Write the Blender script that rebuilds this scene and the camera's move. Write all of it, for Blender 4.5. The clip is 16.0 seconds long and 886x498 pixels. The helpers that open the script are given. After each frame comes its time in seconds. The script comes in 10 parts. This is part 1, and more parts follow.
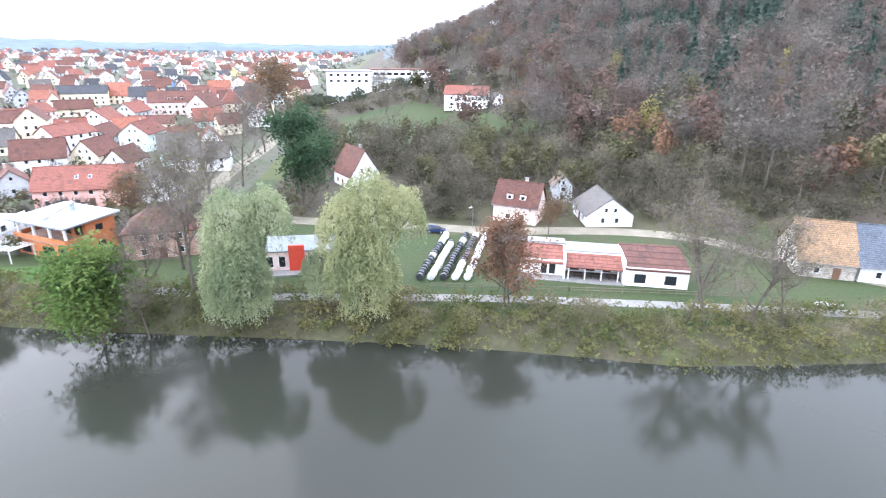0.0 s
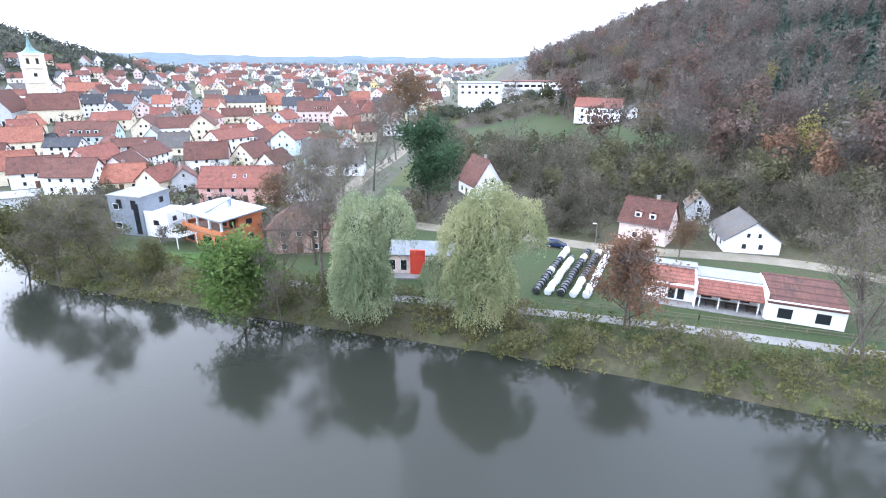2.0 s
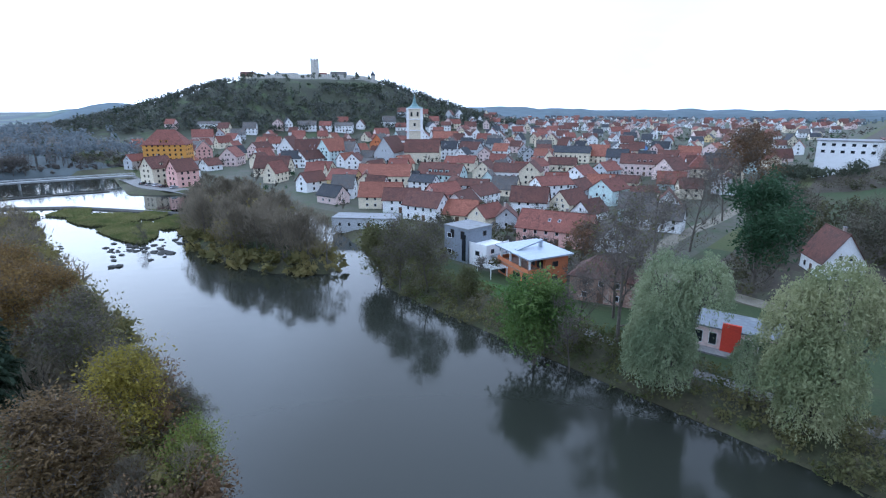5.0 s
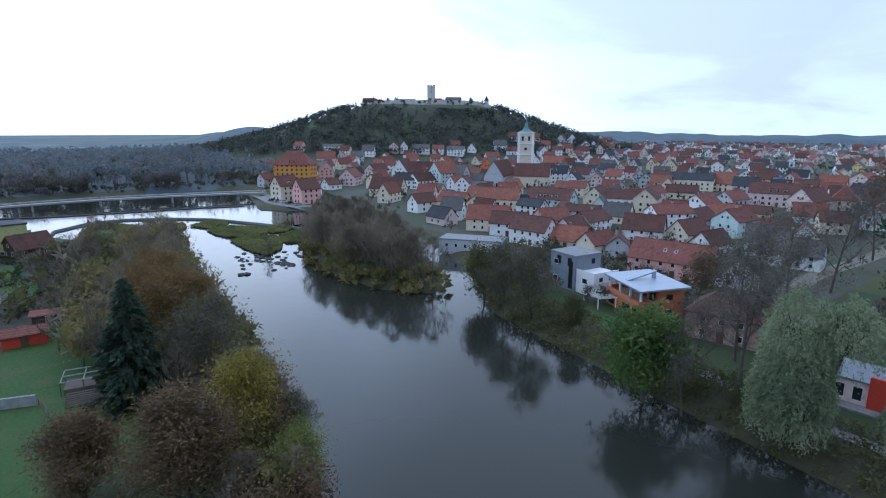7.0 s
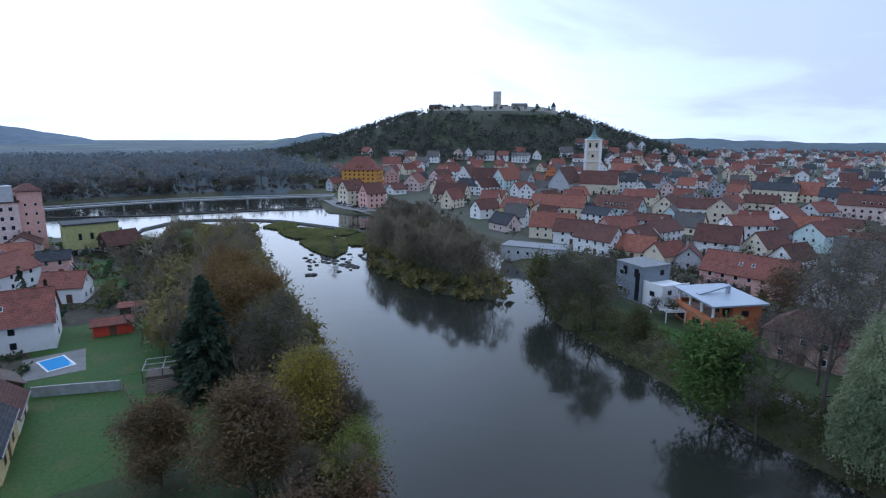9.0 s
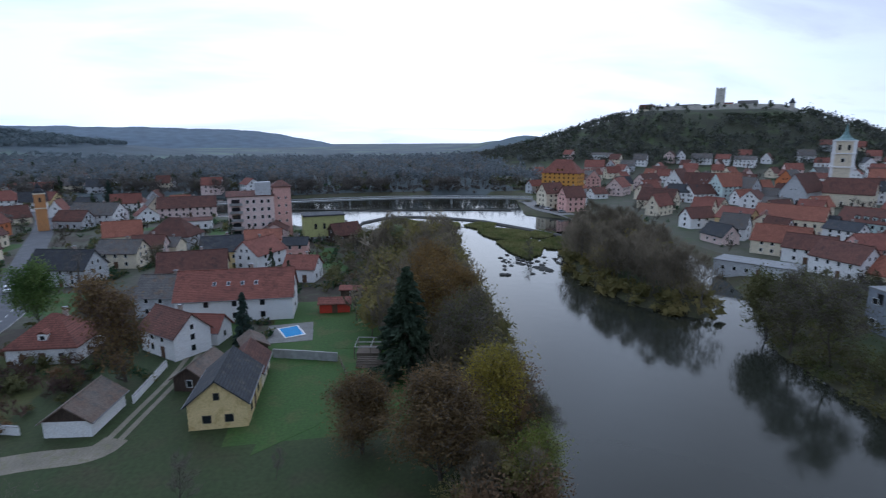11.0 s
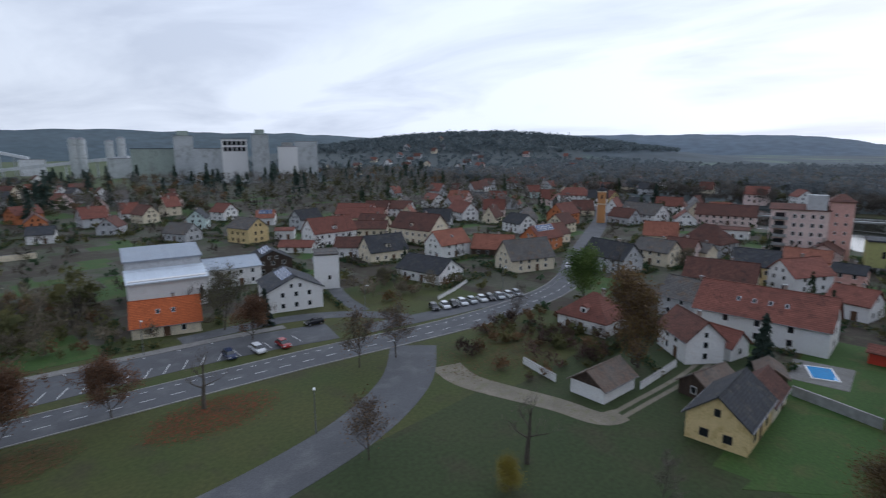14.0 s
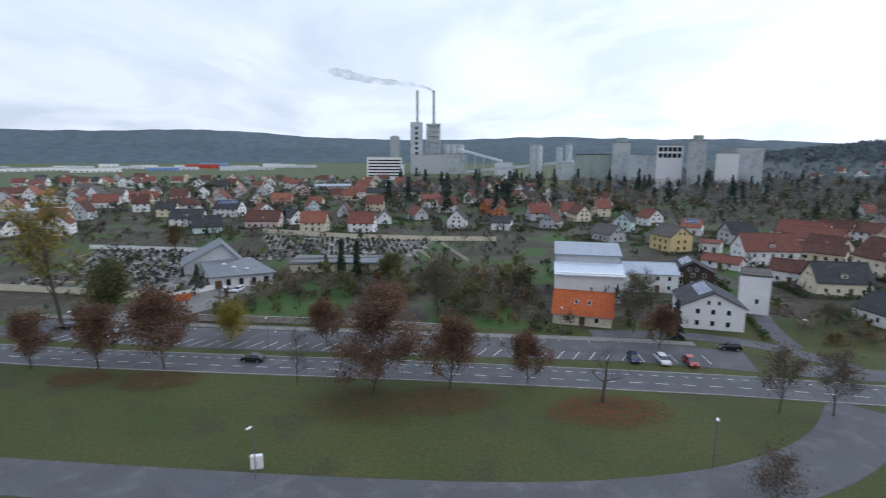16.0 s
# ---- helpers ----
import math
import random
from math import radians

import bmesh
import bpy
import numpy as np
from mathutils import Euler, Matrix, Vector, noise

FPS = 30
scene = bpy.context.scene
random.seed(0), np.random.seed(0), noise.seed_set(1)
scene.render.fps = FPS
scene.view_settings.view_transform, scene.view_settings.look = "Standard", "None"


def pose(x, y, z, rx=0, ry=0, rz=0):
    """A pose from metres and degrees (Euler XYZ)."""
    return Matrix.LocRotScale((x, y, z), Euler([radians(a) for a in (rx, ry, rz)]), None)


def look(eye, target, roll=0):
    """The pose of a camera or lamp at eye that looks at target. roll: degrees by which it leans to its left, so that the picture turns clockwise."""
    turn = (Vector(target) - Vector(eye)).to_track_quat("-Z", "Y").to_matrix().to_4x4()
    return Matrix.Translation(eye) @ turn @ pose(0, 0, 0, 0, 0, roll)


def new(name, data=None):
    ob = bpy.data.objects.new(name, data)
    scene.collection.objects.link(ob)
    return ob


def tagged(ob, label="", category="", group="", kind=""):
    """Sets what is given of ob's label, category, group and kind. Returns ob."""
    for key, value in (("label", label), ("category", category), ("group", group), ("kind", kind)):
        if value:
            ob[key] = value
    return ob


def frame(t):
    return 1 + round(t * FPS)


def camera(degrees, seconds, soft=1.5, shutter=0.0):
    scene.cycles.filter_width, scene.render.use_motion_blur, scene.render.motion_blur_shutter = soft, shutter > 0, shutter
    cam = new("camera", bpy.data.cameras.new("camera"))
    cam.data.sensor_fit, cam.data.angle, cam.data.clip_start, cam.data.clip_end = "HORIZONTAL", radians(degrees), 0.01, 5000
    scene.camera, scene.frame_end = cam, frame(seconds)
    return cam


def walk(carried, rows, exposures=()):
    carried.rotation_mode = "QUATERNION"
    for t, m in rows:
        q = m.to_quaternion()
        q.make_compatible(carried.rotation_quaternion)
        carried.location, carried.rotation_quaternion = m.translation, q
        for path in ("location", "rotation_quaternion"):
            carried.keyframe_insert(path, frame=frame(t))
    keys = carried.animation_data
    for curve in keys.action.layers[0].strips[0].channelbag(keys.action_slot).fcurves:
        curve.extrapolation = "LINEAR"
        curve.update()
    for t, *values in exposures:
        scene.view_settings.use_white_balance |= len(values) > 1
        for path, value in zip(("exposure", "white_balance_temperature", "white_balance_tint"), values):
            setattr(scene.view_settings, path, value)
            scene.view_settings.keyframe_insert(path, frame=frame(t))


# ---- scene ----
from collections import defaultdict

# ---- camera: a hovering craft that turns on the spot ----
cam = camera(79.0, 16.0, soft=1.15, shutter=0.30)
PATH = [
    (0.0, pose(0, 0, 40, 68.95, -0.87, -5.20)),
    (0.5, pose(0, 0, 40, 69.18, -0.70, -0.57)),
    (1.0, pose(0, 0, 40, 69.43, -0.51, 3.97)),
    (1.5, pose(0, 0, 40, 69.69, -0.43, 6.31)),
    (2.0, pose(0, 0, 40, 69.97, -0.29, 8.02)),
    (2.5, pose(0, 0, 40, 72.90, -0.29, 9.08)),
    (3.0, pose(0, 0, 40, 73.43, -0.05, 16.59)),
    (3.5, pose(0, 0, 40, 73.60, 0.12, 27.17)),
    (4.0, pose(0, 0, 40, 73.86, 0.20, 35.57)),
    (4.2, pose(0, 0, 40, 74.05, 0.13, 37.04)),
    (6.3, pose(0, 0, 40, 77.39, -0.13, 48.76)),
    (6.5, pose(0, 0, 40, 77.43, -0.16, 50.62)),
    (7.0, pose(0, 0, 40, 77.57, -0.08, 52.42)),
    (7.5, pose(0, 0, 40, 77.67, 0.02, 53.94)),
    (8.0, pose(0, 0, 40, 77.80, 0.13, 54.61)),
    (8.2, pose(0, 0, 40, 77.82, 0.11, 55.33)),
    (10.3, pose(0, 0, 40, 78.46, -0.05, 70.29)),
    (10.5, pose(0, 0, 40, 78.37, 0.22, 72.83)),
    (11.0, pose(0, 0, 40, 78.46, 0.18, 80.11)),
    (11.5, pose(0, 0, 40, 78.57, 0.17, 87.55)),
    (12.0, pose(0, 0, 40, 78.71, 0.17, 94.83)),
    (12.5, pose(0, 0, 40, 78.82, 0.26, 103.32)),
    (13.0, pose(0, 0, 40, 78.98, 0.32, 112.74)),
    (13.5, pose(0, 0, 40, 79.17, 0.28, 122.60)),
    (14.0, pose(0, 0, 40, 79.36, 0.20, 133.53)),
    (14.5, pose(0, 0, 40, 79.55, 0.16, 144.79)),
    (15.0, pose(0, 0, 40, 79.72, -0.00, 155.75)),
    (15.5, pose(0, 0, 40, 79.87, -0.15, 166.77)),
    (16.0, pose(0, 0, 40, 79.95, -0.33, 176.98)),
]
EXPOSURES = [(0, 2.74, 5800, 12), (1.5, 2.6, 5500, 11), (2.5, 2.14, 5550, 11), (3, 1.79, 5350, 10), (4.2, 1.36, 4850, 7), (6.3, 0.58, 4850, 8), (8.2, 0.36, 4850, 8), (10.3, 0.1, 5050, 9), (12.5, -0.1, 5400, 8), (14, -0.12, 5700, 9), (16, 0.36, 5700, 8)]
walk(cam, PATH, EXPOSURES)

# ---- overcast late-autumn sky and a wide, weak sun behind it ----
SUN_AZ, SUN_EL = radians(82), radians(22)      # azimuth counted from +y towards -x
world = bpy.data.worlds.new("sky")
scene.world = world
world.use_nodes = True
wn, wl = world.node_tree.nodes, world.node_tree.links
wn.clear()
w_out, w_bg = wn.new("ShaderNodeOutputWorld"), wn.new("ShaderNodeBackground")
sky = wn.new("ShaderNodeTexSky")
sky.sky_type, sky.sun_disc = "NISHITA", False
sky.sun_elevation, sky.sun_rotation = SUN_EL, -SUN_AZ
sky.air_density, sky.dust_density = 1.5, 3.0
w_tc, w_sep, w_add, w_div = wn.new("ShaderNodeTexCoord"), wn.new("ShaderNodeSeparateXYZ"), wn.new("ShaderNodeMath"), wn.new("ShaderNodeVectorMath")
w_add.operation, w_add.inputs[1].default_value = "ADD", 0.16
w_div.operation = "DIVIDE"
w_com = wn.new("ShaderNodeCombineXYZ")
wl.new(w_tc.outputs["Generated"], w_sep.inputs[0])
wl.new(w_sep.outputs["Z"], w_add.inputs[0])
for k in range(3):
    wl.new(w_add.outputs[0], w_com.inputs[k])
wl.new(w_tc.outputs["Generated"], w_div.inputs[0])
wl.new(w_com.outputs[0], w_div.inputs[1])
w_map = wn.new("ShaderNodeMapping")
w_map.inputs["Scale"].default_value = (0.9, 0.55, 0.0)
w_map.inputs["Rotation"].default_value = (0, 0, radians(20))
wl.new(w_div.outputs[0], w_map.inputs[0])
w_noise = wn.new("ShaderNodeTexNoise")
w_noise.inputs["Scale"].default_value, w_noise.inputs["Detail"].default_value = 1.1, 7
w_noise.inputs["Roughness"].default_value, w_noise.inputs["Distortion"].default_value = 0.55, 0.5
wl.new(w_map.outputs[0], w_noise.inputs["Vector"])
w_ramp = wn.new("ShaderNodeValToRGB")
w_ramp.color_ramp.elements[0].position, w_ramp.color_ramp.elements[0].color = 0.36, (0.73, 0.75, 0.82, 1)
w_ramp.color_ramp.elements[1].position, w_ramp.color_ramp.elements[1].color = 0.58, (0.965, 0.975, 1.02, 1)
wl.new(w_noise.outputs[0], w_ramp.inputs[0])
# the veil is whiter and brighter low down on the sun's side
w_dot = wn.new("ShaderNodeVectorMath")
w_dot.operation = "DOT_PRODUCT"
w_dot.inputs[1].default_value = (-math.sin(SUN_AZ) * math.cos(SUN_EL), math.cos(SUN_AZ) * math.cos(SUN_EL), math.sin(SUN_EL))
wl.new(w_tc.outputs["Generated"], w_dot.inputs[0])
w_glow = wn.new("ShaderNodeMapRange")
w_glow.inputs["From Min"].default_value, w_glow.inputs["From Max"].default_value = -0.4, 1.0
w_glow.inputs["To Min"].default_value, w_glow.inputs["To Max"].default_value = 0.68, 1.15
wl.new(w_dot.outputs["Value"], w_glow.inputs["Value"])
# higher up the cloud thins and the blue shows through
w_high = wn.new("ShaderNodeMapRange")
w_high.inputs["From Min"].default_value, w_high.inputs["From Max"].default_value = 0.12, 0.75
w_high.inputs["To Max"].default_value = 0.5
wl.new(w_sep.outputs["Z"], w_high.inputs["Value"])
w_blue = wn.new("ShaderNodeMix")
w_blue.data_type = "RGBA"
w_blue.inputs["B"].default_value = (0.68, 0.71, 0.85, 1)
wl.new(w_high.outputs[0], w_blue.inputs["Factor"])
wl.new(w_ramp.outputs[0], w_blue.inputs["A"])
# a grey-lavender bank of cloud hangs high over the town
w_bdot = wn.new("ShaderNodeVectorMath")
w_bdot.operation = "DOT_PRODUCT"
w_bdot.inputs[1].default_value = (-math.sin(radians(22)) * math.cos(radians(30)), math.cos(radians(22)) * math.cos(radians(30)), math.sin(radians(30)))
wl.new(w_tc.outputs["Generated"], w_bdot.inputs[0])
w_edge = wn.new("ShaderNodeMath")
w_edge.operation, w_edge.inputs[1].default_value = "MULTIPLY_ADD", 0.35
wl.new(w_noise.outputs[0], w_edge.inputs[0])
wl.new(w_bdot.outputs["Value"], w_edge.inputs[2])
w_bank = wn.new("ShaderNodeMapRange")
w_bank.interpolation_type = "SMOOTHSTEP"
w_bank.inputs["From Min"].default_value, w_bank.inputs["From Max"].default_value, w_bank.inputs["To Max"].default_value = 0.97, 1.12, 0.95
wl.new(w_edge.outputs[0], w_bank.inputs["Value"])
w_grey = wn.new("ShaderNodeMix")
w_grey.data_type = "RGBA"
w_grey.inputs["B"].default_value = (0.535, 0.525, 0.565, 1)
wl.new(w_bank.outputs[0], w_grey.inputs["Factor"])
wl.new(w_blue.outputs["Result"], w_grey.inputs["A"])
w_mul = wn.new("ShaderNodeVectorMath")
w_mul.operation = "SCALE"
wl.new(w_grey.outputs["Result"], w_mul.inputs[0])
wl.new(w_glow.outputs[0], w_mul.inputs["Scale"])
w_bg2 = wn.new("ShaderNodeBackground")
w_bg.inputs["Strength"].default_value = 0.05
w_bg2.inputs["Strength"].default_value = 1.2
wl.new(sky.outputs[0], w_bg.inputs["Color"])
wl.new(w_mul.outputs[0], w_bg2.inputs["Color"])
w_sum = wn.new("ShaderNodeMixShader")
w_sum.inputs[0].default_value = 0.86
wl.new(w_bg.outputs[0], w_sum.inputs[1])
wl.new(w_bg2.outputs[0], w_sum.inputs[2])
wl.new(w_sum.outputs[0], w_out.inputs["Surface"])
sun = new("sun", bpy.data.lights.new("sun", "SUN"))
sun.data.energy, sun.data.angle, sun.data.color = 0.7, radians(120), (1.0, 0.98, 0.95)
sun.matrix_world = look((0, 0, 300), (300 * math.sin(SUN_AZ) * math.cos(SUN_EL), -300 * math.cos(SUN_AZ) * math.cos(SUN_EL), 300 - 300 * math.sin(SUN_EL)))

# ---- materials ----
MATS = {}


def mat(name, a, b=None, rough=0.85, scale=0.6, fine=9.0, bump=0.25, metal=0.0, spec=0.3, stain=None, per=0.0, island=0.0, pattern=""):
    """A surface that varies between colours a and b in patches and grain. stain: a third colour in blotches.
    per: brightness change from object to object; island: from piece to piece of one mesh; pattern: tiles, boards or sheet."""
    if name in MATS:
        return MATS[name]
    b = b or tuple(v * 0.75 for v in a)
    m = bpy.data.materials.new(name)
    m.use_nodes = True
    n, l = m.node_tree.nodes, m.node_tree.links
    bs = n["Principled BSDF"]
    tc = n.new("ShaderNodeTexCoord")
    co = tc.outputs["Object"]
    n1, n2 = n.new("ShaderNodeTexNoise"), n.new("ShaderNodeTexNoise")
    for q, s in ((n1, scale), (n2, fine)):
        q.inputs["Scale"].default_value, q.inputs["Detail"].default_value = s, 5
        l.new(co, q.inputs["Vector"])
    r1 = n.new("ShaderNodeMapRange")
    r1.inputs["From Min"].default_value, r1.inputs["From Max"].default_value = 0.3, 0.7
    l.new(n1.outputs[0], r1.inputs["Value"])
    mix = n.new("ShaderNodeMix")
    mix.data_type = "RGBA"
    mix.inputs["A"].default_value, mix.inputs["B"].default_value = (*a, 1), (*b, 1)
    l.new(r1.outputs[0], mix.inputs["Factor"])
    col = mix.outputs["Result"]
    grain = n.new("ShaderNodeMapRange")
    grain.inputs["From Min"].default_value, grain.inputs["From Max"].default_value = 0.25, 0.75
    grain.inputs["To Min"].default_value, grain.inputs["To Max"].default_value = 0.72, 1.25
    l.new(n2.outputs[0], grain.inputs["Value"])
    value = grain.outputs[0]
    height = n2.outputs[0]
    if stain:
        n3 = n.new("ShaderNodeTexNoise")
        n3.inputs["Scale"].default_value, n3.inputs["Detail"].default_value = scale * 2.3, 8
        l.new(co, n3.inputs["Vector"])
        r3 = n.new("ShaderNodeMapRange")
        r3.inputs["From Min"].default_value, r3.inputs["From Max"].default_value = 0.52, 0.68
        l.new(n3.outputs[0], r3.inputs["Value"])
        mx = n.new("ShaderNodeMix")
        mx.data_type = "RGBA"
        mx.inputs["B"].default_value = (*stain, 1)
        l.new(r3.outputs[0], mx.inputs["Factor"])
        l.new(col, mx.inputs["A"])
        col = mx.outputs["Result"]
    if pattern:
        sep, com = n.new("ShaderNodeSeparateXYZ"), n.new("ShaderNodeCombineXYZ")
        l.new(co, sep.inputs[0])
        add = n.new("ShaderNodeMath")
        add.operation = "ADD"
        l.new(sep.outputs["Y" if pattern != "boards" else "X"], add.inputs[0])
        l.new(sep.outputs["X" if pattern == "boards" else "Z"], add.inputs[1])
        if pattern == "boards":
            l.new(sep.outputs["Y"], add.inputs[1])
            l.new(sep.outputs["Z"], com.inputs["X"])
            l.new(add.outputs[0], com.inputs["Y"])
        else:
            l.new(sep.outputs["X"], com.inputs["X"])
            l.new(sep.outputs["Z"], com.inputs["Y"])
        br = n.new("ShaderNodeTexBrick")
        wide, high, gap = {"tiles": (0.32, 0.30, 0.03), "boards": (3.5, 0.16, 0.012), "sheet": (0.45, 9.0, 0.03), "blocks": (0.7, 0.35, 0.02)}[pattern]
        br.inputs["Scale"].default_value, br.inputs["Brick Width"].default_value, br.inputs["Row Height"].default_value, br.inputs["Mortar Size"].default_value = 1.0, wide, high, gap
        br.inputs["Color1"].default_value, br.inputs["Color2"].default_value, br.inputs["Mortar"].default_value = (*((1.03,) * 3 if pattern == "sheet" else (1.1,) * 3), 1), (*((0.96,) * 3 if pattern == "sheet" else (0.82,) * 3), 1), (*((0.78,) * 3 if pattern == "sheet" else (0.5,) * 3), 1)
        l.new(com.outputs[0], br.inputs["Vector"])
        mp = n.new("ShaderNodeVectorMath")
        mp.operation = "MULTIPLY"
        l.new(col, mp.inputs[0])
        l.new(br.outputs["Color"], mp.inputs[1])
        col = mp.outputs[0]
    if per or island:
        info = n.new("ShaderNodeObjectInfo") if per else n.new("ShaderNodeNewGeometry")
        out = info.outputs["Random"] if per else info.outputs["Random Per Island"]
        rr = n.new("ShaderNodeMapRange")
        amount = per or island
        rr.inputs["To Min"].default_value, rr.inputs["To Max"].default_value = 1 - amount, 1 + amount
        l.new(out, rr.inputs["Value"])
        mm = n.new("ShaderNodeMath")
        mm.operation = "MULTIPLY"
        l.new(value, mm.inputs[0])
        l.new(rr.outputs[0], mm.inputs[1])
        value = mm.outputs[0]
    sc = n.new("ShaderNodeVectorMath")
    sc.operation = "SCALE"
    l.new(col, sc.inputs[0])
    l.new(value, sc.inputs["Scale"])
    l.new(sc.outputs[0], bs.inputs["Base Color"])
    bs.inputs["Roughness"].default_value, bs.inputs["Metallic"].default_value, bs.inputs["Specular IOR Level"].default_value = rough, metal, spec
    if bump:
        bp = n.new("ShaderNodeBump")
        bp.inputs["Strength"].default_value, bp.inputs["Distance"].default_value = bump, 0.05
        l.new(height, bp.inputs["Height"])
        l.new(bp.outputs[0], bs.inputs["Normal"])
    MATS[name] = m
    return m


def leafy(name, a, b, through_light=0.35, vary=0.34):
    """Leaves: hue and brightness change from leaf to leaf, light passes through a little."""
    m = bpy.data.materials.new(name)
    m.use_nodes = True
    n, l = m.node_tree.nodes, m.node_tree.links
    bs, out = n["Principled BSDF"], n["Material Output"]
    geo, tc, nz = n.new("ShaderNodeNewGeometry"), n.new("ShaderNodeTexCoord"), n.new("ShaderNodeTexNoise")
    nz.inputs["Scale"].default_value, nz.inputs["Detail"].default_value = 0.13, 3
    l.new(tc.outputs["Object"], nz.inputs["Vector"])
    add = n.new("ShaderNodeMath")
    add.operation = "MULTIPLY_ADD"
    add.inputs[1].default_value = vary
    l.new(geo.outputs["Random Per Island"], add.inputs[0])
    sub = n.new("ShaderNodeMapRange")
    sub.inputs["From Min"].default_value, sub.inputs["From Max"].default_value, sub.inputs["To Min"].default_value, sub.inputs["To Max"].default_value = 0.36, 0.64, -0.16, 0.84
    l.new(nz.outputs[0], sub.inputs["Value"])
    l.new(sub.outputs[0], add.inputs[2])
    mix = n.new("ShaderNodeMix")
    mix.data_type = "RGBA"
    mix.inputs["A"].default_value, mix.inputs["B"].default_value = (*a, 1), (*b, 1)
    l.new(add.outputs[0], mix.inputs["Factor"])
    l.new(mix.outputs["Result"], bs.inputs["Base Color"])
    bs.inputs["Roughness"].default_value, bs.inputs["Specular IOR Level"].default_value = 0.7, 0.15
    tr, ms = n.new("ShaderNodeBsdfTranslucent"), n.new("ShaderNodeMixShader")
    ms.inputs[0].default_value = through_light
    l.new(mix.outputs["Result"], tr.inputs["Color"])
    l.new(bs.outputs[0], ms.inputs[1])
    l.new(tr.outputs[0], ms.inputs[2])
    l.new(ms.outputs[0], out.inputs["Surface"])
    MATS[name] = m
    return m


WALLS = {
    "white": mat("white_render", (0.80, 0.795, 0.78), (0.74, 0.735, 0.72), stain=(0.74, 0.72, 0.69), per=0.04),
    "cream": mat("cream_render", (0.74, 0.66, 0.50), (0.66, 0.58, 0.43), stain=(0.55, 0.49, 0.37), per=0.08),
    "yellow": mat("yellow_render", (0.68, 0.53, 0.27), (0.60, 0.47, 0.23), stain=(0.50, 0.37, 0.16), per=0.06),
    "pink": mat("pink_render", (0.70, 0.42, 0.36), (0.62, 0.36, 0.31), stain=(0.52, 0.33, 0.28), per=0.06),
    "rose": mat("pale_rose_render", (0.72, 0.58, 0.53), (0.64, 0.50, 0.46), stain=(0.52, 0.42, 0.38), per=0.06),
    "mint": mat("mint_render", (0.60, 0.71, 0.68), (0.54, 0.64, 0.61), stain=(0.46, 0.53, 0.51), per=0.06),
    "blue": mat("blue_render", (0.22, 0.34, 0.62), (0.19, 0.30, 0.55), per=0.05),
    "palegrey": mat("pale_grey_render", (0.52, 0.53, 0.54), (0.45, 0.46, 0.47), stain=(0.38, 0.38, 0.38), per=0.08),
    "grey": mat("grey_cladding", (0.23, 0.25, 0.28), (0.20, 0.22, 0.25), stain=(0.17, 0.19, 0.215), per=0.04),
    "ochre": mat("ochre_render", (0.60, 0.30, 0.06), (0.52, 0.26, 0.05), stain=(0.42, 0.23, 0.07), per=0.05),
    "apricot": mat("apricot_render", (0.56, 0.28, 0.11), (0.48, 0.24, 0.10), stain=(0.40, 0.22, 0.10), per=0.05),
    "works": mat("pale_works_concrete", (0.50, 0.525, 0.53), (0.42, 0.445, 0.45), scale=0.06, fine=0.9, stain=(0.35, 0.365, 0.36), per=0.10),
    "orange": mat("orange_render", (0.54, 0.20, 0.085), (0.47, 0.17, 0.075), stain=(0.45, 0.15, 0.05), per=0.05),
    "red": mat("red_render", (0.50, 0.06, 0.03), (0.44, 0.05, 0.03), per=0.04),
    "green": mat("olive_render", (0.42, 0.42, 0.17), (0.36, 0.36, 0.15), stain=(0.28, 0.28, 0.13), per=0.05),
    "stone": mat("rubble_stone", (0.42, 0.38, 0.33), (0.30, 0.27, 0.23), scale=0.5, fine=3.0, bump=0.6, stain=(0.22, 0.20, 0.17), per=0.06, pattern="blocks"),
    "brick": mat("old_brick", (0.36, 0.23, 0.17), (0.28, 0.18, 0.14), scale=0.5, fine=4.0, stain=(0.42, 0.36, 0.30), per=0.06, pattern="blocks"),
    "sage": mat("sage_sheet_wall", (0.36, 0.42, 0.37), (0.31, 0.36, 0.32), scale=0.1, stain=(0.27, 0.31, 0.28), pattern="sheet"),
    "castle": mat("pale_castle_stone", (0.60, 0.57, 0.51), (0.50, 0.47, 0.42), scale=0.3, fine=1.5, bump=0.4, stain=(0.33, 0.31, 0.27)),
    "wetrock": mat("wet_boulder", (0.075, 0.072, 0.065), (0.05, 0.05, 0.046), scale=0.6, fine=4, rough=0.9, spec=0.1, stain=(0.09, 0.087, 0.075)),
    "wood": mat("dark_boards", (0.085, 0.06, 0.045), (0.06, 0.043, 0.033), scale=0.8, fine=12, per=0.15, pattern="boards"),
    "concrete": mat("raw_concrete", (0.34, 0.345, 0.335), (0.26, 0.265, 0.26), scale=0.06, fine=0.9, stain=(0.25, 0.245, 0.23), per=0.08),
    "sheetwhite": mat("white_sheet_wall", (0.66, 0.68, 0.70), (0.58, 0.60, 0.62), scale=0.2, stain=(0.48, 0.49, 0.5), per=0.05, pattern="sheet"),
}
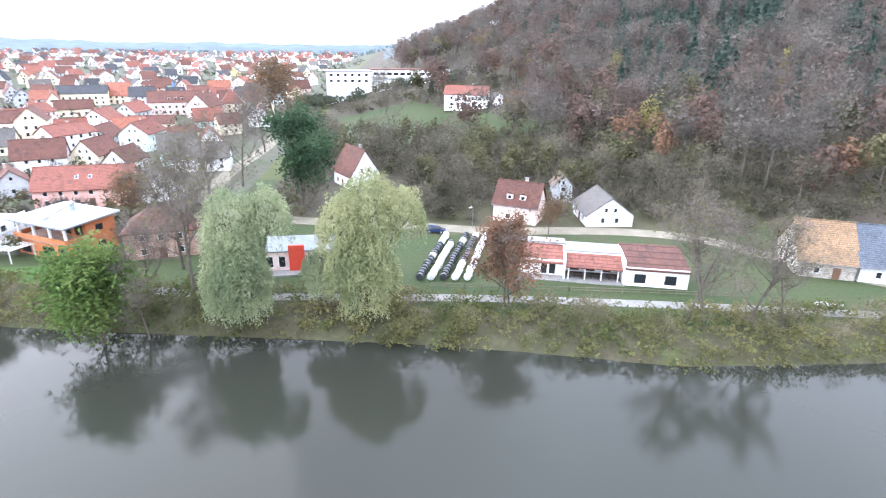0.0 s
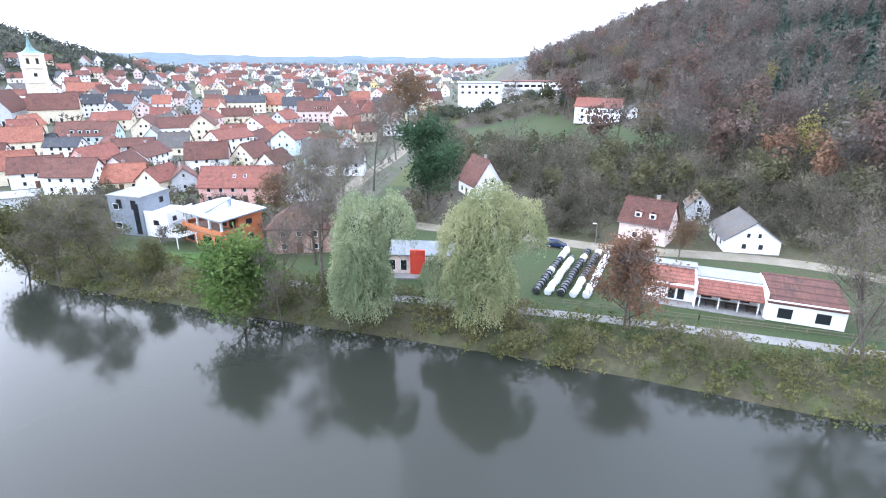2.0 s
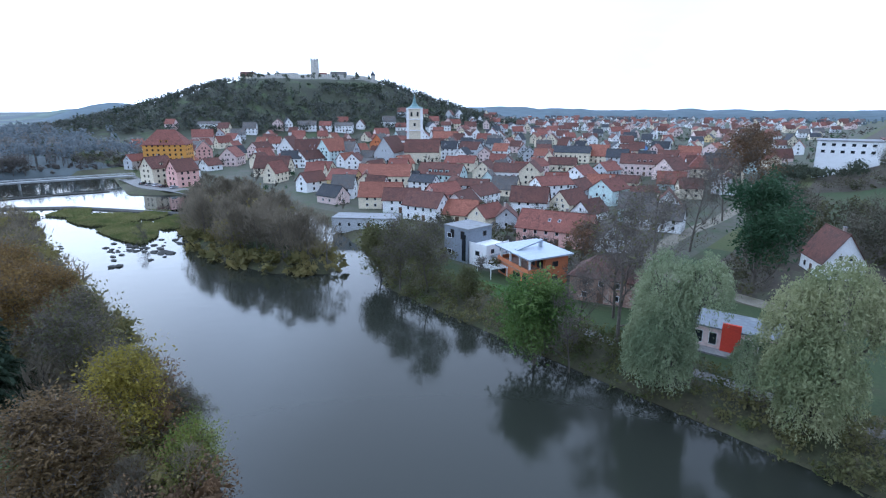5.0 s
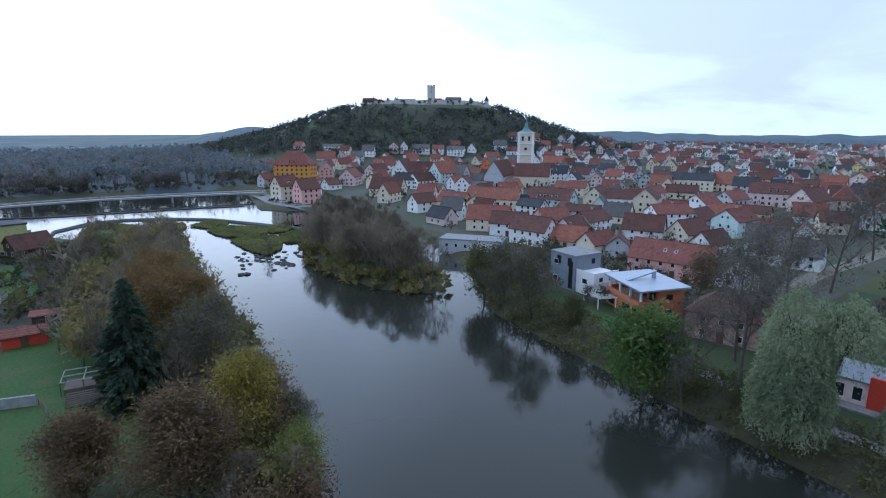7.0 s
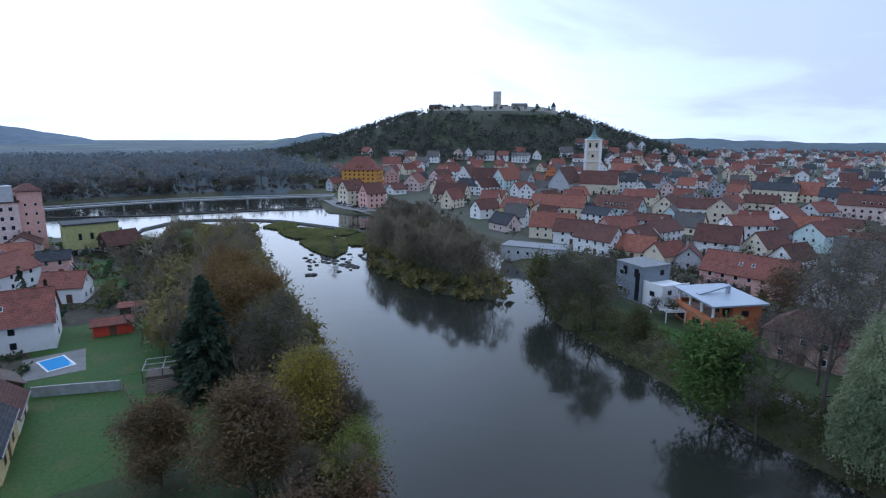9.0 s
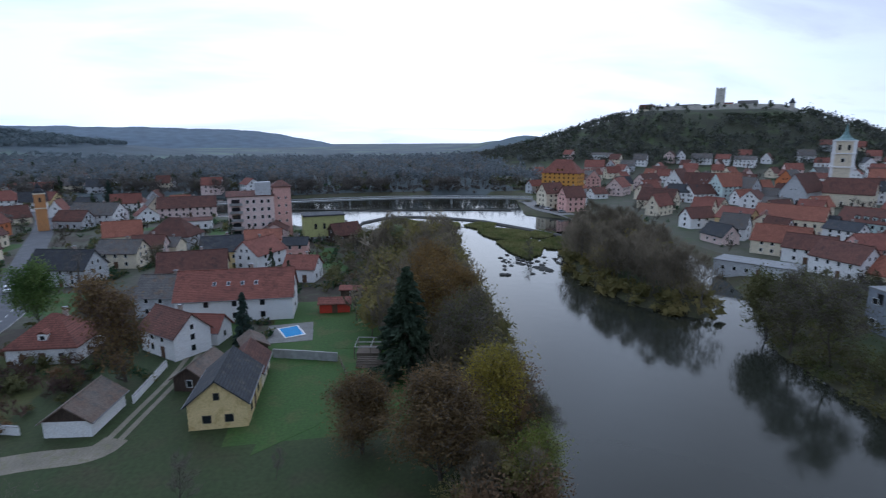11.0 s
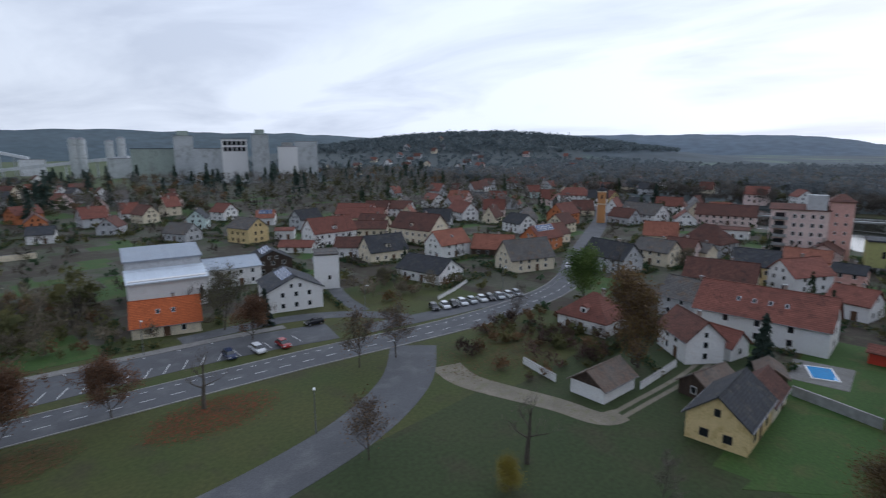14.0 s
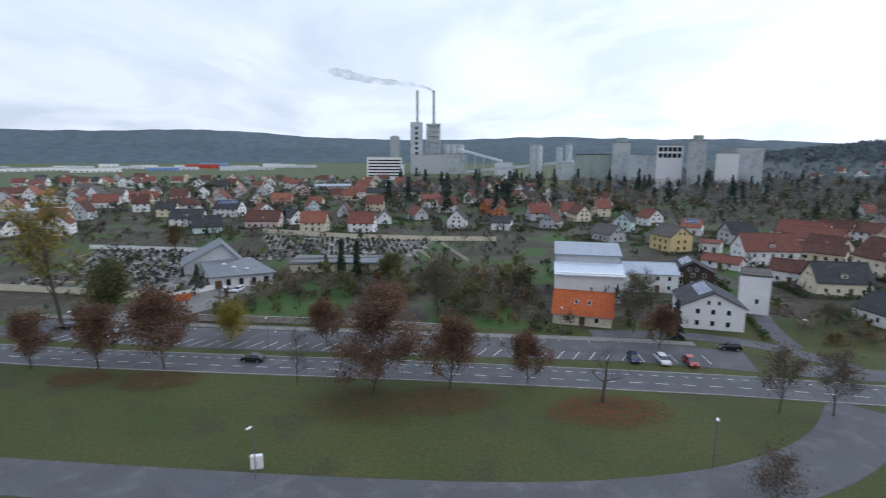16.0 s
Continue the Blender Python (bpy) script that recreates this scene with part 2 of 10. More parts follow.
ROOFS = {
    "red": mat("red_tiles", (0.24, 0.094, 0.067), (0.19, 0.075, 0.056), scale=0.25, fine=2.5, stain=(0.15, 0.062, 0.047), per=0.18, pattern="tiles", bump=0.5),
    "vivid": mat("new_orange_tiles", (0.52, 0.135, 0.045), (0.46, 0.12, 0.04), scale=0.25, fine=2.5, per=0.05, pattern="tiles", bump=0.5),
    "orange": mat("orange_tiles", (0.31, 0.124, 0.08), (0.26, 0.104, 0.068), scale=0.25, fine=2.5, stain=(0.22, 0.085, 0.055), per=0.12, pattern="tiles", bump=0.5),
    "brown": mat("brown_tiles", (0.15, 0.067, 0.049), (0.11, 0.053, 0.041), scale=0.25, fine=2.5, stain=(0.085, 0.047, 0.038), per=0.2, pattern="tiles", bump=0.5),
    "slate": mat("dark_slate", (0.06, 0.064, 0.072), (0.045, 0.048, 0.054), scale=0.3, fine=2.5, stain=(0.085, 0.08, 0.072), per=0.2, pattern="tiles", bump=0.5),
    "greytile": mat("weathered_grey_tiles", (0.15, 0.14, 0.13), (0.11, 0.105, 0.10), scale=0.3, fine=2.5, stain=(0.16, 0.12, 0.09), per=0.15, pattern="tiles", bump=0.5),
    "metal": mat("zinc_sheet", (0.36, 0.40, 0.45), (0.31, 0.35, 0.40), rough=0.45, metal=0.4, scale=0.3, stain=(0.34, 0.37, 0.40), per=0.08, pattern="sheet"),
    "slate_sheet": mat("grey_roof_felt", (0.17, 0.185, 0.20), (0.14, 0.155, 0.17), scale=0.15, fine=2, rough=0.6, stain=(0.20, 0.21, 0.215)),
    "gravel": mat("flat_roof_gravel", (0.26, 0.265, 0.27), (0.21, 0.215, 0.22), scale=0.4, fine=14, stain=(0.2, 0.2, 0.19), per=0.1),
    "tan": mat("old_tan_tiles", (0.23, 0.15, 0.085), (0.18, 0.115, 0.065), scale=0.25, fine=2.5, stain=(0.13, 0.095, 0.06), per=0.1, pattern="tiles", bump=0.5),
    "bluegrey": mat("blue_grey_slate", (0.10, 0.115, 0.14), (0.08, 0.092, 0.112), scale=0.3, fine=2.5, per=0.1, pattern="tiles", bump=0.5),
    "rust": mat("mossy_fibre_sheets", (0.15, 0.125, 0.105), (0.14, 0.095, 0.07), scale=0.35, fine=3, stain=(0.10, 0.095, 0.085), per=0.1, pattern="sheet"),
}
M_FRAME = mat("window_frame_paint", (0.72, 0.72, 0.70), (0.66, 0.66, 0.64), bump=0.05)
M_DARKFRAME = mat("dark_window_frame", (0.10, 0.08, 0.065), (0.08, 0.065, 0.055), bump=0.05)
M_WOODDOOR = mat("brown_door", (0.13, 0.075, 0.045), (0.10, 0.06, 0.036), bump=0.1)
M_BRICKCHIM = mat("chimney_render", (0.34, 0.28, 0.24), (0.26, 0.21, 0.18), per=0.25)
M_CAP = mat("metal_cap", (0.25, 0.25, 0.26), (0.2, 0.2, 0.21), rough=0.5, metal=0.6)
M_GLASS = bpy.data.materials.new("window_glass")
M_GLASS.use_nodes = True
g_bs = M_GLASS.node_tree.nodes["Principled BSDF"]
g_bs.inputs["Base Color"].default_value, g_bs.inputs["Roughness"].default_value, g_bs.inputs["Specular IOR Level"].default_value = (0.018, 0.021, 0.025, 1), 0.06, 0.6
M_SOLAR = mat("solar_cells", (0.045, 0.075, 0.16), (0.04, 0.065, 0.14), rough=0.2, spec=0.7, bump=0.0)
M_ALU = mat("aluminium", (0.6, 0.61, 0.62), (0.54, 0.55, 0.56), rough=0.4, metal=0.8, bump=0.05)
M_WHITE = mat("white_paint", (0.76, 0.76, 0.74), (0.70, 0.70, 0.68), bump=0.05)
M_CONC = mat("paving_concrete", (0.22, 0.212, 0.20), (0.17, 0.165, 0.155), scale=0.25, fine=3, stain=(0.16, 0.155, 0.135))
M_ASPHALT = mat("asphalt", (0.095, 0.098, 0.105), (0.075, 0.077, 0.082), scale=0.12, fine=5, stain=(0.12, 0.122, 0.125), spec=0.4, rough=0.8)
M_KERB = mat("kerb_stone", (0.36, 0.35, 0.33), (0.28, 0.27, 0.26), scale=0.7, fine=6)
M_PAINT = mat("road_marking", (0.72, 0.72, 0.70), (0.6, 0.6, 0.58), scale=2, fine=12)
M_GRAVEL = mat("gravel_track", (0.22, 0.195, 0.15), (0.15, 0.134, 0.10), scale=0.3, fine=4, stain=(0.16, 0.15, 0.09))
M_GRASS = mat("lawn", (0.045, 0.062, 0.014), (0.068, 0.070, 0.02), scale=0.06, fine=1.6, bump=0.8, stain=(0.05, 0.05, 0.02))
M_MEADOW = mat("dark_meadow_grass", (0.028, 0.046, 0.013), (0.04, 0.052, 0.017), scale=0.05, fine=1.6, bump=0.8, stain=(0.045, 0.045, 0.02))
M_LAWN = mat("tended_lawn", (0.036, 0.08, 0.014), (0.048, 0.088, 0.018), scale=0.08, fine=2.0, bump=0.8, stain=(0.07, 0.085, 0.025))
M_ROUGH = mat("rough_grass", (0.05, 0.052, 0.024), (0.058, 0.05, 0.028), scale=0.12, fine=1.3, bump=1.0, stain=(0.06, 0.07, 0.025))
M_LITTER = mat("forest_floor", (0.055, 0.043, 0.03), (0.04, 0.033, 0.022), scale=0.12, fine=1.2, bump=1.0, stain=(0.07, 0.075, 0.04))
M_SCRUB = mat("hill_scrub", (0.05, 0.055, 0.03), (0.038, 0.04, 0.025), scale=0.03, fine=0.4, bump=1.0, stain=(0.06, 0.08, 0.03))
# far wood floor, the blue of distance haze put into its colour
M_WOODFLOOR = mat("hazed_wood_ground", (0.065, 0.08, 0.082), (0.08, 0.094, 0.093), scale=0.02, fine=0.15, bump=0.5)
M_YARD = mat("yards_and_gardens", (0.085, 0.078, 0.06), (0.048, 0.055, 0.028), scale=0.06, fine=0.8, bump=0.6, stain=(0.04, 0.06, 0.02))
M_FIELD = mat("field_green", (0.06, 0.095, 0.03), (0.09, 0.10, 0.045), scale=0.01, fine=0.3, bump=0.2)
M_LEAFBED_RED = mat("fallen_red_leaves", (0.17, 0.05, 0.018), (0.11, 0.045, 0.018), scale=0.5, fine=4, bump=0.8, stain=(0.05, 0.06, 0.02))
M_LEAFBED = mat("fallen_brown_leaves", (0.12, 0.065, 0.025), (0.08, 0.055, 0.022), scale=0.5, fine=4, bump=0.8, stain=(0.05, 0.065, 0.02))
M_BARK = mat("bark", (0.11, 0.095, 0.075), (0.07, 0.06, 0.048), scale=1.2, fine=9, bump=0.6, per=0.15)
M_TWIG = mat("twigs", (0.135, 0.115, 0.095), (0.10, 0.085, 0.07), scale=0.5, fine=3, bump=0.0, island=0.3)
M_TWIG_RED = mat("reddish_twigs", (0.15, 0.095, 0.075), (0.115, 0.08, 0.065), scale=0.5, fine=3, bump=0.0, island=0.3)
L_WILLOW = leafy("willow_leaves", (0.17, 0.21, 0.115), (0.30, 0.33, 0.19))
L_SEDGE = leafy("sedge_blades", (0.13, 0.15, 0.05), (0.23, 0.22, 0.09))
L_WILLOWY = leafy("yellowing_willow_leaves", (0.19, 0.22, 0.105), (0.33, 0.33, 0.175))
L_BARE = leafy("bare_twig_haze", (0.036, 0.033, 0.026), (0.112, 0.098, 0.076), 0.2)
L_BARERED = leafy("red_brown_twig_haze", (0.05, 0.036, 0.03), (0.14, 0.09, 0.072), 0.2)
# this foliage colour is lightened and blued to carry distance haze
L_FARWOOD = leafy("hazed_wood_foliage", (0.12, 0.15, 0.16), (0.165, 0.195, 0.20), 0.4, vary=0.16)
L_TWIGPALE = leafy("pale_bank_twigs", (0.115, 0.098, 0.068), (0.23, 0.195, 0.14), 0.35, vary=0.22)
# the next two twig colours are paled to hold the valley's haze
L_VALLEY = leafy("hazed_valley_twigs", (0.135, 0.155, 0.166), (0.20, 0.218, 0.224), 0.45, vary=0.16)
L_VALLEYBROWN = leafy("hazed_brown_twigs", (0.14, 0.134, 0.124), (0.21, 0.196, 0.176), 0.45)
L_HILLWOOD = leafy("hill_wood_twigs", (0.075, 0.084, 0.072), (0.125, 0.128, 0.105), 0.35, vary=0.16)
L_CASTLE = leafy("hill_wood_foliage", (0.055, 0.068, 0.045), (0.10, 0.108, 0.07), 0.3, vary=0.16)
L_HILLBARE = leafy("hillside_grey_twigs", (0.072, 0.066, 0.058), (0.155, 0.138, 0.118), 0.35, vary=0.16)
L_HILLPALE = leafy("hillside_pale_twigs", (0.062, 0.058, 0.04), (0.14, 0.126, 0.092), 0.3, vary=0.16)
L_HILLRED = leafy("hillside_reddish_twigs", (0.075, 0.059, 0.052), (0.155, 0.116, 0.098), 0.35, vary=0.16)
L_HILLBEECH = leafy("dull_beech_leaves", (0.078, 0.056, 0.045), (0.15, 0.10, 0.08), 0.4, vary=0.16)
L_HILLOLIVE = leafy("slope_olive_leaves", (0.055, 0.056, 0.028), (0.125, 0.118, 0.06), 0.35, vary=0.16)
L_GREEN = leafy("green_leaves", (0.07, 0.12, 0.03), (0.16, 0.21, 0.06))
L_YELLOW = leafy("yellow_leaves", (0.20, 0.17, 0.03), (0.34, 0.27, 0.05))
L_RUST = leafy("rust_leaves", (0.135, 0.077, 0.048), (0.22, 0.122, 0.072))
L_RUSTDARK = leafy("dark_red_brown_leaves", (0.125, 0.076, 0.05), (0.21, 0.125, 0.078))
L_BROWN = leafy("brown_leaves", (0.105, 0.068, 0.038), (0.20, 0.125, 0.065))
L_DULL = leafy("dull_brown_leaves", (0.085, 0.06, 0.045), (0.15, 0.10, 0.07), 0.3)
L_LIME = leafy("yellow_green_leaves", (0.13, 0.16, 0.032), (0.24, 0.25, 0.06))
L_LARCH = leafy("larch_needles", (0.15, 0.14, 0.045), (0.24, 0.215, 0.075))
L_GOLD = leafy("golden_brown_leaves", (0.13, 0.08, 0.028), (0.22, 0.145, 0.05))
L_UMBER = leafy("umber_leaves", (0.115, 0.078, 0.036), (0.20, 0.135, 0.062))
L_OLIVE = leafy("olive_leaves", (0.078, 0.084, 0.034), (0.155, 0.145, 0.06))
L_YOLIVE = leafy("yellowing_olive_leaves", (0.13, 0.122, 0.045), (0.24, 0.20, 0.075))
L_DARK = leafy("fir_needles", (0.034, 0.052, 0.032), (0.062, 0.085, 0.05), 0.2)
L_DEEP = leafy("deep_green_leaves", (0.025, 0.055, 0.025), (0.06, 0.10, 0.05))
L_BLUE = leafy("spruce_needles", (0.036, 0.058, 0.046), (0.062, 0.088, 0.07), 0.2)
L_WEED = leafy("bank_weeds", (0.07, 0.088, 0.028), (0.16, 0.145, 0.06))
# distance haze is mixed into these three base colours, bluest on the farthest hills
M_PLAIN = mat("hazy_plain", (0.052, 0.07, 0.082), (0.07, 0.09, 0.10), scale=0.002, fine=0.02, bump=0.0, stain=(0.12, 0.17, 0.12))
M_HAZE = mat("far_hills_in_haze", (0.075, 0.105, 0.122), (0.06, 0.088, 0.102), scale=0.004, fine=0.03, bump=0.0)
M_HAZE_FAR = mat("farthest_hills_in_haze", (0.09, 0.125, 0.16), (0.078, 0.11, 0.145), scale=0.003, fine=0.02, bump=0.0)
M_STONEYARD = mat("pale_cemetery_gravel", (0.26, 0.25, 0.23), (0.19, 0.185, 0.165), scale=0.12, fine=1.2, stain=(0.08, 0.085, 0.05))
M_WATER = bpy.data.materials.new("river_water")
M_WATER.use_nodes = True
wa = M_WATER.node_tree
wb = wa.nodes["Principled BSDF"]
wb.inputs["Base Color"].default_value, wb.inputs["Roughness"].default_value, wb.inputs["IOR"].default_value = (0.022, 0.024, 0.018, 1), 0.09, 1.333
w_t, w_a, w_b, w_c = wa.nodes.new("ShaderNodeTexCoord"), wa.nodes.new("ShaderNodeTexNoise"), wa.nodes.new("ShaderNodeTexNoise"), wa.nodes.new("ShaderNodeMath")
w_a.inputs["Scale"].default_value, w_a.inputs["Detail"].default_value, w_b.inputs["Scale"].default_value, w_b.inputs["Detail"].default_value = 0.35, 4, 0.03, 2
w_c.operation = "MULTIPLY"
for q in (w_a, w_b):
    wa.links.new(w_t.outputs["Object"], q.inputs["Vector"])
wa.links.new(w_a.outputs[0], w_c.inputs[0])
wa.links.new(w_b.outputs[0], w_c.inputs[1])
w_p = wa.nodes.new("ShaderNodeBump")
w_p.inputs["Strength"].default_value, w_p.inputs["Distance"].default_value = 0.35, 0.12
wa.links.new(w_c.outputs[0], w_p.inputs["Height"])
wa.links.new(w_p.outputs[0], wb.inputs["Normal"])
M_WATER_WIDE = M_WATER.copy()
M_WATER_WIDE.name = "rippled_reservoir_water"
M_WATER_WIDE.node_tree.nodes["Principled BSDF"].inputs["Roughness"].default_value = 0.07

# ---- the lie of the land ----
def smooth(v, lo, hi):
    v = np.clip((np.asarray(v, float) - lo) / (hi - lo), 0, 1)
    return v * v * (3 - 2 * v)


RIVER = [(1500, 260), (700, 150), (300, 82), (140, 60), (70, 60), (40, 61), (20, 66), (0, 70), (-21, 73), (-43, 76), (-59, 78.5), (-88, 83),
         (-104, 94), (-128, 106), (-165, 121), (-205, 128), (-245, 124), (-262, 112), (-284, 94), (-338, 108), (-372, 118), (-396, 96), (-402, 50), (-402, 0),
         (-404, -60), (-420, -140), (-410, -200), (-370, -200), (-350, -130), (-300, -60), (-268, -26), (-256, 4), (-238, 20), (-216, 40), (-203, 39),
         (-165, 34.6), (-130, 31), (-99, 28.4), (-75, 27), (-53, 22), (-20, 12), (30, 2), (100, -10), (300, -10), (700, 40), (1500, 120)]
ISLAND = [(-108, 82), (-121, 71.5), (-140, 69), (-157, 69.5), (-180, 76), (-208, 92), (-240, 108), (-232, 113), (-205, 115), (-170, 108), (-140, 97), (-118, 90)]


def shore(x, y, poly):
    """The distance to a polygon's edge, negative inside."""
    x, y = np.asarray(x, float), np.asarray(y, float)
    best, inside = np.full(x.shape, 1e9), np.zeros(x.shape, bool)
    for (ax, ay), (bx, by) in zip(poly, poly[1:] + poly[:1]):
        dx, dy = bx - ax, by - ay
        k = np.clip(((x - ax) * dx + (y - ay) * dy) / (dx * dx + dy * dy), 0, 1)
        best = np.minimum(best, np.hypot(x - ax - k * dx, y - ay - k * dy))
        if ay != by:
            inside ^= ((ay > y) != (by > y)) & (x < (by - ay and (y - ay) / (by - ay)) * dx + ax)
    return np.where(inside, -best, best)


def ridge(x, y, cx, cy, turn, along, across, top):
    c, s = math.cos(radians(turn)), math.sin(radians(turn))
    u, v = (x - cx) * c + (y - cy) * s, (y - cy) * c - (x - cx) * s
    return top * np.exp(-0.5 * ((u / along) ** 2 + (v / across) ** 2))


def land(x, y):
    """The ground's height, the river's bed left out."""
    x, y = np.asarray(x, float), np.asarray(y, float)
    r = np.hypot(x, y)
    z = 4.0 * smooth(r, 220, 620)
    u = (x - 40) * 0.7 + (y - 140) * 0.6
    foot = 55 * smooth(np.minimum(u, 80), 0, 230)
    turn = np.degrees(np.arctan2(x, np.maximum(y, 1.0)))               # bearing, counted from +y towards +x
    upper = (55 * smooth(u, 0, 230) - foot) * smooth(turn, -3, 15) + 30 * smooth(u, 230, 520) * smooth(x, 0, 200) * smooth(turn, 4, 16)
    hill = foot * smooth(x, -90, 20) + upper
    z = z + hill
    z = z + 68 * np.minimum(1, 1.12 * np.exp(-0.5 * (((x + 590) * 0.46 + (y - 420) * 0.89) / 145) ** 2)) * np.minimum(1, 1.1 * np.exp(-0.5 * (((y - 420) * 0.46 - (x + 590) * 0.89) / 78) ** 2)) / 1.0
    z = z + ridge(x, y, -960, -790, 138, 330, 150, 66)
    z = z + ridge(x, y, -1930, 610, 60, 150, 120, 34)
    return z


def ground_z(x, y):
    x, y = np.asarray(x, float), np.asarray(y, float)
    s = np.minimum(1e9, shore(x, y, RIVER))
    isl = shore(x, y, ISLAND)
    s = np.maximum(s, -isl)
    base = land(x, y)
    base = np.where(isl < 8, np.minimum(base, 0.3), base)
    return -4 + (base + 4) * smooth(s, -4, 4)


def gz(x, y):
    return float(ground_z(np.array([x]), np.array([y]))[0])


def mesh_from(name, verts, faces, mats, idx=None, flat=True):
    me = bpy.data.meshes.new(name)
    me.from_pydata([tuple(v) for v in verts], [], [tuple(f) for f in faces])
    for m in mats:
        me.materials.append(m)
    if idx is not None:
        me.polygons.foreach_set("material_index", np.asarray(idx, np.int32))
    if not flat:
        me.polygons.foreach_set("use_smooth", np.ones(len(me.polygons), bool))
    me.update()
    return me


def ground_sheet():
    n = 280
    u = np.linspace(-1, 1, n)
    axis = 60 * np.sinh(5.06 * u)
    gx, gy = np.meshgrid(axis - 20, axis + 20)
    z = ground_z(gx, gy)
    rough = np.array([noise.noise((a * 0.08, b * 0.08, 0)) for a, b in zip(gx.ravel(), gy.ravel())]).reshape(gx.shape)
    rough2 = np.array([noise.noise((a * 0.01, b * 0.01, 5)) for a, b in zip(gx.ravel(), gy.ravel())]).reshape(gx.shape)
    wild = smooth((gx - 40) * 0.7 + (gy - 140) * 0.6, 0, 40) * smooth(gx, -90, 0)
    z = z + rough * 0.6 * wild + rough2 * 9 * smooth(np.hypot(gx, gy), 700, 1800) * smooth(z, 12, 40)
    verts = np.stack([gx.ravel(), gy.ravel(), z.ravel()], 1)
    i = np.arange(n * n).reshape(n, n)
    faces = np.stack([i[:-1, :-1].ravel(), i[:-1, 1:].ravel(), i[1:, 1:].ravel(), i[1:, :-1].ravel()], 1)
    cx, cy = verts[faces].mean(1)[:, 0], verts[faces].mean(1)[:, 1]
    r, cz = np.hypot(cx, cy), verts[faces].mean(1)[:, 2]
    gap = np.maximum(shore(cx, cy, RIVER), -shore(cx, cy, ISLAND))
    kind = np.zeros(len(faces), int)                                   # lawn
    kind[(cy > -57 + 0.1 * np.abs(cx + 20)) & (r < 170)] = 10          # darker meadows on both banks
    kind[gap < 9] = 1                                                  # rough bank
    up = (cx - 40) * 0.7 + (cy - 140) * 0.6
    wood = (up > -60) & (cx > -34) & (cy > 121 - 0.35 * np.maximum(0, cx - 62)) & ~((cx < 66) & (cy > 212) & (cy < 290) & (up < 66)) & ~((cx > 8) & (cx < 64) & (cy < 136))
    kind[wood] = 2
    kind[(cx > -45) & (cx < 66) & (cy > 205) & (cy < 300) & (kind == 0)] = 10
    kind[(cx > 4) & (cx < 110) & (cy > 112) & (cy < 140)] = 1          # rough ground behind the lane
    castle = (land(cx, cy) > 12) & (cx < -350) & (cx > -900) & (cy > 100) & (cy < 800)
    kind[castle] = 6
    town = (cy > 96 - 0.1 * cx) & (cx < -42) & (r < 1500) & ~castle & (gap > 6)
    kind[town] = 3
    left = (cx < -112) & (cy < 20) & (r < 620) & (gap > 6) & (cy > -420)
    kind[left] = 3
    plots = np.array([noise.noise((a * 0.05, b * 0.05, 9)) for a, b in zip(cx, cy)])
    back = (cy < -124) & (cy > -560) & (cx > -330) & (cx < 420)
    kind[back] = 3
    gardens = (left | back) & (r < 480)
    kind[gardens & (plots > 0.26)] = 7
    kind[gardens & (plots < -0.05)] = 2
    kind[(cx > -136) & (cx < -70) & (cy > -17) & (cy < 10)] = 7        # mown garden lawn
    for yard in ([(124, -198), (72, -139), (62, -146), (60, -172), (78, -226), (132, -228)], [(74, -264), (-9, -248), (-2, -212), (20, -218), (62, -228)]):
        kind[shore(cx, cy, yard) < 0] = 9                              # gravel between the graves
    far = r > 620
    kind[far & (cy < 100)] = 4
    # distant woods and plain get the ground colours with haze painted in
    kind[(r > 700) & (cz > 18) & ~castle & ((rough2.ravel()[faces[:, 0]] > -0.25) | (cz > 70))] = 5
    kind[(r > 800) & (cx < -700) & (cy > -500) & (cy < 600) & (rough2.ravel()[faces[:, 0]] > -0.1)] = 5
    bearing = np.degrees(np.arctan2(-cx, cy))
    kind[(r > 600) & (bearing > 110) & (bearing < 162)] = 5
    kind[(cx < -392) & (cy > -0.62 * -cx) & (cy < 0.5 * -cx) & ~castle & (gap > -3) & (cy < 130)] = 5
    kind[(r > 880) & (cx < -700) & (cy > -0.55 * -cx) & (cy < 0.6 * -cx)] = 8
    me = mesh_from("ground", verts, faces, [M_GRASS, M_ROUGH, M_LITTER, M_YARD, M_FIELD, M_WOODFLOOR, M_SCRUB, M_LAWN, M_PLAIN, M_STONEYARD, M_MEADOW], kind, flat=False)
    return tagged(new("ground", me), "grass, banks, woodland floor and yards of a river valley", "ground", kind="structure")


ground_sheet()


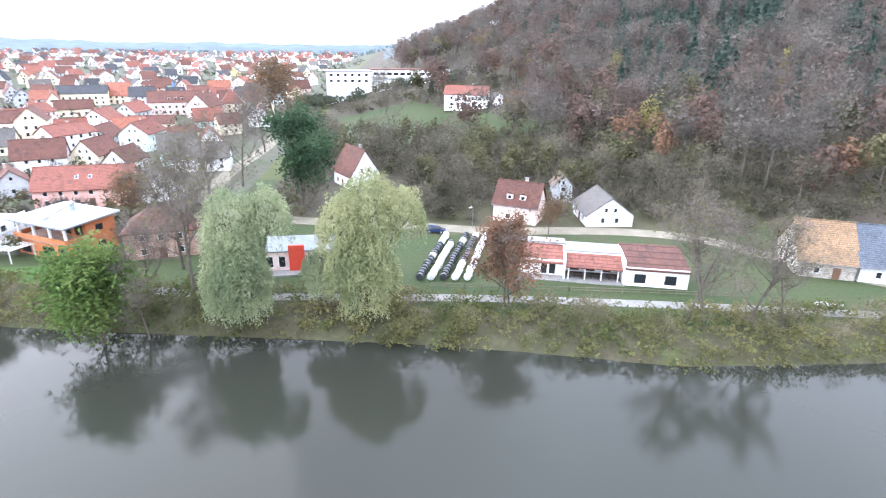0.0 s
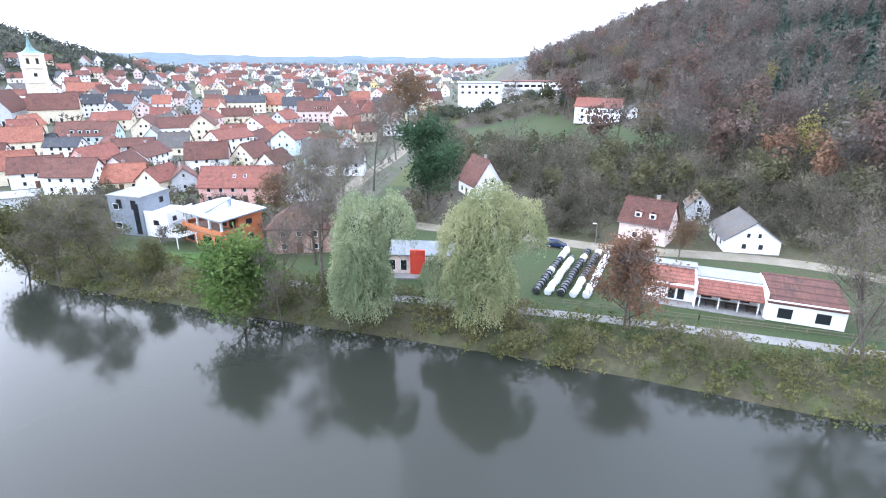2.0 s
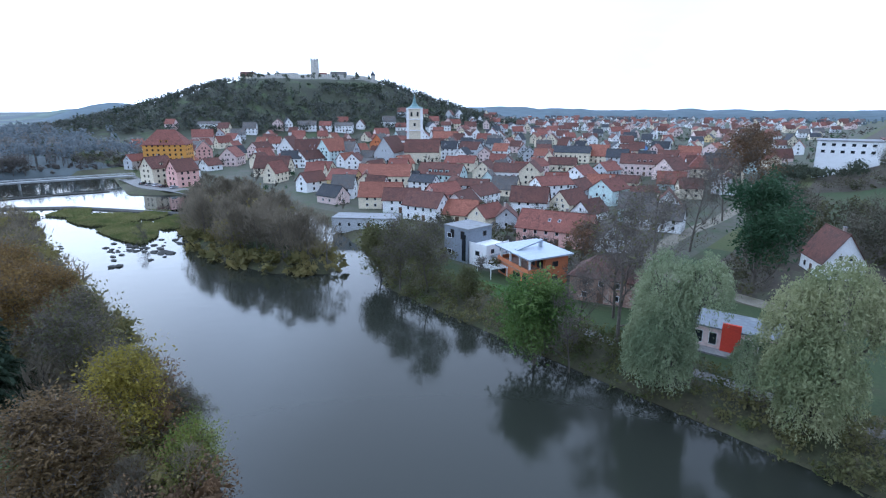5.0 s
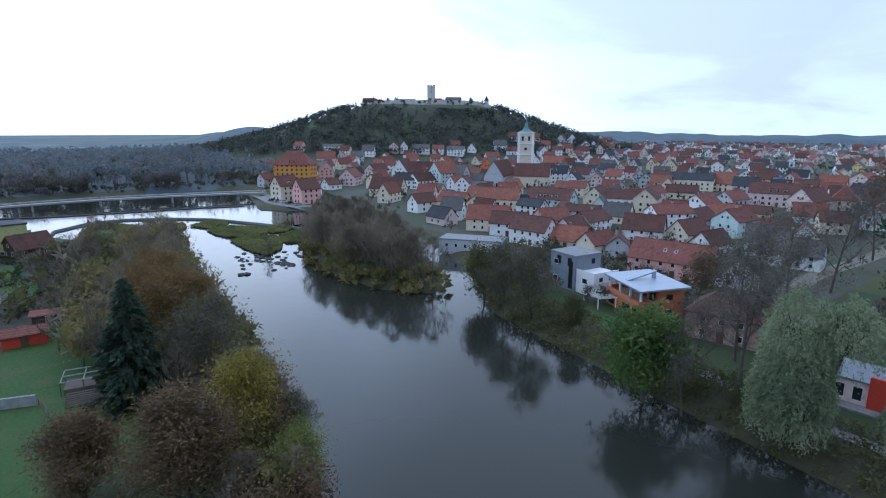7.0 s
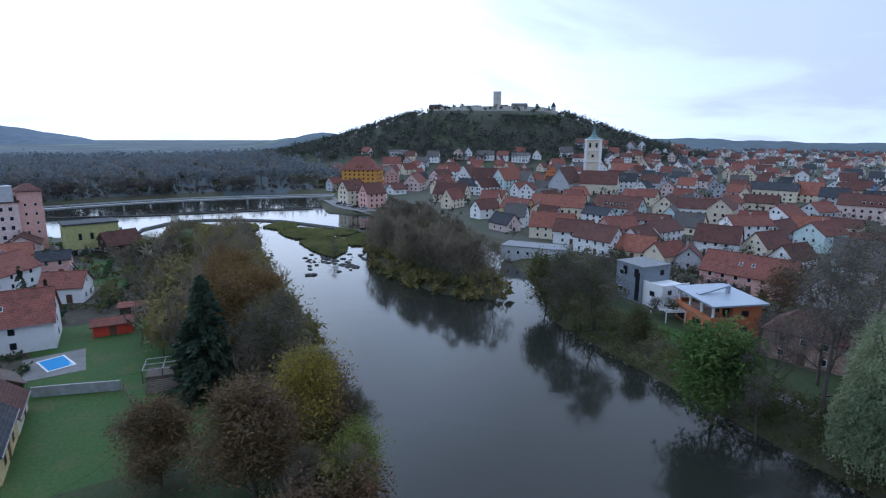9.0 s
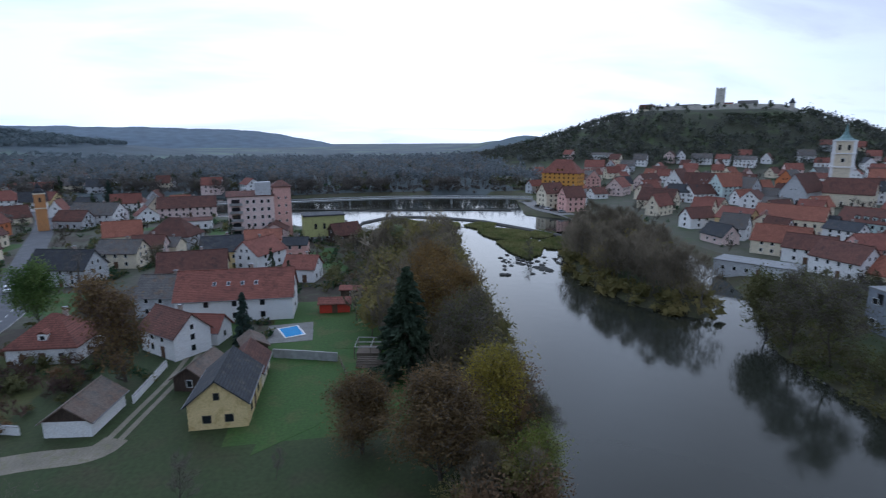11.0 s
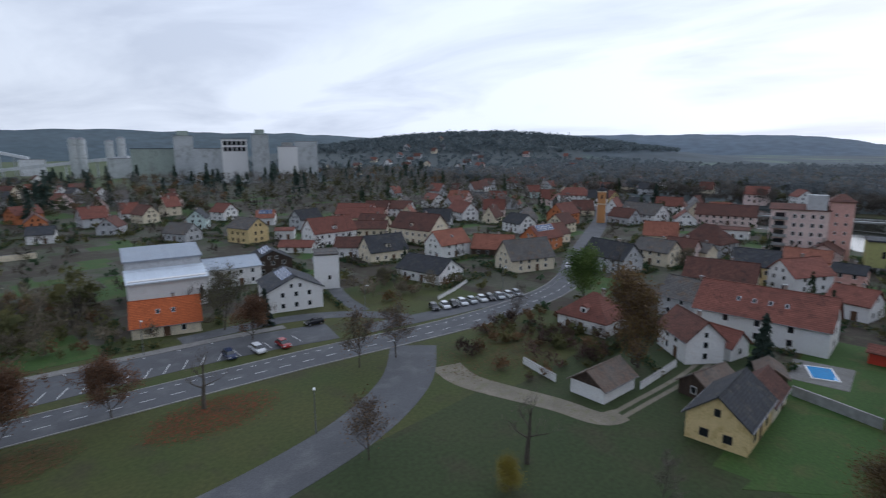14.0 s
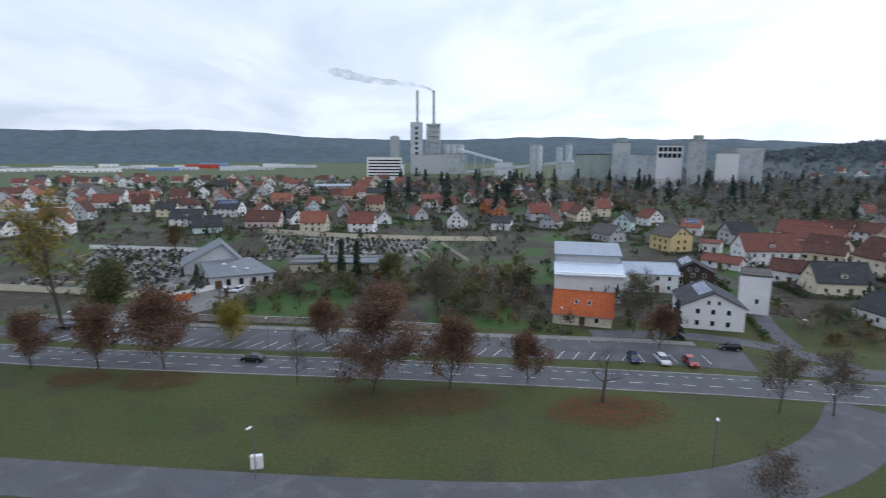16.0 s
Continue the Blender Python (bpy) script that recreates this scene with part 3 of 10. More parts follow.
def far_hills(name, crest, distance, material, seed, label, wobble=0.12):
    """Hills on the horizon, so far off that they do not shift. crest: azimuth and elevation of the skyline, in degrees."""
    az = np.linspace(crest[0][0], crest[-1][0], 260)
    el = np.interp(az, [c[0] for c in crest], [c[1] for c in crest])
    el = np.convolve(np.pad(el, 6, "edge"), np.ones(13) / 13, "valid")
    el = el + np.array([noise.noise((a * 0.5, seed, 0)) * wobble + noise.noise((a * 3.0, seed, 4)) * wobble * 0.3 for a in az])
    V, F = [], []
    for a, e in zip(np.radians(az), np.radians(el)):
        top = 40 + distance * math.tan(e)
        for d, z in ((0.80, 0.0), (0.90, 0.45), (1.0, 1.0), (1.12, 0.5), (1.25, 0.0)):
            V.append((-distance * d * math.sin(a), distance * d * math.cos(a), -6 + (top + 6) * z))
    for i in range(len(az) - 1):
        for k in range(4):
            F.append((i * 5 + k, i * 5 + k + 1, i * 5 + k + 6, i * 5 + k + 5))
    return tagged(new(name, mesh_from(name, V, F, [material], flat=False)), label, "backdrop", kind="structure")


# skyline hills, with their distance haze painted in by the material
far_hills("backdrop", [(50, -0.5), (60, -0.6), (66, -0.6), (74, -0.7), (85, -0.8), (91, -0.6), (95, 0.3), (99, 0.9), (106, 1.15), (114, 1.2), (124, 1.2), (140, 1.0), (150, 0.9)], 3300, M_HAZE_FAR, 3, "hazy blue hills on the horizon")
far_hills("backdrop", [(136, 0.6), (144, 1.3), (151, 1.55), (158, 1.5), (164, 1.75), (168, 1.85), (172, 1.5), (178, 1.4), (184, 1.45), (190, 1.5), (196, 2.05), (202, 2.2), (207, 1.9), (212, 1.75), (222, 1.9), (235, 1.5), (260, 1.0), (300, 0.6)], 2500, M_HAZE, 5, "hazy dark blue wooded hills beyond the plain")
far_hills("backdrop", [(-60, 0.6), (-20, 0.5), (-4, -0.3), (8, -0.42), (16, -0.3), (24, -0.42), (30, -0.2), (36, 0.0), (42, -0.3), (52, -0.6)], 1900, M_HAZE, 7, "hazy dark wooded hills behind the town", 0.15)
far_hills("backdrop", [(62, -0.9), (66, -0.2), (69, 0.12), (71.6, 0.38), (73, 0.2), (75, -0.38), (77, -1.1), (79, -1.7), (80, -1.9)], 1300, M_HAZE, 9, "hazy blue wooded hill down the valley", 0.05)


def sheet(name, pts, z, material, label="", category="", thick=0.0):
    """A flat piece of ground, with a rim thick metres deep."""
    bm = bmesh.new()
    f = bm.faces.new([bm.verts.new((x, y, z)) for x, y in pts])
    if f.normal.z < 0:
        f.normal_flip()
    if thick:
        r = bmesh.ops.extrude_face_region(bm, geom=[f])
        for v in [q for q in r["geom"] if isinstance(q, bmesh.types.BMVert)]:
            v.co.z += 0.0
        for v in f.verts:
            v.co.z -= thick
    bmesh.ops.recalc_face_normals(bm, faces=bm.faces)
    bmesh.ops.triangulate(bm, faces=bm.faces)
    me = bpy.data.meshes.new(name)
    bm.to_mesh(me)
    bm.free()
    me.materials.append(material)
    return tagged(new(name, me), label, category, kind="structure")


WEIR = [(-256, 2), (-275, 6), (-291, 20), (-292, 34), (-283, 52), (-268, 68), (-240, 82), (-210, 96), (-205, 104)]
sheet("river_water", [(1500, 300), (-225, 140), (-262, 116), (-300, 60), (-300, 0), (-255, -10), (1500, -60)], -2.0, M_WATER, "calm dark river mirroring trees and cloud", "river")
sheet("reservoir_water", [(-256, 2), (-275, 6), (-291, 20), (-292, 34), (-283, 52), (-268, 68), (-240, 82), (-226, 88), (-232, 110), (-262, 130), (-400, 170), (-600, 160), (-620, -250), (-400, -250), (-262, -40)],
      -1.15, M_WATER_WIDE, "still water held back above the weir", "river")


# ---- builders ----
def part(name, bm, material, parent, label=""):
    """Links a bmesh as one mesh object under a thing or a part. material: one or a list."""
    me = bpy.data.meshes.new(name)
    bm.normal_update()
    bm.to_mesh(me)
    bm.free()
    for m in material if isinstance(material, (list, tuple)) else [material]:
        me.materials.append(m)
    ob = new(name, me)
    ob.parent = parent
    if label:
        ob["label"] = label
    return ob


def put(name, me, parent, m):
    """A piece that shares the mesh me, at the pose m under its parent."""
    ob = new(name, me)
    ob.parent = parent
    ob.matrix_basis = m
    return ob


def thing(name, m, label, category, group="", kind=""):
    ob = new(name)
    ob.matrix_basis = m
    return tagged(ob, label, category, group, kind)


def box(bm, x0, y0, z0, x1, y1, z1, idx=0, turn=None):
    v = [bm.verts.new(p) for p in ((x0, y0, z0), (x1, y0, z0), (x1, y1, z0), (x0, y1, z0), (x0, y0, z1), (x1, y0, z1), (x1, y1, z1), (x0, y1, z1))]
    if turn:
        for q in v:
            q.co = turn @ q.co
    for f in ((3, 2, 1, 0), (4, 5, 6, 7), (0, 1, 5, 4), (1, 2, 6, 5), (2, 3, 7, 6), (3, 0, 4, 7)):
        bm.faces.new([v[k] for k in f]).material_index = idx
    return bm


def solid(bm, pts, faces, idx=0):
    v = [bm.verts.new(p) for p in pts]
    for f in faces:
        bm.faces.new([v[k] for k in f]).material_index = idx
    return bm


def slab(bm, corners, thick, idx=0):
    """A plate of four or three upper corners, thick metres deep straight down."""
    n = len(corners)
    up = [bm.verts.new(c) for c in corners]
    lo = [bm.verts.new((c[0], c[1], c[2] - thick)) for c in corners]
    bm.faces.new(up).material_index = idx
    bm.faces.new(lo[::-1]).material_index = idx
    for k in range(n):
        bm.faces.new((up[k], lo[k], lo[(k + 1) % n], up[(k + 1) % n])).material_index = idx
    return bm


def rod(bm, a, b, r0, r1=None, n=8, idx=0):
    a, b = Vector(a), Vector(b)
    r1 = r0 if r1 is None else r1
    q = (b - a).to_track_quat("Z", "Y")
    lo = [bm.verts.new(a + q @ Vector((r0 * math.cos(k * math.tau / n), r0 * math.sin(k * math.tau / n), 0))) for k in range(n)]
    hi = [bm.verts.new(b + q @ Vector((r1 * math.cos(k * math.tau / n), r1 * math.sin(k * math.tau / n), 0))) for k in range(n)]
    for k in range(n):
        bm.faces.new((lo[k], lo[(k + 1) % n], hi[(k + 1) % n], hi[k])).material_index = idx
    bm.faces.new(lo[::-1]).material_index = idx
    bm.faces.new(hi).material_index = idx
    return bm


WINDOW_MESH = {}


def frame_ring(bm, w, h, d=0.05, t=0.09, pane=True):
    """A window's frame as one closed shape round its recessed pane (material 1)."""
    x0, z0, x1, z1 = -w / 2, -h / 2, w / 2, h / 2
    o = [bm.verts.new(p) for p in ((x0, 0.03, z0), (x1, 0.03, z0), (x1, 0.03, z1), (x0, 0.03, z1))]
    f = [bm.verts.new(p) for p in ((x0, -d, z0), (x1, -d, z0), (x1, -d, z1), (x0, -d, z1))]
    i = [bm.verts.new(p) for p in ((x0 + t, -d, z0 + t), (x1 - t, -d, z0 + t), (x1 - t, -d, z1 - t), (x0 + t, -d, z1 - t))]
    g = [bm.verts.new(p) for p in ((x0 + t, -0.01, z0 + t), (x1 - t, -0.01, z0 + t), (x1 - t, -0.01, z1 - t), (x0 + t, -0.01, z1 - t))]
    for k in range(4):
        j = (k + 1) % 4
        bm.faces.new((o[k], o[j], f[j], f[k]))
        bm.faces.new((f[k], f[j], i[j], i[k]))
        bm.faces.new((i[k], i[j], g[j], g[k]))
    if pane:
        bm.faces.new(g).material_index = 1
    return bm


def window_mesh(w, h, near, dark=False):
    """A window that looks along -y."""
    key = (w, h, near, dark)
    if key in WINDOW_MESH:
        return WINDOW_MESH[key]
    bm = frame_ring(bmesh.new(), w, h, pane=not near)
    pane = bmesh.new()
    box(pane, -w / 2 + 0.08, -0.012, -h / 2 + 0.08, w / 2 - 0.08, 0.02, h / 2 - 0.08)
    me, mp = bpy.data.meshes.new("window"), bpy.data.meshes.new("pane")
    bm.to_mesh(me), pane.to_mesh(mp)
    bm.free(), pane.free()
    me.materials.append(M_DARKFRAME if dark else M_FRAME)
    me.materials.append(M_GLASS)
    mp.materials.append(M_GLASS)
    WINDOW_MESH[key] = (me, mp)
    return WINDOW_MESH[key]


JOINED = None                                                        # while a far house is built: its window panes in one bmesh


def window(parent, x, y, z, turn, w=1.1, h=1.3, near=True, dark=False):
    """turn: degrees by which the outward side is turned from -y."""
    if JOINED is not None:
        m = pose(x, y, z, 0, 0, turn)
        box(JOINED, -w / 2, -0.05, -h / 2, w / 2, 0.0, h / 2, 0, m)
        return None
    me, mp = window_mesh(w, h, near, dark)
    ob = put("window", me, parent, pose(x, y, z, 0, 0, turn))
    if near:
        put("pane", mp, ob, Matrix())
    return ob


def door(parent, x, y, z, turn, w=1.1, h=2.1, material=None):
    bm = bmesh.new()
    box(bm, -w / 2, -0.06, 0, w / 2, 0.02, h)
    box(bm, -w / 2 - 0.1, -0.035, 0, -w / 2, 0.02, h + 0.1)
    box(bm, w / 2, -0.035, 0, w / 2 + 0.1, 0.02, h + 0.1)
    box(bm, -w / 2, -0.035, h, w / 2, 0.02, h + 0.1)
    ob = part("door", bm, material or M_WOODDOOR, parent)
    ob.matrix_basis = pose(x, y, z, 0, 0, turn)
    return ob


def gable_roof(bm, l, w, eave, rise, over=0.45, thick=0.22, half=0.0):
    """Two slopes with overhang, the ridge along x. half: length of the clipped gable ends."""
    k = rise / (w / 2)
    y1, z1 = w / 2 + over, eave - over * k + thick
    zr, x1 = eave + rise + thick, l / 2 + over
    xr = x1 - half
    for s in (-1, 1):
        c = [(-x1, s * y1, z1), (x1, s * y1, z1), (xr, 0, zr), (-xr, 0, zr)]
        slab(bm, c if s < 0 else c[::-1], thick)
    if half:
        ym, zm = 0, zr
        for s in (-1, 1):
            c = [(s * x1, -s * y1, z1), (s * x1, s * y1, z1), (s * xr, 0, zr)]
            slab(bm, c, thick)
    return bm


def walls(bm, l, w, eave, rise, low=-1.5, hip=False):
    """Four walls down to below the ground, and the gables."""
    if hip or rise <= 0.05:
        return box(bm, -l / 2, -w / 2, low, l / 2, w / 2, eave)
    a = [(-l / 2, -w / 2, low), (l / 2, -w / 2, low), (l / 2, w / 2, low), (-l / 2, w / 2, low),
         (-l / 2, -w / 2, eave), (l / 2, -w / 2, eave), (l / 2, w / 2, eave), (-l / 2, w / 2, eave), (-l / 2, 0, eave + rise), (l / 2, 0, eave + rise)]
    return solid(bm, a, [(3, 2, 1, 0), (0, 1, 5, 4), (2, 3, 7, 6), (1, 2, 6, 9, 5), (3, 0, 4, 8, 7), (4, 5, 9, 8), (6, 7, 8, 9)])


def dormer(parent, x, side, w, eave, rise, width=1.5, wall="white", roof="red", near=True, flat=False):
    """A small window house on the slope at side -1 or 1."""
    k = rise / (w / 2)
    yf = side * (w / 2 - 0.9)
    zf = eave + 0.9 * k
    h = 1.35
    deep = min((h + 0.5) / k, w / 2 - 0.9)
    bm = bmesh.new()
    y_in = yf - side * deep
    box(bm, x - width / 2, min(yf, y_in), zf - 0.3, x + width / 2, max(yf, y_in), zf + h)
    box_ob = part("dormer", bm, WALLS[wall], parent)
    bm = bmesh.new()
    o = 0.2
    ya, yb = yf + side * o, y_in
    if flat:
        slab(bm, [(x - width / 2 - o, min(ya, yb), zf + h + 0.16), (x + width / 2 + o, min(ya, yb), zf + h + 0.16), (x + width / 2 + o, max(ya, yb), zf + h + 0.16), (x - width / 2 - o, max(ya, yb), zf + h + 0.16)], 0.14)
    else:
        top = zf + h + width * 0.42
        for s in (-1, 1):
            c = [(x + s * (width / 2 + o), min(ya, yb), zf + h + 0.05), (x, min(ya, yb), top), (x, max(ya, yb), top), (x + s * (width / 2 + o), max(ya, yb), zf + h + 0.05)]
            slab(bm, c if s < 0 else c[::-1], 0.12)
        solid(bm, [(x - width / 2, yf, zf + h), (x + width / 2, yf, zf + h), (x, yf, top - 0.12)], [(0, 1, 2) if side < 0 else (2, 1, 0)])
    part("dormer_roof", bm, ROOFS[roof], box_ob)
    window(box_ob, x, yf, zf + 0.65, 0 if side < 0 else 180, min(1.0, width - 0.4), 0.95, near)
    return box_ob


def house(x, y, turn, w, l, eave, rise, wall="white", roof="red", kind="gable", label="", z=None, near=True, floors=None, gap=3.3, chimneys=1, dormers=0, skylights=0,
          panels=0, dark=False, doors=1, over=0.45, win=(1.05, 1.3), name="house", plinth=False, gable_wood=False, half=0.0, dormer_wall=None, flat_dormer=False, sides="fblr", category="house"):
    """A house with the ridge along its own x, w metres across and l along. turn: degrees of the ridge from world x."""
    global JOINED
    h = thing(name, pose(x, y, gz(x, y) if z is None else z, 0, 0, turn), label, category)
    away = math.hypot(x, y)
    JOINED = bmesh.new() if away > 245 and name == "house" else None
    near = near and away < 150
    bm = bmesh.new()
    walls(bm, l, w, eave, rise, hip=kind != "gable" or half > 0)
    part("wall", bm, WALLS[wall], h)
    if plinth:
        bm = bmesh.new()
        box(bm, -l / 2 - 0.06, -w / 2 - 0.06, -1.0, l / 2 + 0.06, w / 2 + 0.06, 0.55)
        part("plinth", bm, WALLS["palegrey"], h)
    bm = bmesh.new()
    thick = 0.22
    if kind == "gable":
        gable_roof(bm, l, w, eave, rise, over, thick, half)
    elif kind == "hip":
        gable_roof(bm, l, w, eave, rise, over, thick, w / 2 if l > w * 1.15 else l / 2 - 0.1)
    elif kind == "flat":
        box(bm, -l / 2 - over * 0.4, -w / 2 - over * 0.4, eave, l / 2 + over * 0.4, w / 2 + over * 0.4, eave + 0.3)
    elif kind == "mono":
        k = rise / w
        slab(bm, [(-l / 2 - over, -w / 2 - over, eave + thick - over * k), (l / 2 + over, -w / 2 - over, eave + thick - over * k), (l / 2 + over, w / 2 + over, eave + rise + thick + over * k), (-l / 2 - over, w / 2 + over, eave + rise + thick + over * k)], thick)
    roof_ob = part("roof", bm, ROOFS[roof], h)
    if kind == "mono":
        bm = bmesh.new()
        solid(bm, [(-l / 2, -w / 2, eave), (l / 2, -w / 2, eave), (l / 2, w / 2, eave), (-l / 2, w / 2, eave), (l / 2, w / 2, eave + rise), (-l / 2, w / 2, eave + rise)],
              [(3, 2, 1, 0), (0, 1, 4, 5), (1, 2, 4), (3, 0, 5), (2, 3, 5, 4)])
        part("upper_wall", bm, WALLS[wall], h)
    if kind == "gable" and rise > 1.5 and not half:
        bm = bmesh.new()                                             # ridge cap
        rod(bm, (-l / 2 - over, 0, eave + rise + thick), (l / 2 + over, 0, eave + rise + thick), 0.13, n=6)
        part("ridge_cap", bm, ROOFS[roof], roof_ob)
        if near:
            for s in (-1, 1):
                bm = bmesh.new()
                k = rise / (w / 2)
                rod(bm, (-l / 2 - over, s * (w / 2 + over + 0.06), eave - over * k + 0.1), (l / 2 + over, s * (w / 2 + over + 0.06), eave - over * k + 0.1), 0.08, n=5)
                part("gutter", bm, M_CAP, roof_ob)
    if gable_wood:
        for s in (-1, 1):
            bm = bmesh.new()
            q = s * (l / 2 + 0.02)
            solid(bm, [(q, -w / 2, eave), (q, w / 2, eave), (q, 0, eave + rise)], [(0, 1, 2) if s > 0 else (2, 1, 0)])
            part("gable_board", bm, WALLS["wood"], h)
    floors = floors if floors is not None else max(1, round((eave - 0.4) / 2.7))
    ww, wh = win
    for f in range(floors):
        zc = min(1.55 + f * 2.75, eave - 0.25 - wh / 2)
        n = max(1, int((l - 1.2) // gap))
        for s, key in ((-1, "f"), (1, "b")):
            if key in sides:
                for i in range(n):
                    xx = (i - (n - 1) / 2) * gap
                    if doors and f == 0 and s == -1 and i == n // 2:
                        door(h, xx, -w / 2, 0.05, 0)
                    else:
                        window(h, xx, s * w / 2, zc, 0 if s < 0 else 180, ww, wh, near, dark)
        n = max(1, int((w - 1.2) // gap))
        for s, key in ((-1, "l"), (1, "r")):
            if key in sides:
                for i in range(n):
                    window(h, s * l / 2, (i - (n - 1) / 2) * gap, zc, -90 if s < 0 else 90, ww, wh, near, dark)
    if kind == "gable" and rise > 2.6 and not half:
        n = 2 if w > 8 else 1
        for s, key in ((-1, "l"), (1, "r")):
            if key in sides:
                for i in range(n):
                    window(h, s * (l / 2 + (0.03 if gable_wood else 0)), (i - (n - 1) / 2) * 2.2, eave + min(1.2, rise * 0.3), -90 if s < 0 else 90, 0.85, 1.1, near, dark)
    for i in range(chimneys):
        bm = bmesh.new()
        cx = (i - (chimneys - 1) / 2) * l * 0.5 + l * 0.12
        cy = w * 0.09 * (-1) ** i
        box(bm, cx - 0.35, cy - 0.3, eave + rise * 0.4, cx + 0.35, cy + 0.3, eave + rise + 0.95)
        ch = part("chimney", bm, M_BRICKCHIM, h)
        bm = bmesh.new()
        box(bm, cx - 0.43, cy - 0.38, eave + rise + 0.95, cx + 0.43, cy + 0.38, eave + rise + 1.07)
        part("cap", bm, M_CAP, ch)
    for i in range(dormers):
        for s in (-1, 1):
            dormer(h, (i - (dormers - 1) / 2) * min(3.2, l / (dormers + 0.4)), s, w, eave, rise, 1.5, dormer_wall or wall, roof, near, flat_dormer)
    k = rise / (w / 2) if w else 0
    tilt = math.degrees(math.atan(k))
    for i in range(skylights):
        for s in (-1, 1):
            bm = bmesh.new()
            box(bm, -0.4, -0.55, -0.05, 0.4, 0.55, 0.07, 0)
            box(bm, -0.33, -0.48, 0.07, 0.33, 0.48, 0.075, 1)
            ob = part("skylight", bm, [M_ALU, M_GLASS], h)
            yy = s * w * 0.26
            ob.matrix_basis = pose((i - (skylights - 1) / 2) * min(3.0, l / (skylights + 0.3)), yy, eave + rise - abs(yy) * k + 0.26, -s * tilt, 0, 0)
    if panels:
        s = 1 if panels > 0 else -1
        nx = max(1, int(l * 0.8 / 1.75))
        ny = 3 if w > 7 else 2
        bm0 = bmesh.new()
        box(bm0, -0.82, -0.5, 0, 0.82, 0.5, 0.05, 0)
        box(bm0, -0.78, -0.46, 0.05, 0.78, 0.46, 0.056, 1)
        me = bpy.data.meshes.new("solar_panel")
        bm0.to_mesh(me)
        bm0.free()
        me.materials.append(M_ALU), me.materials.append(M_SOLAR)
        for i in range(nx):
            for j in range(ny):
                d = 0.7 + j * 1.05
                yy = s * (d * math.cos(radians(tilt)))
                put("solar_panel", me, roof_ob, pose((i - (nx - 1) / 2) * 1.7, yy, eave + rise - abs(yy) * k + 0.32, -s * tilt, 0, 0))
    if JOINED is not None:
        part("glazing", JOINED, M_GLASS, h)["kind"] = "stuff"
        JOINED = None
    return h


class Quarter:
    """Far houses that nobody could count, gathered into one mesh."""

    def __init__(self):
        self.bm, self.mats = bmesh.new(), []

    def slot(self, m):
        if m not in self.mats:
            self.mats.append(m)
        return self.mats.index(m)

    def add(self, x, y, turn, w, l, eave, rise, wall, roof):
        start = len(self.bm.verts)
        m = pose(x, y, gz(x, y), 0, 0, turn)
        for make, mt in ((lambda b: walls(b, l, w, eave, rise), WALLS[wall]), (lambda b: gable_roof(b, l, w, eave, rise), ROOFS[roof])):
            b = make(bmesh.new())
            k = self.slot(mt)
            vs = {v: self.bm.verts.new(m @ v.co) for v in b.verts}
            for f in b.faces:
                self.bm.faces.new([vs[v] for v in f.verts]).material_index = k
            b.free()
        k = self.slot(M_GLASS)
        for f in range(2 if eave > 4.5 else 1):
            for s in (-1, 1):
                for i in range(3):
                    box(self.bm, (i - 1) * l * 0.28 - 0.55, s * w / 2 - 0.05, 1.0 + f * 2.6, (i - 1) * l * 0.28 + 0.55, s * w / 2 + 0.05, 2.3 + f * 2.6, k, m)
                for i in (-1, 1):
                    box(self.bm, s * l / 2 - 0.05, i * w * 0.22 - 0.5, 1.0 + f * 2.6, s * l / 2 + 0.05, i * w * 0.22 + 0.5, 2.3 + f * 2.6, k, m)

    def done(self, name, label):
        me = bpy.data.meshes.new(name)
        self.bm.to_mesh(me)
        self.bm.free()
        for m in self.mats:
            me.materials.append(m)
        return tagged(new(name, me), label, "houses", kind="stuff")


# ---- trees ----
def spray(rng, centres, size, aim=None, stretch=1.0, lean=0.6):
    """Leaf quads round the centres. aim: the direction along which leaves hang."""
    n = len(centres)
    a = rng.normal(size=(n, 3))
    if aim is not None:
        a = a * lean + np.asarray(aim)
    a /= np.linalg.norm(a, axis=1)[:, None]
    b = np.cross(a, rng.normal(size=(n, 3)))
    b /= np.linalg.norm(b, axis=1)[:, None] + 1e-9
    s = size * rng.uniform(0.6, 1.4, (n, 1))
    a, b = a * s * stretch, b * s
    v = np.stack([centres - a, centres + b * 0.5, centres + a, centres - b * 0.5], 1).reshape(-1, 3)
    f = np.arange(4 * n).reshape(-1, 4)
    return v, f


def limb(path, radii, sides=4):
    """A bent tapering tube along a path."""
    path = np.asarray(path, float)
    verts, faces = [], []
    for i, (p, r) in enumerate(zip(path, radii)):
        d = path[min(i + 1, len(path) - 1)] - path[max(i - 1, 0)]
        d /= np.linalg.norm(d) + 1e-9
        u = np.cross(d, (0.3, 0.9, 0.1))
        u /= np.linalg.norm(u) + 1e-9
        w = np.cross(d, u)
        for k in range(sides):
            t = math.tau * k / sides
            verts.append(p + r * (u * math.cos(t) + w * math.sin(t)))
    for i in range(len(path) - 1):
        for k in range(sides):
            a, b = i * sides + k, i * sides + (k + 1) % sides
            faces.append((a, b, b + sides, a + sides))
    return np.array(verts), faces


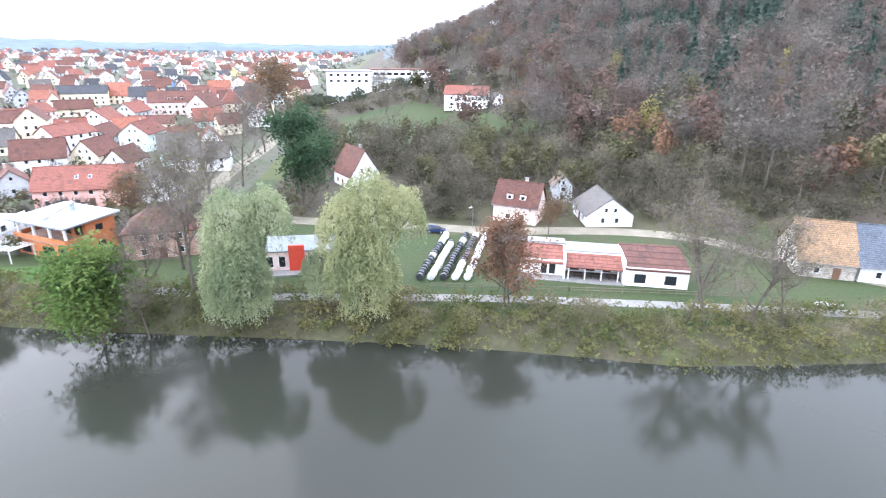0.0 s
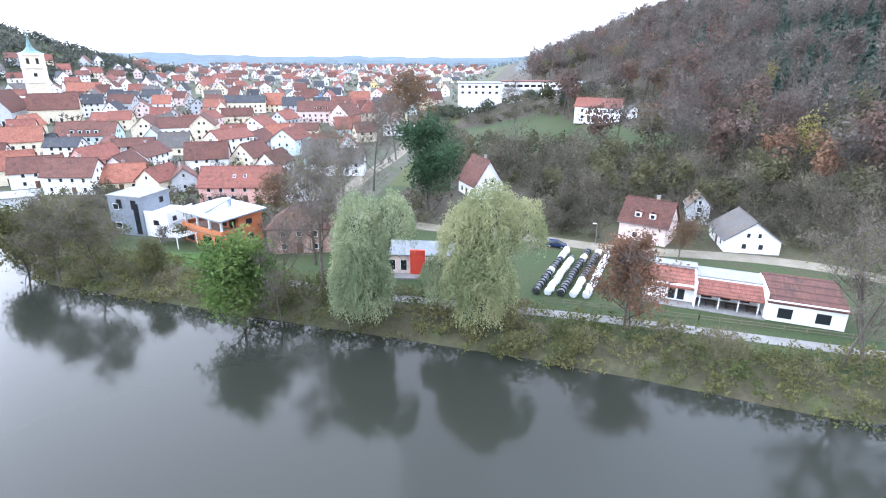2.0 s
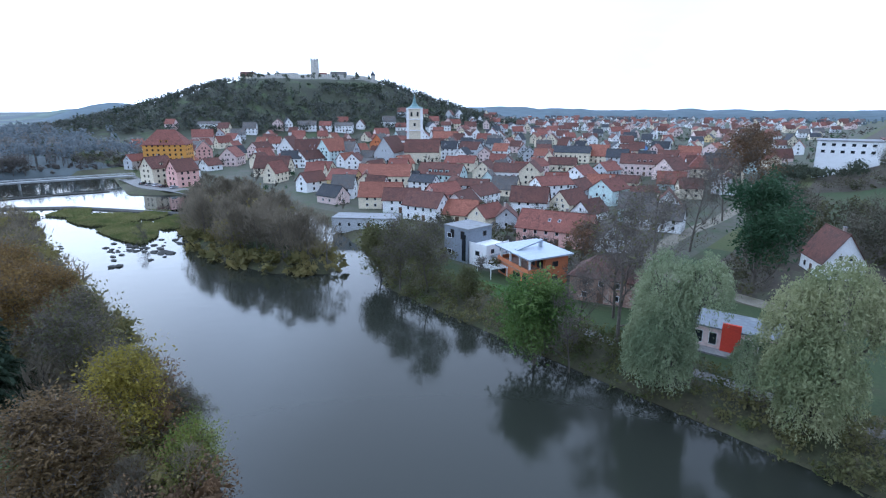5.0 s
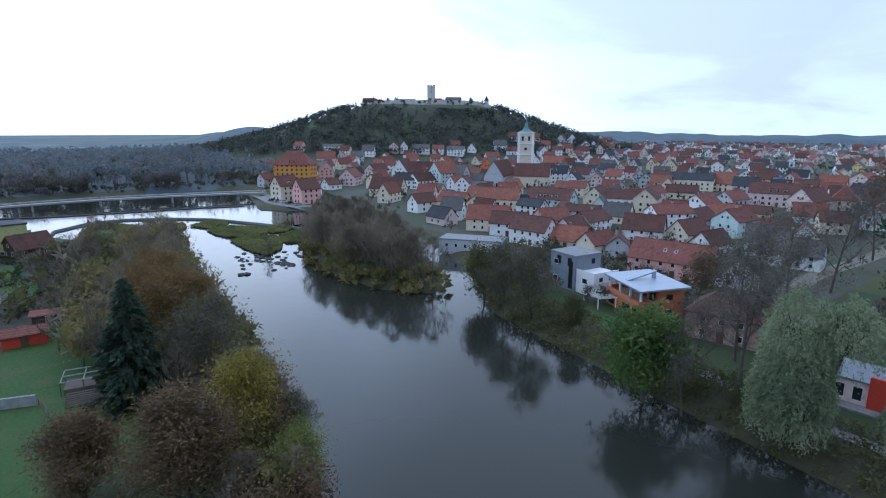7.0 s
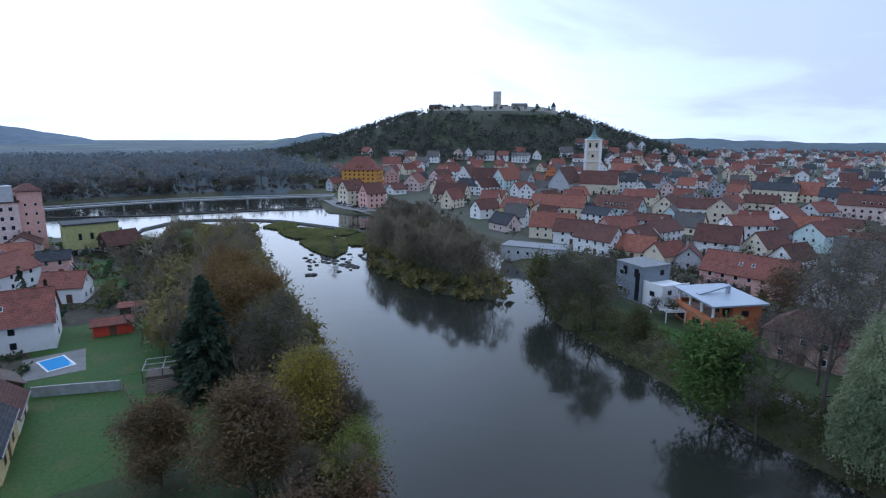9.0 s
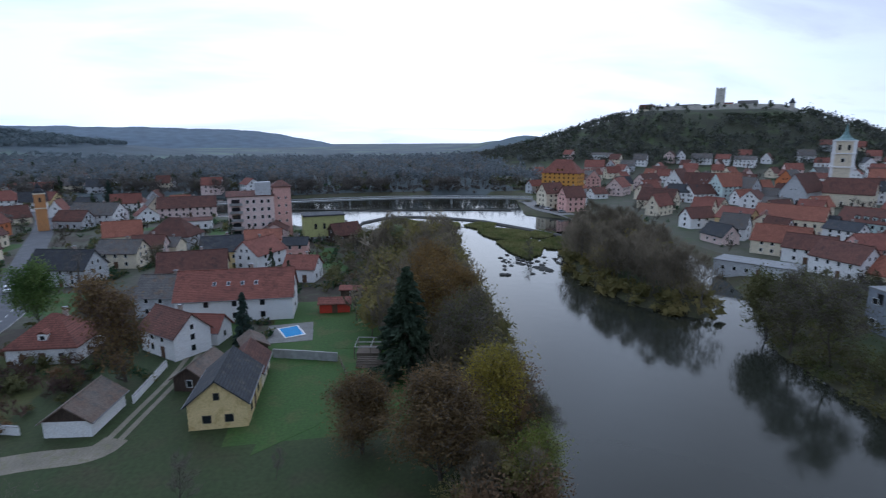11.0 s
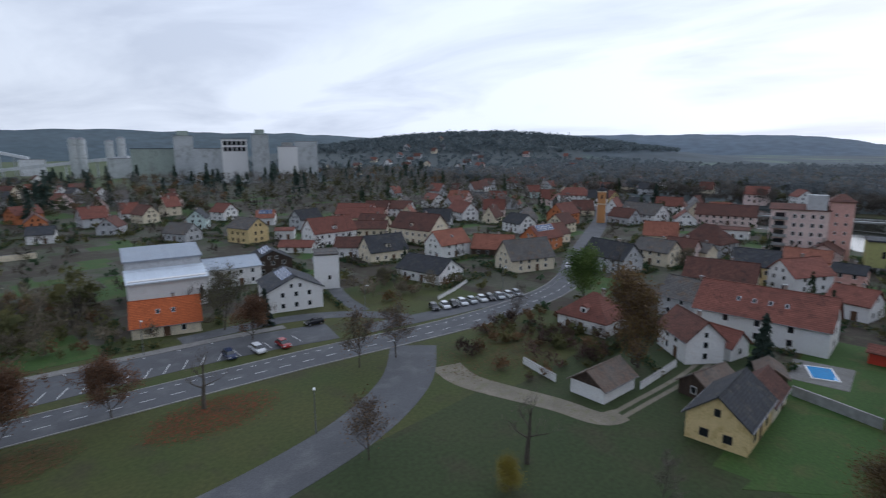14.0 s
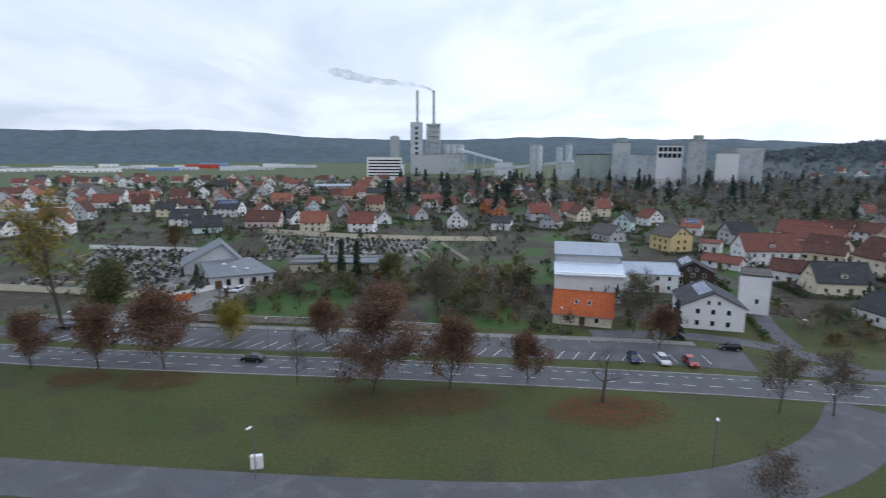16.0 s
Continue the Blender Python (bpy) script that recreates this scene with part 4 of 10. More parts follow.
def skeleton_tree(rng, height, radius, spread=0.5, levels=3, first=0.25, kids=(9, 5, 4), droop=0.0, crown=0.42):
    """Trunk and limbs; returns verts, faces and the tips."""
    V, F, tips, count = [], [], [], 0

    def grow(start, way, length, r, level):
        nonlocal count
        n = 5 if level == 0 else 4
        pts, p, d = [start], np.array(start), np.array(way)
        for i in range(n):
            d = d + rng.normal(size=3) * (0.07 if level == 0 else 0.2) + np.array((0, 0, 0.10 if level and not droop else 0)) - np.array((0, 0, droop * (level > 0) * 0.18))
            d /= np.linalg.norm(d)
            p = p + d * length / n
            pts.append(p)
        rad = np.linspace(r, r * (0.28 if level == 0 else 0.2), n + 1)
        v, f = limb(pts, rad, 6 if level == 0 else (4 if level == 1 else 3))
        V.append(v)
        F.extend([tuple(q + count for q in g) for g in f])
        count += len(v)
        if level >= levels:
            tips.append(pts[-1]), tips.append(pts[-3])
            return
        k = kids[min(level, len(kids) - 1)]
        for i in range(k):
            t = first + (1 - first) * (i + rng.uniform(0.1, 0.9)) / k if level == 0 else rng.uniform(0.25, 1.0)
            j = min(int(t * n), n - 1)
            at = pts[j] + (pts[j + 1] - pts[j]) * (t * n - j)
            ang = rng.uniform(0, math.tau) if level else i * 2.4 + rng.uniform(-0.4, 0.4)
            side = np.array((math.cos(ang), math.sin(ang), rng.uniform(0.15, 0.75)))
            w = side * (0.75 + spread) + np.array(d) * 0.55 if level == 0 else side * 0.7 + d * 0.9
            w /= np.linalg.norm(w)
            ln = (height * crown * (1.15 - 0.6 * t) if level == 0 else length * rng.uniform(0.45, 0.7))
            grow(at, w, ln, max(0.018, rad[j] * (0.5 if level == 0 else 0.55)), level + 1)
        if level == 0:
            tips.append(pts[-1])

    grow(np.array((0, 0, -0.5)), np.array((rng.normal() * 0.04, rng.normal() * 0.04, 1.0)), height * 0.92 + 0.5, radius, 0)
    return np.concatenate(V), F, np.array(tips)


def twigs(rng, tips, n, length, width=0.02, up=0.5):
    """Fine bare twigs, thin slivers fanned from the tips."""
    c = tips[rng.integers(0, len(tips), n)] + rng.normal(size=(n, 3)) * length * 0.35
    a = rng.normal(size=(n, 3)) + np.array((0, 0, up))
    a /= np.linalg.norm(a, axis=1)[:, None]
    b = np.cross(a, rng.normal(size=(n, 3)))
    b /= np.linalg.norm(b, axis=1)[:, None] + 1e-9
    ln = length * rng.uniform(0.5, 1.3, (n, 1))
    v = np.stack([c - b * width, c + b * width, c + a * ln], 1).reshape(-1, 3)
    return v, np.arange(3 * n).reshape(-1, 3)


TREE_MESH = {}


def tree_kind(key, seed, height, radius, leaf=None, leaves=3000, leaf_size=0.3, spread=0.5, levels=3, kids=(10, 5, 4), twig=M_TWIG, n_twigs=1500, twig_len=1.1, stretch=1.3, first=0.25, scatter=0.9, droop=0.0, crown=0.42, twig_width=0.022):
    """Makes the meshes of one tree form: trunk with limbs, twigs, leaves."""
    rng = np.random.default_rng(seed)
    v, f, tips = skeleton_tree(rng, height, radius, spread, levels, first, kids, droop, crown)
    out = [("trunk", mesh_from("trunk", v, f, [M_BARK], flat=False))]
    V, F, M = [], [], []
    if n_twigs:
        tv, tf = twigs(rng, tips, n_twigs, twig_len, twig_width)
        V.append(tv), F.extend(tf.tolist()), M.extend([0] * len(tf))
    if leaf and leaves:
        c = tips[rng.integers(0, len(tips), leaves)] + rng.normal(size=(leaves, 3)) * scatter
        c = c[c[:, 2] > height * 0.12]
        lv, lf = spray(rng, c, leaf_size, stretch=stretch)
        off = sum(len(q) for q in V)
        V.append(lv), F.extend((lf + off).tolist()), M.extend([1] * len(lf))
    out.append(("crown", mesh_from("crown", np.concatenate(V), F, [twig, leaf or twig], M)))
    TREE_MESH[key] = (out, height)
    return out


def plant(key, x, y, label, name="tree", scale=1.0, turn=None, group="", z=None, category="tree", sx=1.0):
    rng = random.Random(f"{x:.1f},{y:.1f}")
    t = new(name)
    t.location = (x, y, (gz(x, y) if z is None else z) - 0.05)
    t.rotation_euler = (0, 0, rng.uniform(0, 6.28) if turn is None else radians(turn))
    t.scale = (scale * sx, scale * sx, scale)
    tagged(t, label, category, group)
    for nm, me in TREE_MESH[key][0]:
        put(nm, me, t, Matrix())
    return t


def conifer_kind(key, seed, height, radius, leaf, n=2600, size=0.42):
    rng = np.random.default_rng(seed)
    v, f = limb([(0, 0, -0.5), (0.05, 0, height * 0.5), (0, 0, height)], [height * 0.018, height * 0.01, 0.03], 6)
    V, F, count = [v], list(f), len(v)
    C, A = [], []
    layers = int(height * 2.2)
    for i in range(layers):
        t = (i + rng.uniform(0, 1)) / layers
        z = height * (0.06 + 0.93 * t)
        r = radius * (1 - t) ** 0.85 * rng.uniform(0.75, 1.15) + 0.12
        for k in range(5):
            a = rng.uniform(0, math.tau)
            d = np.array((math.cos(a), math.sin(a), 0))
            p1 = np.array((0, 0, z)) + d * r * 0.55 + (0, 0, 0.05 * r)
            p2 = np.array((0, 0, z)) + d * r - (0, 0, 0.22 * r)
            lv, lf = limb([(0, 0, z), p1, p2], [0.05, 0.03, 0.01], 3)
            V.append(lv)
            F.extend([tuple(q + count for q in g) for g in lf])
            count += len(lv)
            m = max(2, int(n / layers / 5 * (0.5 + r / radius)))
            s = rng.uniform(0.25, 1.0, (m, 1))
            C.append(np.array((0, 0, z)) + d * r * s + np.array((0, 0, -0.22 * r)) * s ** 2 + rng.normal(size=(m, 3)) * 0.16)
            A.append(np.tile(d + np.array((0, 0, -0.5)), (m, 1)))
    C, A = np.concatenate(C), np.concatenate(A)
    lv, lf = spray(rng, C, size, aim=A, stretch=1.1, lean=0.4)
    out = [("trunk", mesh_from("trunk", np.concatenate(V), F, [M_BARK], flat=False)), ("crown", mesh_from("crown", lv, lf, [leaf]))]
    TREE_MESH[key] = (out, height)


def willow_kind(key, seed, lobes, leaf, n=15000, trunk=0.55):
    """A willow: rounded heads of foliage with hanging strands. lobes: x, y, z, radius, height of each head."""
    rng = np.random.default_rng(seed)
    V, F, count = [], [], 0
    C, A = [], []
    total = sum(l[3] ** 2 for l in lobes)
    for lx, ly, lz, r, h in lobes:
        for k in range(7):
            a = rng.uniform(0, math.tau)
            e = np.array((lx + math.cos(a) * r * 0.6, ly + math.sin(a) * r * 0.6, lz + h * rng.uniform(0.2, 0.6)))
            v, f = limb([(0, 0, -0.5), (lx * 0.25, ly * 0.25, lz * 0.4), (lx * 0.8, ly * 0.8, lz * 0.85), e], [trunk, trunk * 0.7, trunk * 0.4, 0.05], 5)
            V.append(v)
            F.extend([tuple(q + count for q in g) for g in f])
            count += len(v)
        m = int(n * r * r / total / 9)
        d = rng.normal(size=(m, 3))
        d[:, 2] = np.abs(d[:, 2]) * 0.9 - 0.15
        d /= np.linalg.norm(d, axis=1)[:, None]
        bumps = np.array([noise.noise((q[0] * 2.6 + lx, q[1] * 2.6 + ly, q[2] * 2.6 + lz)) for q in d])
        s = rng.uniform(0.72, 1.02, m) * (1 + 0.22 * bumps)
        top = np.array((lx, ly, lz)) + d * np.stack([r * s, r * s, h * s], 1)
        drop = rng.uniform(0.08, 0.42, m) * h * (1 - 0.55 * np.clip(d[:, 2], 0, 1)) * (0.4 + 0.9 * np.hypot(d[:, 0], d[:, 1]))
        for i in range(9):
            q = i / 8
            p = top.copy()
            p[:, :2] += d[:, :2] * (0.9 * q * (1 - 0.6 * q))
            p[:, 2] -= drop * q ** 1.2
            p += rng.normal(size=p.shape) * 0.18
            C.append(p)
            A.append(np.stack([d[:, 0] * 0.4, d[:, 1] * 0.4, -1 + 0 * d[:, 0]], 1))
    C, A = np.concatenate(C), np.concatenate(A)
    keep = C[:, 2] > 0.4
    C, A = C[keep], A[keep]
    lv, lf = spray(rng, C, 0.13, aim=A, stretch=1.7, lean=0.7)
    tall = max(l[2] + l[4] for l in lobes)
    out = [("trunk", mesh_from("trunk", np.concatenate(V), F, [M_BARK], flat=False)), ("crown", mesh_from("crown", lv, lf, [leaf]))]
    TREE_MESH[key] = (out, tall)


def crowd(name, V, F, M, leaf, label):
    """One mesh of triangles out of the gathered pieces, bark first, foliage second."""
    me = bpy.data.meshes.new(name)
    V, F, M = np.concatenate(V), np.concatenate(F).astype(np.int32), np.concatenate(M).astype(np.int32)
    me.vertices.add(len(V))
    me.vertices.foreach_set("co", V.astype(np.float32).ravel())
    me.loops.add(F.size)
    me.loops.foreach_set("vertex_index", F.ravel())
    me.polygons.add(len(F))
    me.polygons.foreach_set("loop_start", np.arange(0, F.size, 3, dtype=np.int32))
    me.materials.append(M_BARK), me.materials.append(leaf)
    me.polygons.foreach_set("material_index", M)
    me.update(calc_edges=True)
    me.validate()
    return tagged(new(name, me), label, "trees", kind="stuff")


def grove(name, places, label, leaf, seed, height=(14, 22), width=0.25, n=260, size=0.42, bare=False, lobes=7, low=0.62, deep=0.30, stem=0.013, flat=0.32):
    """Woodland with rounded, lobed crowns. Foliage tufts lie along the crown's skin; bare crowns are fans of fine twigs."""
    rng = np.random.default_rng(seed)
    V, F, M, count = [], [], [], 0
    for x, y, z in places:
        h = rng.uniform(*height)
        w = h * width * rng.uniform(0.8, 1.25)
        if stem:
            r, lean = stem * h, rng.normal(size=2) * 0.5
            V.append(np.array([(x - r, y - r, z - 0.6), (x + r, y - r, z - 0.6), (x, y + r, z - 0.6), (x + lean[0], y + lean[1], z + h * 0.86)]))
            F.append(np.array([(0, 1, 3), (1, 2, 3), (2, 0, 3)]) + count)
            M.append(np.zeros(3, int))
            count += 4
        core = rng.normal(size=(lobes, 3))
        core /= np.linalg.norm(core, axis=1)[:, None]
        core = core * rng.uniform(0.35, 0.8, (lobes, 1)) * (w, w, h * deep) + (x, y, z + h * low)
        fat = w * rng.uniform(0.40, 0.68, lobes)
        m = int(n * rng.uniform(0.8, 1.2))
        k = (m * 2) // 3 if bare else m
        pick = rng.integers(0, lobes, m + k)
        d = rng.normal(size=(m + k, 3))
        d[:, 2] = np.where(d[:, 2] < 0, d[:, 2] * 0.7, d[:, 2])
        d /= np.linalg.norm(d, axis=1)[:, None]
        c = core[pick] + d * fat[pick][:, None] * rng.uniform(0.72, 1.0, (m + k, 1)) * (1, 1, 1.15)
        if bare:
            way = d[k:] * 0.6 + (0, 0, 0.7) + rng.normal(size=(m, 3)) * 0.3
            way /= np.linalg.norm(way, axis=1)[:, None]
            side = np.cross(way, rng.normal(size=(m, 3)))
            side /= np.linalg.norm(side, axis=1)[:, None] + 1e-9
            ln = size * 3.6 * rng.uniform(0.6, 1.5, (m, 1))
            V.append(np.stack([c[k:] - side * 0.06, c[k:] + side * 0.06, c[k:] + way * ln], 1).reshape(-1, 3))
            F.append(np.arange(3 * m).reshape(-1, 3) + count)
            M.append(np.ones(m, int))
            count += 3 * m
        c, d = c[:k], d[:k] + rng.normal(size=(k, 3)) * flat
        p = np.cross(d, rng.normal(size=(k, 3)))
        p /= np.linalg.norm(p, axis=1)[:, None] + 1e-9
        q = np.cross(d, p)
        q /= np.linalg.norm(q, axis=1)[:, None] + 1e-9
        sz = size * rng.uniform(0.6, 1.4, (k, 1)) * (0.75 if bare else 1.0)
        V.append(np.stack([c - p * sz, c + q * sz * 0.7, c + p * sz, c - q * sz * 0.7], 1).reshape(-1, 3))
        g = np.arange(4 * k).reshape(-1, 4)
        F.append(np.concatenate([g[:, [0, 1, 2]], g[:, [0, 2, 3]]]) + count)
        M.append(np.ones(2 * k, int))
        count += 4 * k
    return crowd(name, V, F, M, leaf, label)


def woods(name, places, label, leaf, seed, height=(9, 16), per=70, leaf_size=1.0, conifer=False, bare=False, width=0.32, stems=True, thin=0.05, core=0, fill=0.8, low=0.56):
    """Trees that nobody could count, in one mesh: stems, and crowns of loose clumps or bare twigs."""
    rng = np.random.default_rng(seed)
    V, F, M, count = [], [], [], 0
    for x, y, z in places:
        h = rng.uniform(*height)
        w = h * width * rng.uniform(0.8, 1.2)
        if stems:
            r = 0.016 * h
            lean = rng.normal(size=2) * 0.4
            base = np.array([(x - r, y - r, z - 0.6), (x + r, y - r, z - 0.6), (x, y + r, z - 0.6), (x + lean[0], y + lean[1], z + h * (0.9 if bare or conifer else 0.7))])
            V.append(base)
            F.append(np.array([(0, 1, 3), (1, 2, 3), (2, 0, 3)]) + count)
            M.append(np.zeros(3, int))
            count += 4
        if core:                                                     # the dense inner twigs, in uneven lumps
            m = (12, 36)[core - 1]
            d0 = rng.normal(size=(m, 3))
            d0 /= np.linalg.norm(d0, axis=1)[:, None]
            c = d0 * np.cbrt(rng.uniform(0.05, 1, (m, 1))) * fill * (w, w, h * (0.36 if low >= 0.5 else 0.42))
            if conifer:
                c[:, 2] *= 1.1
                c[:, :2] *= np.clip(1.0 - c[:, 2:] / (h * 0.42), 0.1, 2) * 0.6
            d = d0 * 0.5 + rng.normal(size=(m, 3)) * 0.6 + (0, 0, 0.7 if bare else 0.0)
            d /= np.linalg.norm(d, axis=1)[:, None]
            b = np.cross(d, rng.normal(size=(m, 3)))
            b /= np.linalg.norm(b, axis=1)[:, None] + 1e-9
            sz = w * (0.46, 0.30)[core - 1] * rng.uniform(0.6, 1.3, (m, 1))
            if bare:
                b *= 0.3
                sz *= 1.25
            c = c + (x, y, z + h * low)
            v = np.stack([c - d * sz, c + b * sz * 0.6, c + d * sz, c - b * sz * 0.6], 1).reshape(-1, 3)
            q = np.arange(4 * m).reshape(-1, 4)
            V.append(v)
            F.append(np.concatenate([q[:, [0, 1, 2]], q[:, [0, 2, 3]]]) + count)
            M.append(np.ones(2 * m, int))
            count += 4 * m
        n = int(per * rng.uniform(0.8, 1.2))
        if conifer:
            t = rng.uniform(0, 1, n) ** 0.8
            a = rng.uniform(0, math.tau, n)
            rr = w * (1 - t) * rng.uniform(0.45, 1.05, n)
            c = np.stack([x + rr * np.cos(a), y + rr * np.sin(a), z + h * (0.08 + 0.9 * t)], 1)
            ax = np.stack([np.cos(a), np.sin(a), -0.6 + 0 * a], 1)
            d = ax + rng.normal(size=(n, 3)) * 0.25
        elif bare:
            t = rng.uniform(0.3, 1.0, n)
            a = rng.uniform(0, math.tau, n)
            rr = w * np.sqrt(rng.uniform(0, 1, n)) * np.sin(np.clip(t, 0, 0.97) * 2.9 + 0.25)
            c = np.stack([x + rr * np.cos(a), y + rr * np.sin(a), z + h * t * 0.93], 1)
            d = np.stack([np.cos(a) * 0.5, np.sin(a) * 0.5, 0.9 + 0 * a], 1) + rng.normal(size=(n, 3)) * 0.4
        else:
            d0 = rng.normal(size=(n, 3))
            d0 /= np.linalg.norm(d0, axis=1)[:, None]
            lump = 1 + 0.3 * np.sin(d0[:, 0] * 5 + x) * np.cos(d0[:, 1] * 5 + y)
            s = rng.uniform(0.6, 1.05, n) * lump
            c = np.array((x, y, z + h * 0.6)) + d0 * np.stack([w * s, w * s, h * 0.4 * s], 1)
            d = rng.normal(size=(n, 3))
        d /= np.linalg.norm(d, axis=1)[:, None]
        b = np.cross(d, rng.normal(size=(n, 3)))
        b /= np.linalg.norm(b, axis=1)[:, None] + 1e-9
        sz = leaf_size * rng.uniform(0.6, 1.3, (n, 1)) * (h / 12)
        if bare:
            v = np.stack([c - b * thin * sz, c + b * thin * sz, c + d * sz * 1.6], 1).reshape(-1, 3)
            f = np.arange(3 * n).reshape(-1, 3) + count
            V.append(v)
            F.append(f)
            M.append(np.ones(n, int))
            count += 3 * n
        else:
            v = np.stack([c - d * sz, c + b * sz * 0.55, c + d * sz, c - b * sz * 0.55], 1).reshape(-1, 3)
            q = np.arange(4 * n).reshape(-1, 4)
            f = np.concatenate([q[:, [0, 1, 2]], q[:, [0, 2, 3]]]) + count
            V.append(v)
            F.append(f)
            M.append(np.ones(2 * n, int))
            count += 4 * n
    return crowd(name, V, F, M, leaf, label)


def scattered(seed, n, test, x0, x1, y0, y1, gap=0.0):
    """n places in a box for which test(x, y) holds, with the ground's height."""
    rng = np.random.default_rng(seed)
    got = np.zeros((0, 2))
    if gap:                                                          # an even, jittered spread
        gx, gy = np.meshgrid(np.arange(x0, x1, gap), np.arange(y0, y1, gap))
        got = np.stack([gx.ravel(), gy.ravel()], 1) + rng.uniform(-0.48, 0.48, (gx.size, 2)) * gap
        got = rng.permutation(got[test(got[:, 0], got[:, 1])])[:n]
        return np.concatenate([got, ground_z(got[:, 0], got[:, 1])[:, None]], 1)
    for _ in range(40):
        p = np.stack([rng.uniform(x0, x1, 4 * n), rng.uniform(y0, y1, 4 * n)], 1)
        p = p[test(p[:, 0], p[:, 1])]
        got = np.concatenate([got, p])
        if len(got) >= n:
            break
    got = got[:n]
    z = ground_z(got[:, 0], got[:, 1])
    return np.concatenate([got, z[:, None]], 1)


# ---- roads, paths and kerbs ----
WAYS = []


def ribbon(name, pts, width, lift, material, label, category, closed_ends=True, steps=6, kind="structure"):
    """A strip along a line, laid on the ground."""
    P = [Vector((x, y)) for x, y in pts]
    line = []
    for i in range(len(P) - 1):
        a, b, c, d = P[max(i - 1, 0)], P[i], P[i + 1], P[min(i + 2, len(P) - 1)]
        for k in range(steps):
            t = k / steps
            line.append(0.5 * ((2 * b) + (c - a) * t + (2 * a - 5 * b + 4 * c - d) * t * t + (3 * b - a - 3 * c + d) * t ** 3))
    line.append(P[-1])
    WAYS.append((line, width[0] if isinstance(width, (list, tuple)) else width))
    widths = width if isinstance(width, (list, tuple)) else [width, width]
    V, F = [], []
    for i, p in enumerate(line):
        d = (line[min(i + 1, len(line) - 1)] - line[max(i - 1, 0)]).normalized()
        n = Vector((-d.y, d.x))
        w = widths[0] + (widths[-1] - widths[0]) * i / (len(line) - 1)
        for s in (-0.5, 0.5):
            q = p + n * s * w
            V.append((q.x, q.y, gz(q.x, q.y) + lift))
    for i in range(len(line) - 1):
        F.append((2 * i, 2 * i + 2, 2 * i + 3, 2 * i + 1))
    V2 = V + [(x, y, z - 0.25) for x, y, z in V]
    n = len(V)
    F2 = list(F)
    for i in range(len(line) - 1):
        F2.append((2 * i, 2 * i + n, 2 * i + 2 + n, 2 * i + 2))
        F2.append((2 * i + 1, 2 * i + 3, 2 * i + 3 + n, 2 * i + 1 + n))
    me = mesh_from(name, V2, F2, [material])
    ob = tagged(new(name, me), label, category, kind=kind)
    return ob, line


def dashes(line, off, length, gap, width, parent, lift=0.06, name="dash"):
    """Painted dashes beside a line."""
    me = None
    bm = bmesh.new()
    box(bm, -length / 2, -width / 2, 0, length / 2, width / 2, 0.012)
    me = bpy.data.meshes.new(name)
    bm.to_mesh(me)
    bm.free()
    me.materials.append(M_PAINT)
    walked = 0.0
    for a, b in zip(line, line[1:]):
        seg = (b - a).length
        while walked < seg:
            d = (b - a).normalized()
            p = a + d * walked + Vector((-d.y, d.x)) * off
            put(name, me, parent, pose(p.x, p.y, gz(p.x, p.y) + lift, 0, 0, math.degrees(math.atan2(d.y, d.x))))
            walked += length + gap
        walked -= seg


ROAD = [(240, -140), (150, -122), (83, -107), (40, -100.5), (-5, -94.5), (-58, -86), (-85, -80), (-113, -78), (-140, -82), (-175, -98), (-217, -116), (-300, -152), (-380, -200)]
road, road_line = ribbon("road", ROAD, 8.6, 0.05, M_ASPHALT, "grey asphalt main road with broken white lines", "road")
near_line = [p for p in road_line if -150 < p.x < 100]
dashes(near_line, 2.6, 1.0, 1.6, 0.14, road)
dashes(near_line, -1.0, 2.2, 2.4, 0.14, road)
for s in (-1, 1):
    kl = [p + Vector((0, s * 4.45)) for p in near_line[::2]]
    ribbon("kerb", [(p.x, p.y) for p in kl if not (s > 0 and -84 < p.x < -52)], 0.22, 0.15, M_KERB, "pale kerb stones along the road", "kerb", steps=1)
SIDE = [(140, -84), (90, -70), (54, -64.5), (17, -59), (-10, -56), (-28, -56), (-45, -59), (-60, -66), (-72, -77)]
ribbon("side_road", SIDE, [6.5, 9.5], 0.045, M_ASPHALT, "grey side road curving to the junction", "road")
ribbon("lane", [(-40, -115), (-62, -112), (-76, -104), (-84, -92)], 5.0, 0.04, M_ASPHALT, "narrow asphalt lane to the road", "road")
ribbon("houses_lane", [(-80, -104), (-84, -118), (-92, -135), (-110, -170)], 4.0, 0.035, M_ASPHALT, "narrow lane between the houses", "road")
ribbon("parking_lot", [(96, -125), (51, -116), (3, -109.5), (-43, -103.5), (-66, -97)], [13, 11], 0.04, M_ASPHALT, "asphalt parking lot with slanted white bays", "parking lot")
ribbon("parking_bay_strip", [(-72, -92.5), (-92, -88), (-108, -85.8), (-119, -86.2)], 6.0, 0.05, M_ASPHALT, "asphalt parking strip beside the road", "parking lot")
ribbon("pavement", [(96, -134), (51, -124), (3, -117), (-43, -110.5), (-60, -107)], 2.6, 0.12, M_CONC, "pale concrete pavement with a kerb", "pavement")
bays = new("parking_lines")
tagged(bays, "white painted bay lines on the asphalt", "road marking", kind="structure")
bm = bmesh.new()
box(bm, -2.3, -0.07, 0, 2.3, 0.07, 0.014)
BAY = bpy.data.meshes.new("bay_line")
bm.to_mesh(BAY)
bm.free()
BAY.materials.append(M_PAINT)
